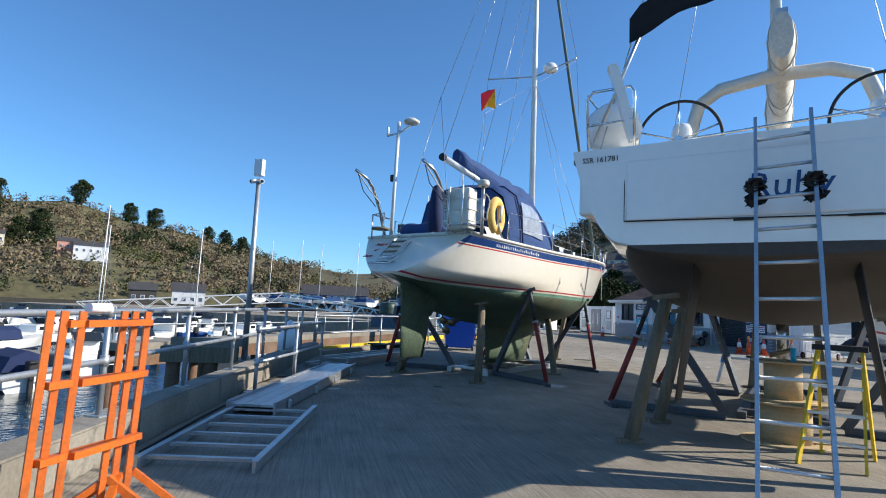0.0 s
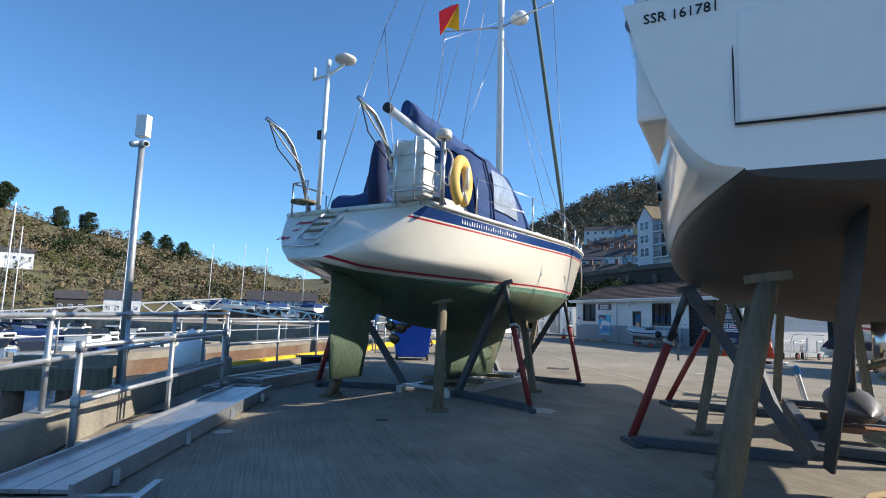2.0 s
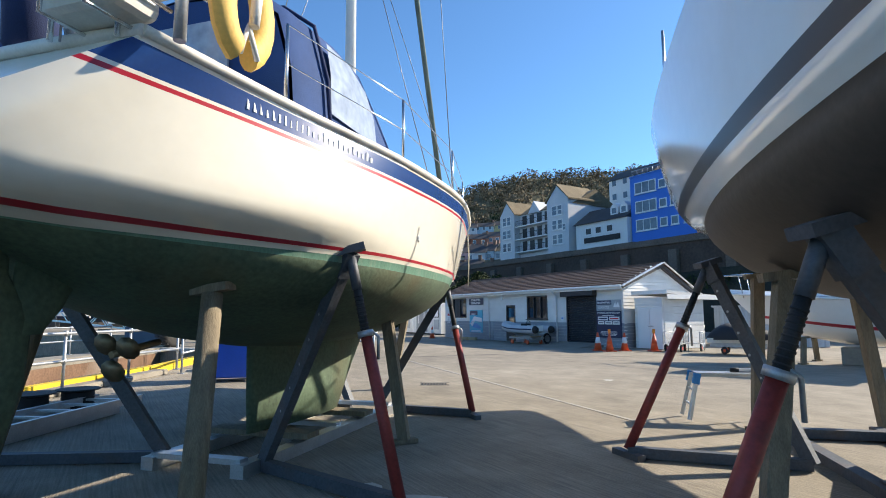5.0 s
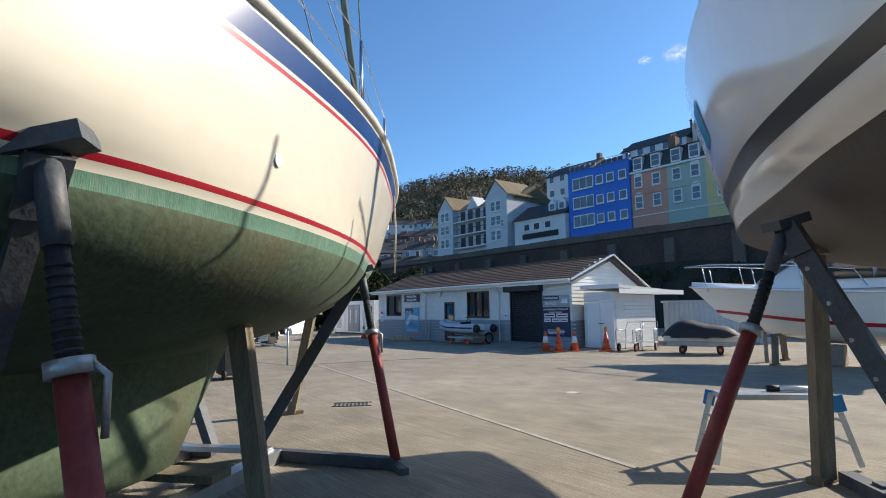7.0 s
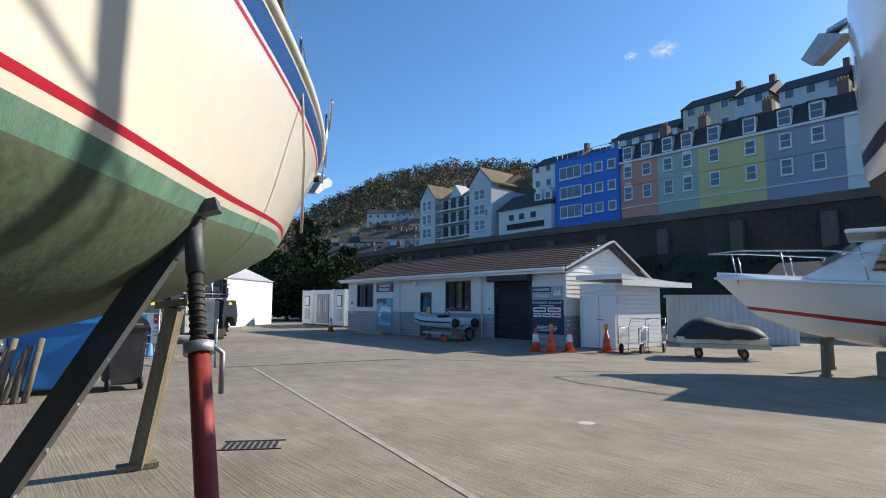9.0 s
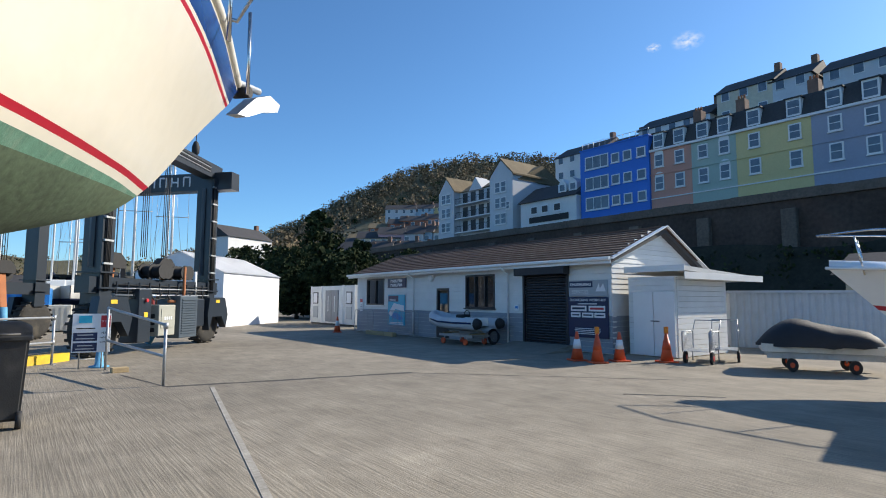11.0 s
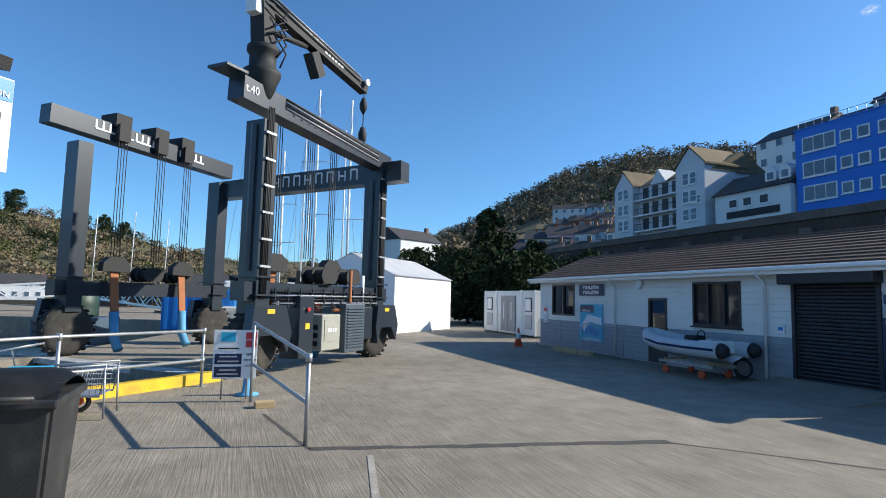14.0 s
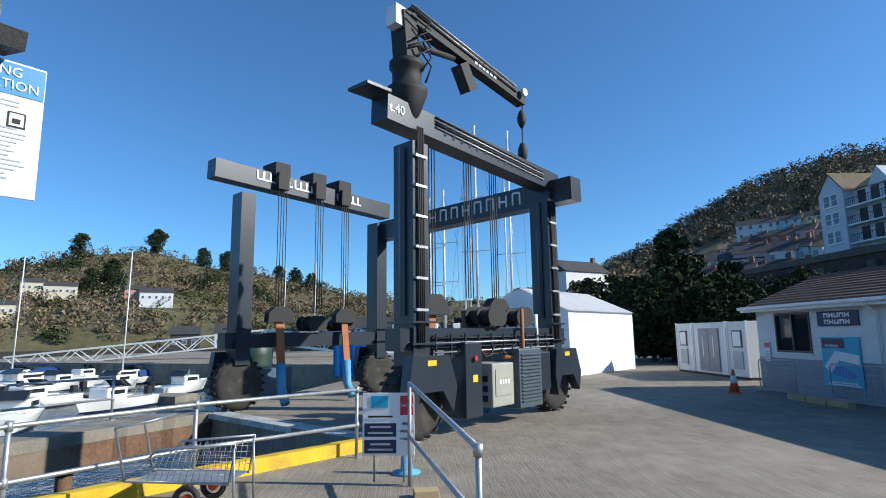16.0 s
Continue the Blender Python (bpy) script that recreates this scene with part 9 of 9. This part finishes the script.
def small_boat(name, L, wid, hullm, cabm, label, cabin=True, outboard=True, mast_h=0.0, tent_m=None):
    t = thing(name, label, "boat", group="moored boats")
    ps = dict(sheer=curve_fn([0, 0.5, 1], [0.62, 0.66, 0.9]), wl=curve_fn([0, 1], [0.1, 0.16]), keel=curve_fn([0, 0.7, 1], [-0.25, -0.22, 0.1]), bs=curve_fn([0, 0.35, 0.7, 1], [wid * 0.45, wid * 0.5, wid * 0.42, 0.02]), bw=curve_fn([0, 0.35, 0.7, 1], [wid * 0.4, wid * 0.42, wid * 0.28, 0.01]), full=1.6, flare=0.8, stem=lambda z: L * (0.9 + 0.1 * min(1, max(0, z / 0.9))), rake=lambda z: 0.0, transom=lambda k: 0)
    part("hull", hull_mesh(ps, [("top", f, 0) for f in (1.0, 0.8)] + [("top", 0.6, 0), ("top", 0.3, 0), ("top", 0, 1)] + [("under", v, 1) for v in (0.4, 0.8, 1.0)], 14), [hullm, CANVASDK], t)
    part("deck", deck_mesh(ps, 0.03, 0.05, 0.04, 12), cabm, t)
    if cabin:
        c = part("cabin", box(B(), (-wid * 0.3, L * 0.42, 0.62), (wid * 0.3, L * 0.7, 1.25), 0.08), cabm, t)
        part("windscreen", prism(B(), [(L * 0.36, 1.25), (L * 0.42, 1.25), (L * 0.5, 1.62), (L * 0.46, 1.62)], "x", -wid * 0.28, wid * 0.28), PANE, c)
        for sd in (-1, 1):
            part("side_window", box(B(), (sd * wid * 0.3, L * 0.47, 0.9), (sd * (wid * 0.3 + 0.012), L * 0.66, 1.12)), PANE, c)
    if tent_m:
        part("cover", prism(B(), [(-wid * 0.42, 0.66), (-wid * 0.3, 1.15), (0, 1.35), (wid * 0.3, 1.15), (wid * 0.42, 0.66)], "y", L * 0.05, L * 0.45), tent_m, t)
    if outboard:
        e = part("outboard_motor", box(B(), (-0.17, -0.35, 0.55), (0.17, 0.02, 1.05), 0.06), BLACK, t)
        part("leg", box(B(), (-0.06, -0.25, -0.4), (0.06, -0.08, 0.55)), BLACK, e)
    if mast_h:
        part("mast", rod(B(), (0, L * 0.55, 0.7), (0, L * 0.53, mast_h), 0.06, 0.045, 8), MASTW, t)
        part("boom", rod(B(), (0, L * 0.54, 1.7), (0, L * 0.15, 1.65), 0.09, seg=8), CANVASDK, t)
        for sd in (-1, 1):
            part("shroud", rod(B(), (sd * wid * 0.42, L * 0.52, 0.7), (0, L * 0.53, mast_h * 0.95), 0.012, seg=4), WIRE, t)
        part("stay", rod(B(), (0, L * 0.98, 0.9), (0, L * 0.53, mast_h * 0.97), 0.012, seg=4), WIRE, t)
    return t


BL = mat("blue hull paint", (0.02, 0.07, 0.25), 0.3, var=0.08, bump=0)
kinds = [small_boat("cuddy_boat", 5.2, 2.0, GELWHITE, GELWHITE, "white cuddy motor boat moored at the pontoon"),
         small_boat("cuddy_boat", 5.8, 2.2, BL, GELWHITE, "blue-hulled cuddy boat moored at the pontoon"),
         small_boat("open_boat", 4.4, 1.7, GELWHITE, GELDECK, "small open white boat with an outboard", False, True, 0, CANVASDK),
         small_boat("sailing_yacht", 8.5, 2.7, GELWHITE, GELWHITE, "white sailing yacht with a bare mast", True, False, 11.5, CANVAS),
         small_boat("cabin_cruiser", 8.0, 2.8, GELWHITE, GELWHITE, "white cabin cruiser with dark windows", True, False)]
for i, k in enumerate(kinds):
    k.matrix_basis = pose(-22 - 4 * i, 40 + 2 * i, -1.9, 0, 0, 40 + 20 * i)
br = random.Random(21)
for (x0, y0, x1, y1), n in (((-75, 60, -30, 68), 16), ((-70, 46, -24, 52), 17), ((-64, 33, -24, 37), 15), ((-60, 22, -20, 25), 14)):
    for k in range(n):
        f = (k + 0.5) / n
        x, y = x0 + (x1 - x0) * f, y0 + (y1 - y0) * f
        sd = 1 if k % 2 else -1
        kd = kinds[(0, 1, 2, 0, 4, 2, 0, 1)[br.randrange(8)]] if br.random() > 0.06 else kinds[3]
        copy_thing(kd, pose(x, y + sd * 1.6, -1.9, 0, 0, (0 if sd > 0 else 180) + 8 + 10 * (br.random() - 0.5)))
for x, y, rz, ki in ((-13.5, 13.5, 75, 0), (-12.6, 9.6, 80, 1), (-14.5, 18, 70, 2), (-16, 22.5, 60, 0), (-13.8, 31.5, 195, 4), (-15.5, 6.5, 80, 2), (-17, 27, 60, 1), (-3.9, 31.2, 170, 2)):
    copy_thing(kinds[ki], pose(x, y, -1.9, 0, 0, rz))
# yachts laid up ashore beyond the hoist
for k, (az, dist, ki) in enumerate(((-34.2, 96, 4), (-31, 100, 3), (-27.5, 96, 3), (-25.5, 104, 3), (-22.5, 92, 3), (-20, 98, 4), (-15.2, 84, 3), (-12.8, 78, 3), (-17.8, 88, 3), (-10.5, 92, 3), (-29, 92, 0))):
    x, y = polar(az, dist)
    b_ = copy_thing(kinds[ki], pose(x + 4, y + 12, 1.35, 0, 0, 60 + 25 * (k % 4)))
    b_["label"] = "white yacht laid up ashore on props" if ki == 3 else "white motor boat laid up ashore on props"
    cr_ = thing("boat_cradle", "dark steel cradle under a laid-up boat", "cradle", pose(x + 4, y + 12, 0, 0, 0, 60 + 25 * (k % 4)), group="boat cradles")
    for yy in (1.5, 5.0):
        part("cross_bar", beam(B(), (-1.3, yy, 0.06), (1.3, yy, 0.06), 0.14, 0.12), STAND, cr_)
        for sd in (-1, 1):
            part("prop", rod(B(), (sd * 1.2, yy, 0.1), (sd * 0.75, yy, 1.45), 0.06, seg=6), STAND, cr_)
    part("keel_block", box(B(), (-0.2, 1.2, 0.0), (0.2, 5.0, 1.1)), ANTIBLACK, cr_)
for az, h in ((-17.9, 18.2), (-14.4, 17.6), (-21.3, 13), (-22.8, 12.4)):
    x, y = 3.56 + 42 * math.sin(radians(az)), 25.1 + 42 * math.cos(radians(az))
    t = copy_thing(kinds[3], pose(x, y - 3, 1.35, 0, 0, 200))
    t["label"] = "tall-masted white yacht laid up beyond the hoist"
    mt = thing("tall_mast", "tall white yacht mast with spreaders and rigging", "mast", pose(x, y, 0), group="tall masts")
    part("spar", rod(B(), (0, 0, 0), (0, 0, h), 0.11, 0.08, 8), MASTW, mt)
    for z in (h * 0.45, h * 0.68):
        part("spreader", rod(B(), (-1.2, 0, z), (1.2, 0, z), 0.03, seg=6), ALU, mt)
    for sd in (-1, 1):
        part("shroud", rod(B(), (sd * 1.2, 0, 1.4), (sd * 1.1, 0, h * 0.68), 0.015, seg=4), WIRE, mt)
        part("shroud", rod(B(), (sd * 1.1, 0, h * 0.68), (0, 0, h - 0.2), 0.015, seg=4), WIRE, mt)
# forklift, skips and sheds behind the hoist
fk = thing("fork_lift", "dark red yard fork lift parked behind the hoist", "fork lift", pose(-4.4, 49.5, 0, 0, 0, 20))
part("body", box(B(), (-0.9, 0, 0.5), (0.9, 2.6, 1.5), 0.08), STANDRED, fk)
part("mast_frame", box(B(), (-0.7, -0.3, 0.2), (-0.5, -0.1, 3.0)), BLACK, fk)
part("mast_frame", box(B(), (0.5, -0.3, 0.2), (0.7, -0.1, 3.0)), BLACK, fk)
part("carriage", box(B(), (-0.9, -0.42, 0.3), (0.9, -0.32, 1.1)), BLACK, fk)
part("cab", box(B(), (-0.75, 0.5, 1.501), (0.75, 1.9, 2.5), 0.05), PANE, fk)
for x in (-0.8, 0.8):
    for y in (0.4, 2.2):
        part("wheel", rod(B(), (x - 0.15, y, 0.5), (x + 0.15, y, 0.5), 0.5, seg=18), TYRE, fk)
for x, y, w_, m_, lb in ((-9.5, 48.5, 3.2, BINBLUE, "blue steel storage container behind the hoist"), (-7.2, 47.0, 1.8, GELDECK, "pale equipment crate behind the hoist")):
    t = thing("storage_container", lb, "container", pose(x, y, 0, 0, 0, 20))
    part("body", box(B(), (-w_ / 2, 0, 0.05), (w_ / 2, 2.2, 2.0 if w_ > 2 else 1.2), 0.02), m_, t)
    for k in range(8):
        part("rib", box(B(), (-w_ / 2 + w_ * (k + 0.3) / 8, -0.03, 0.1), (-w_ / 2 + w_ * (k + 0.7) / 8, -0.001, 1.9 if w_ > 2 else 1.1)), m_, t)
tk = thing("water_tank", "dark green ribbed tank on a blue base beyond the dock", "tank", pose(-9.6, 40.8, 0))
part("base", box(B(), (-0.9, -0.9, 0), (0.9, 0.9, 0.9), 0.02), mat("blue-grey steel", (0.06, 0.10, 0.15), 0.6), tk)
part("drum", lathe(B(), [(0.6, 0.9), (0.62, 1.0), (0.6, 1.1), (0.62, 1.3), (0.6, 1.6), (0.5, 1.72), (0.05, 1.78)], 20), mat("dark green plastic", (0.02, 0.05, 0.04), 0.5), tk)
# thin cloud
for dx, dy, dz, w in ((552, 755, 406, 26), (512, 785, 404, 13)):
    bm = B()
    grid(bm, [[(x / 4, y / 4, 0.0) for x in range(-4, 5)] for y in range(-4, 5)])
    single("cloud", bm, CLOUD, "small white puff of thin cloud in the blue sky", "cloud", Matrix.Translation((dx, dy, dz)) @ Vector((dx, dy, dz)).to_track_quat("Z", "Y").to_matrix().to_4x4() @ Matrix.Diagonal((w, w * 0.62, 1, 1)), kind="structure")
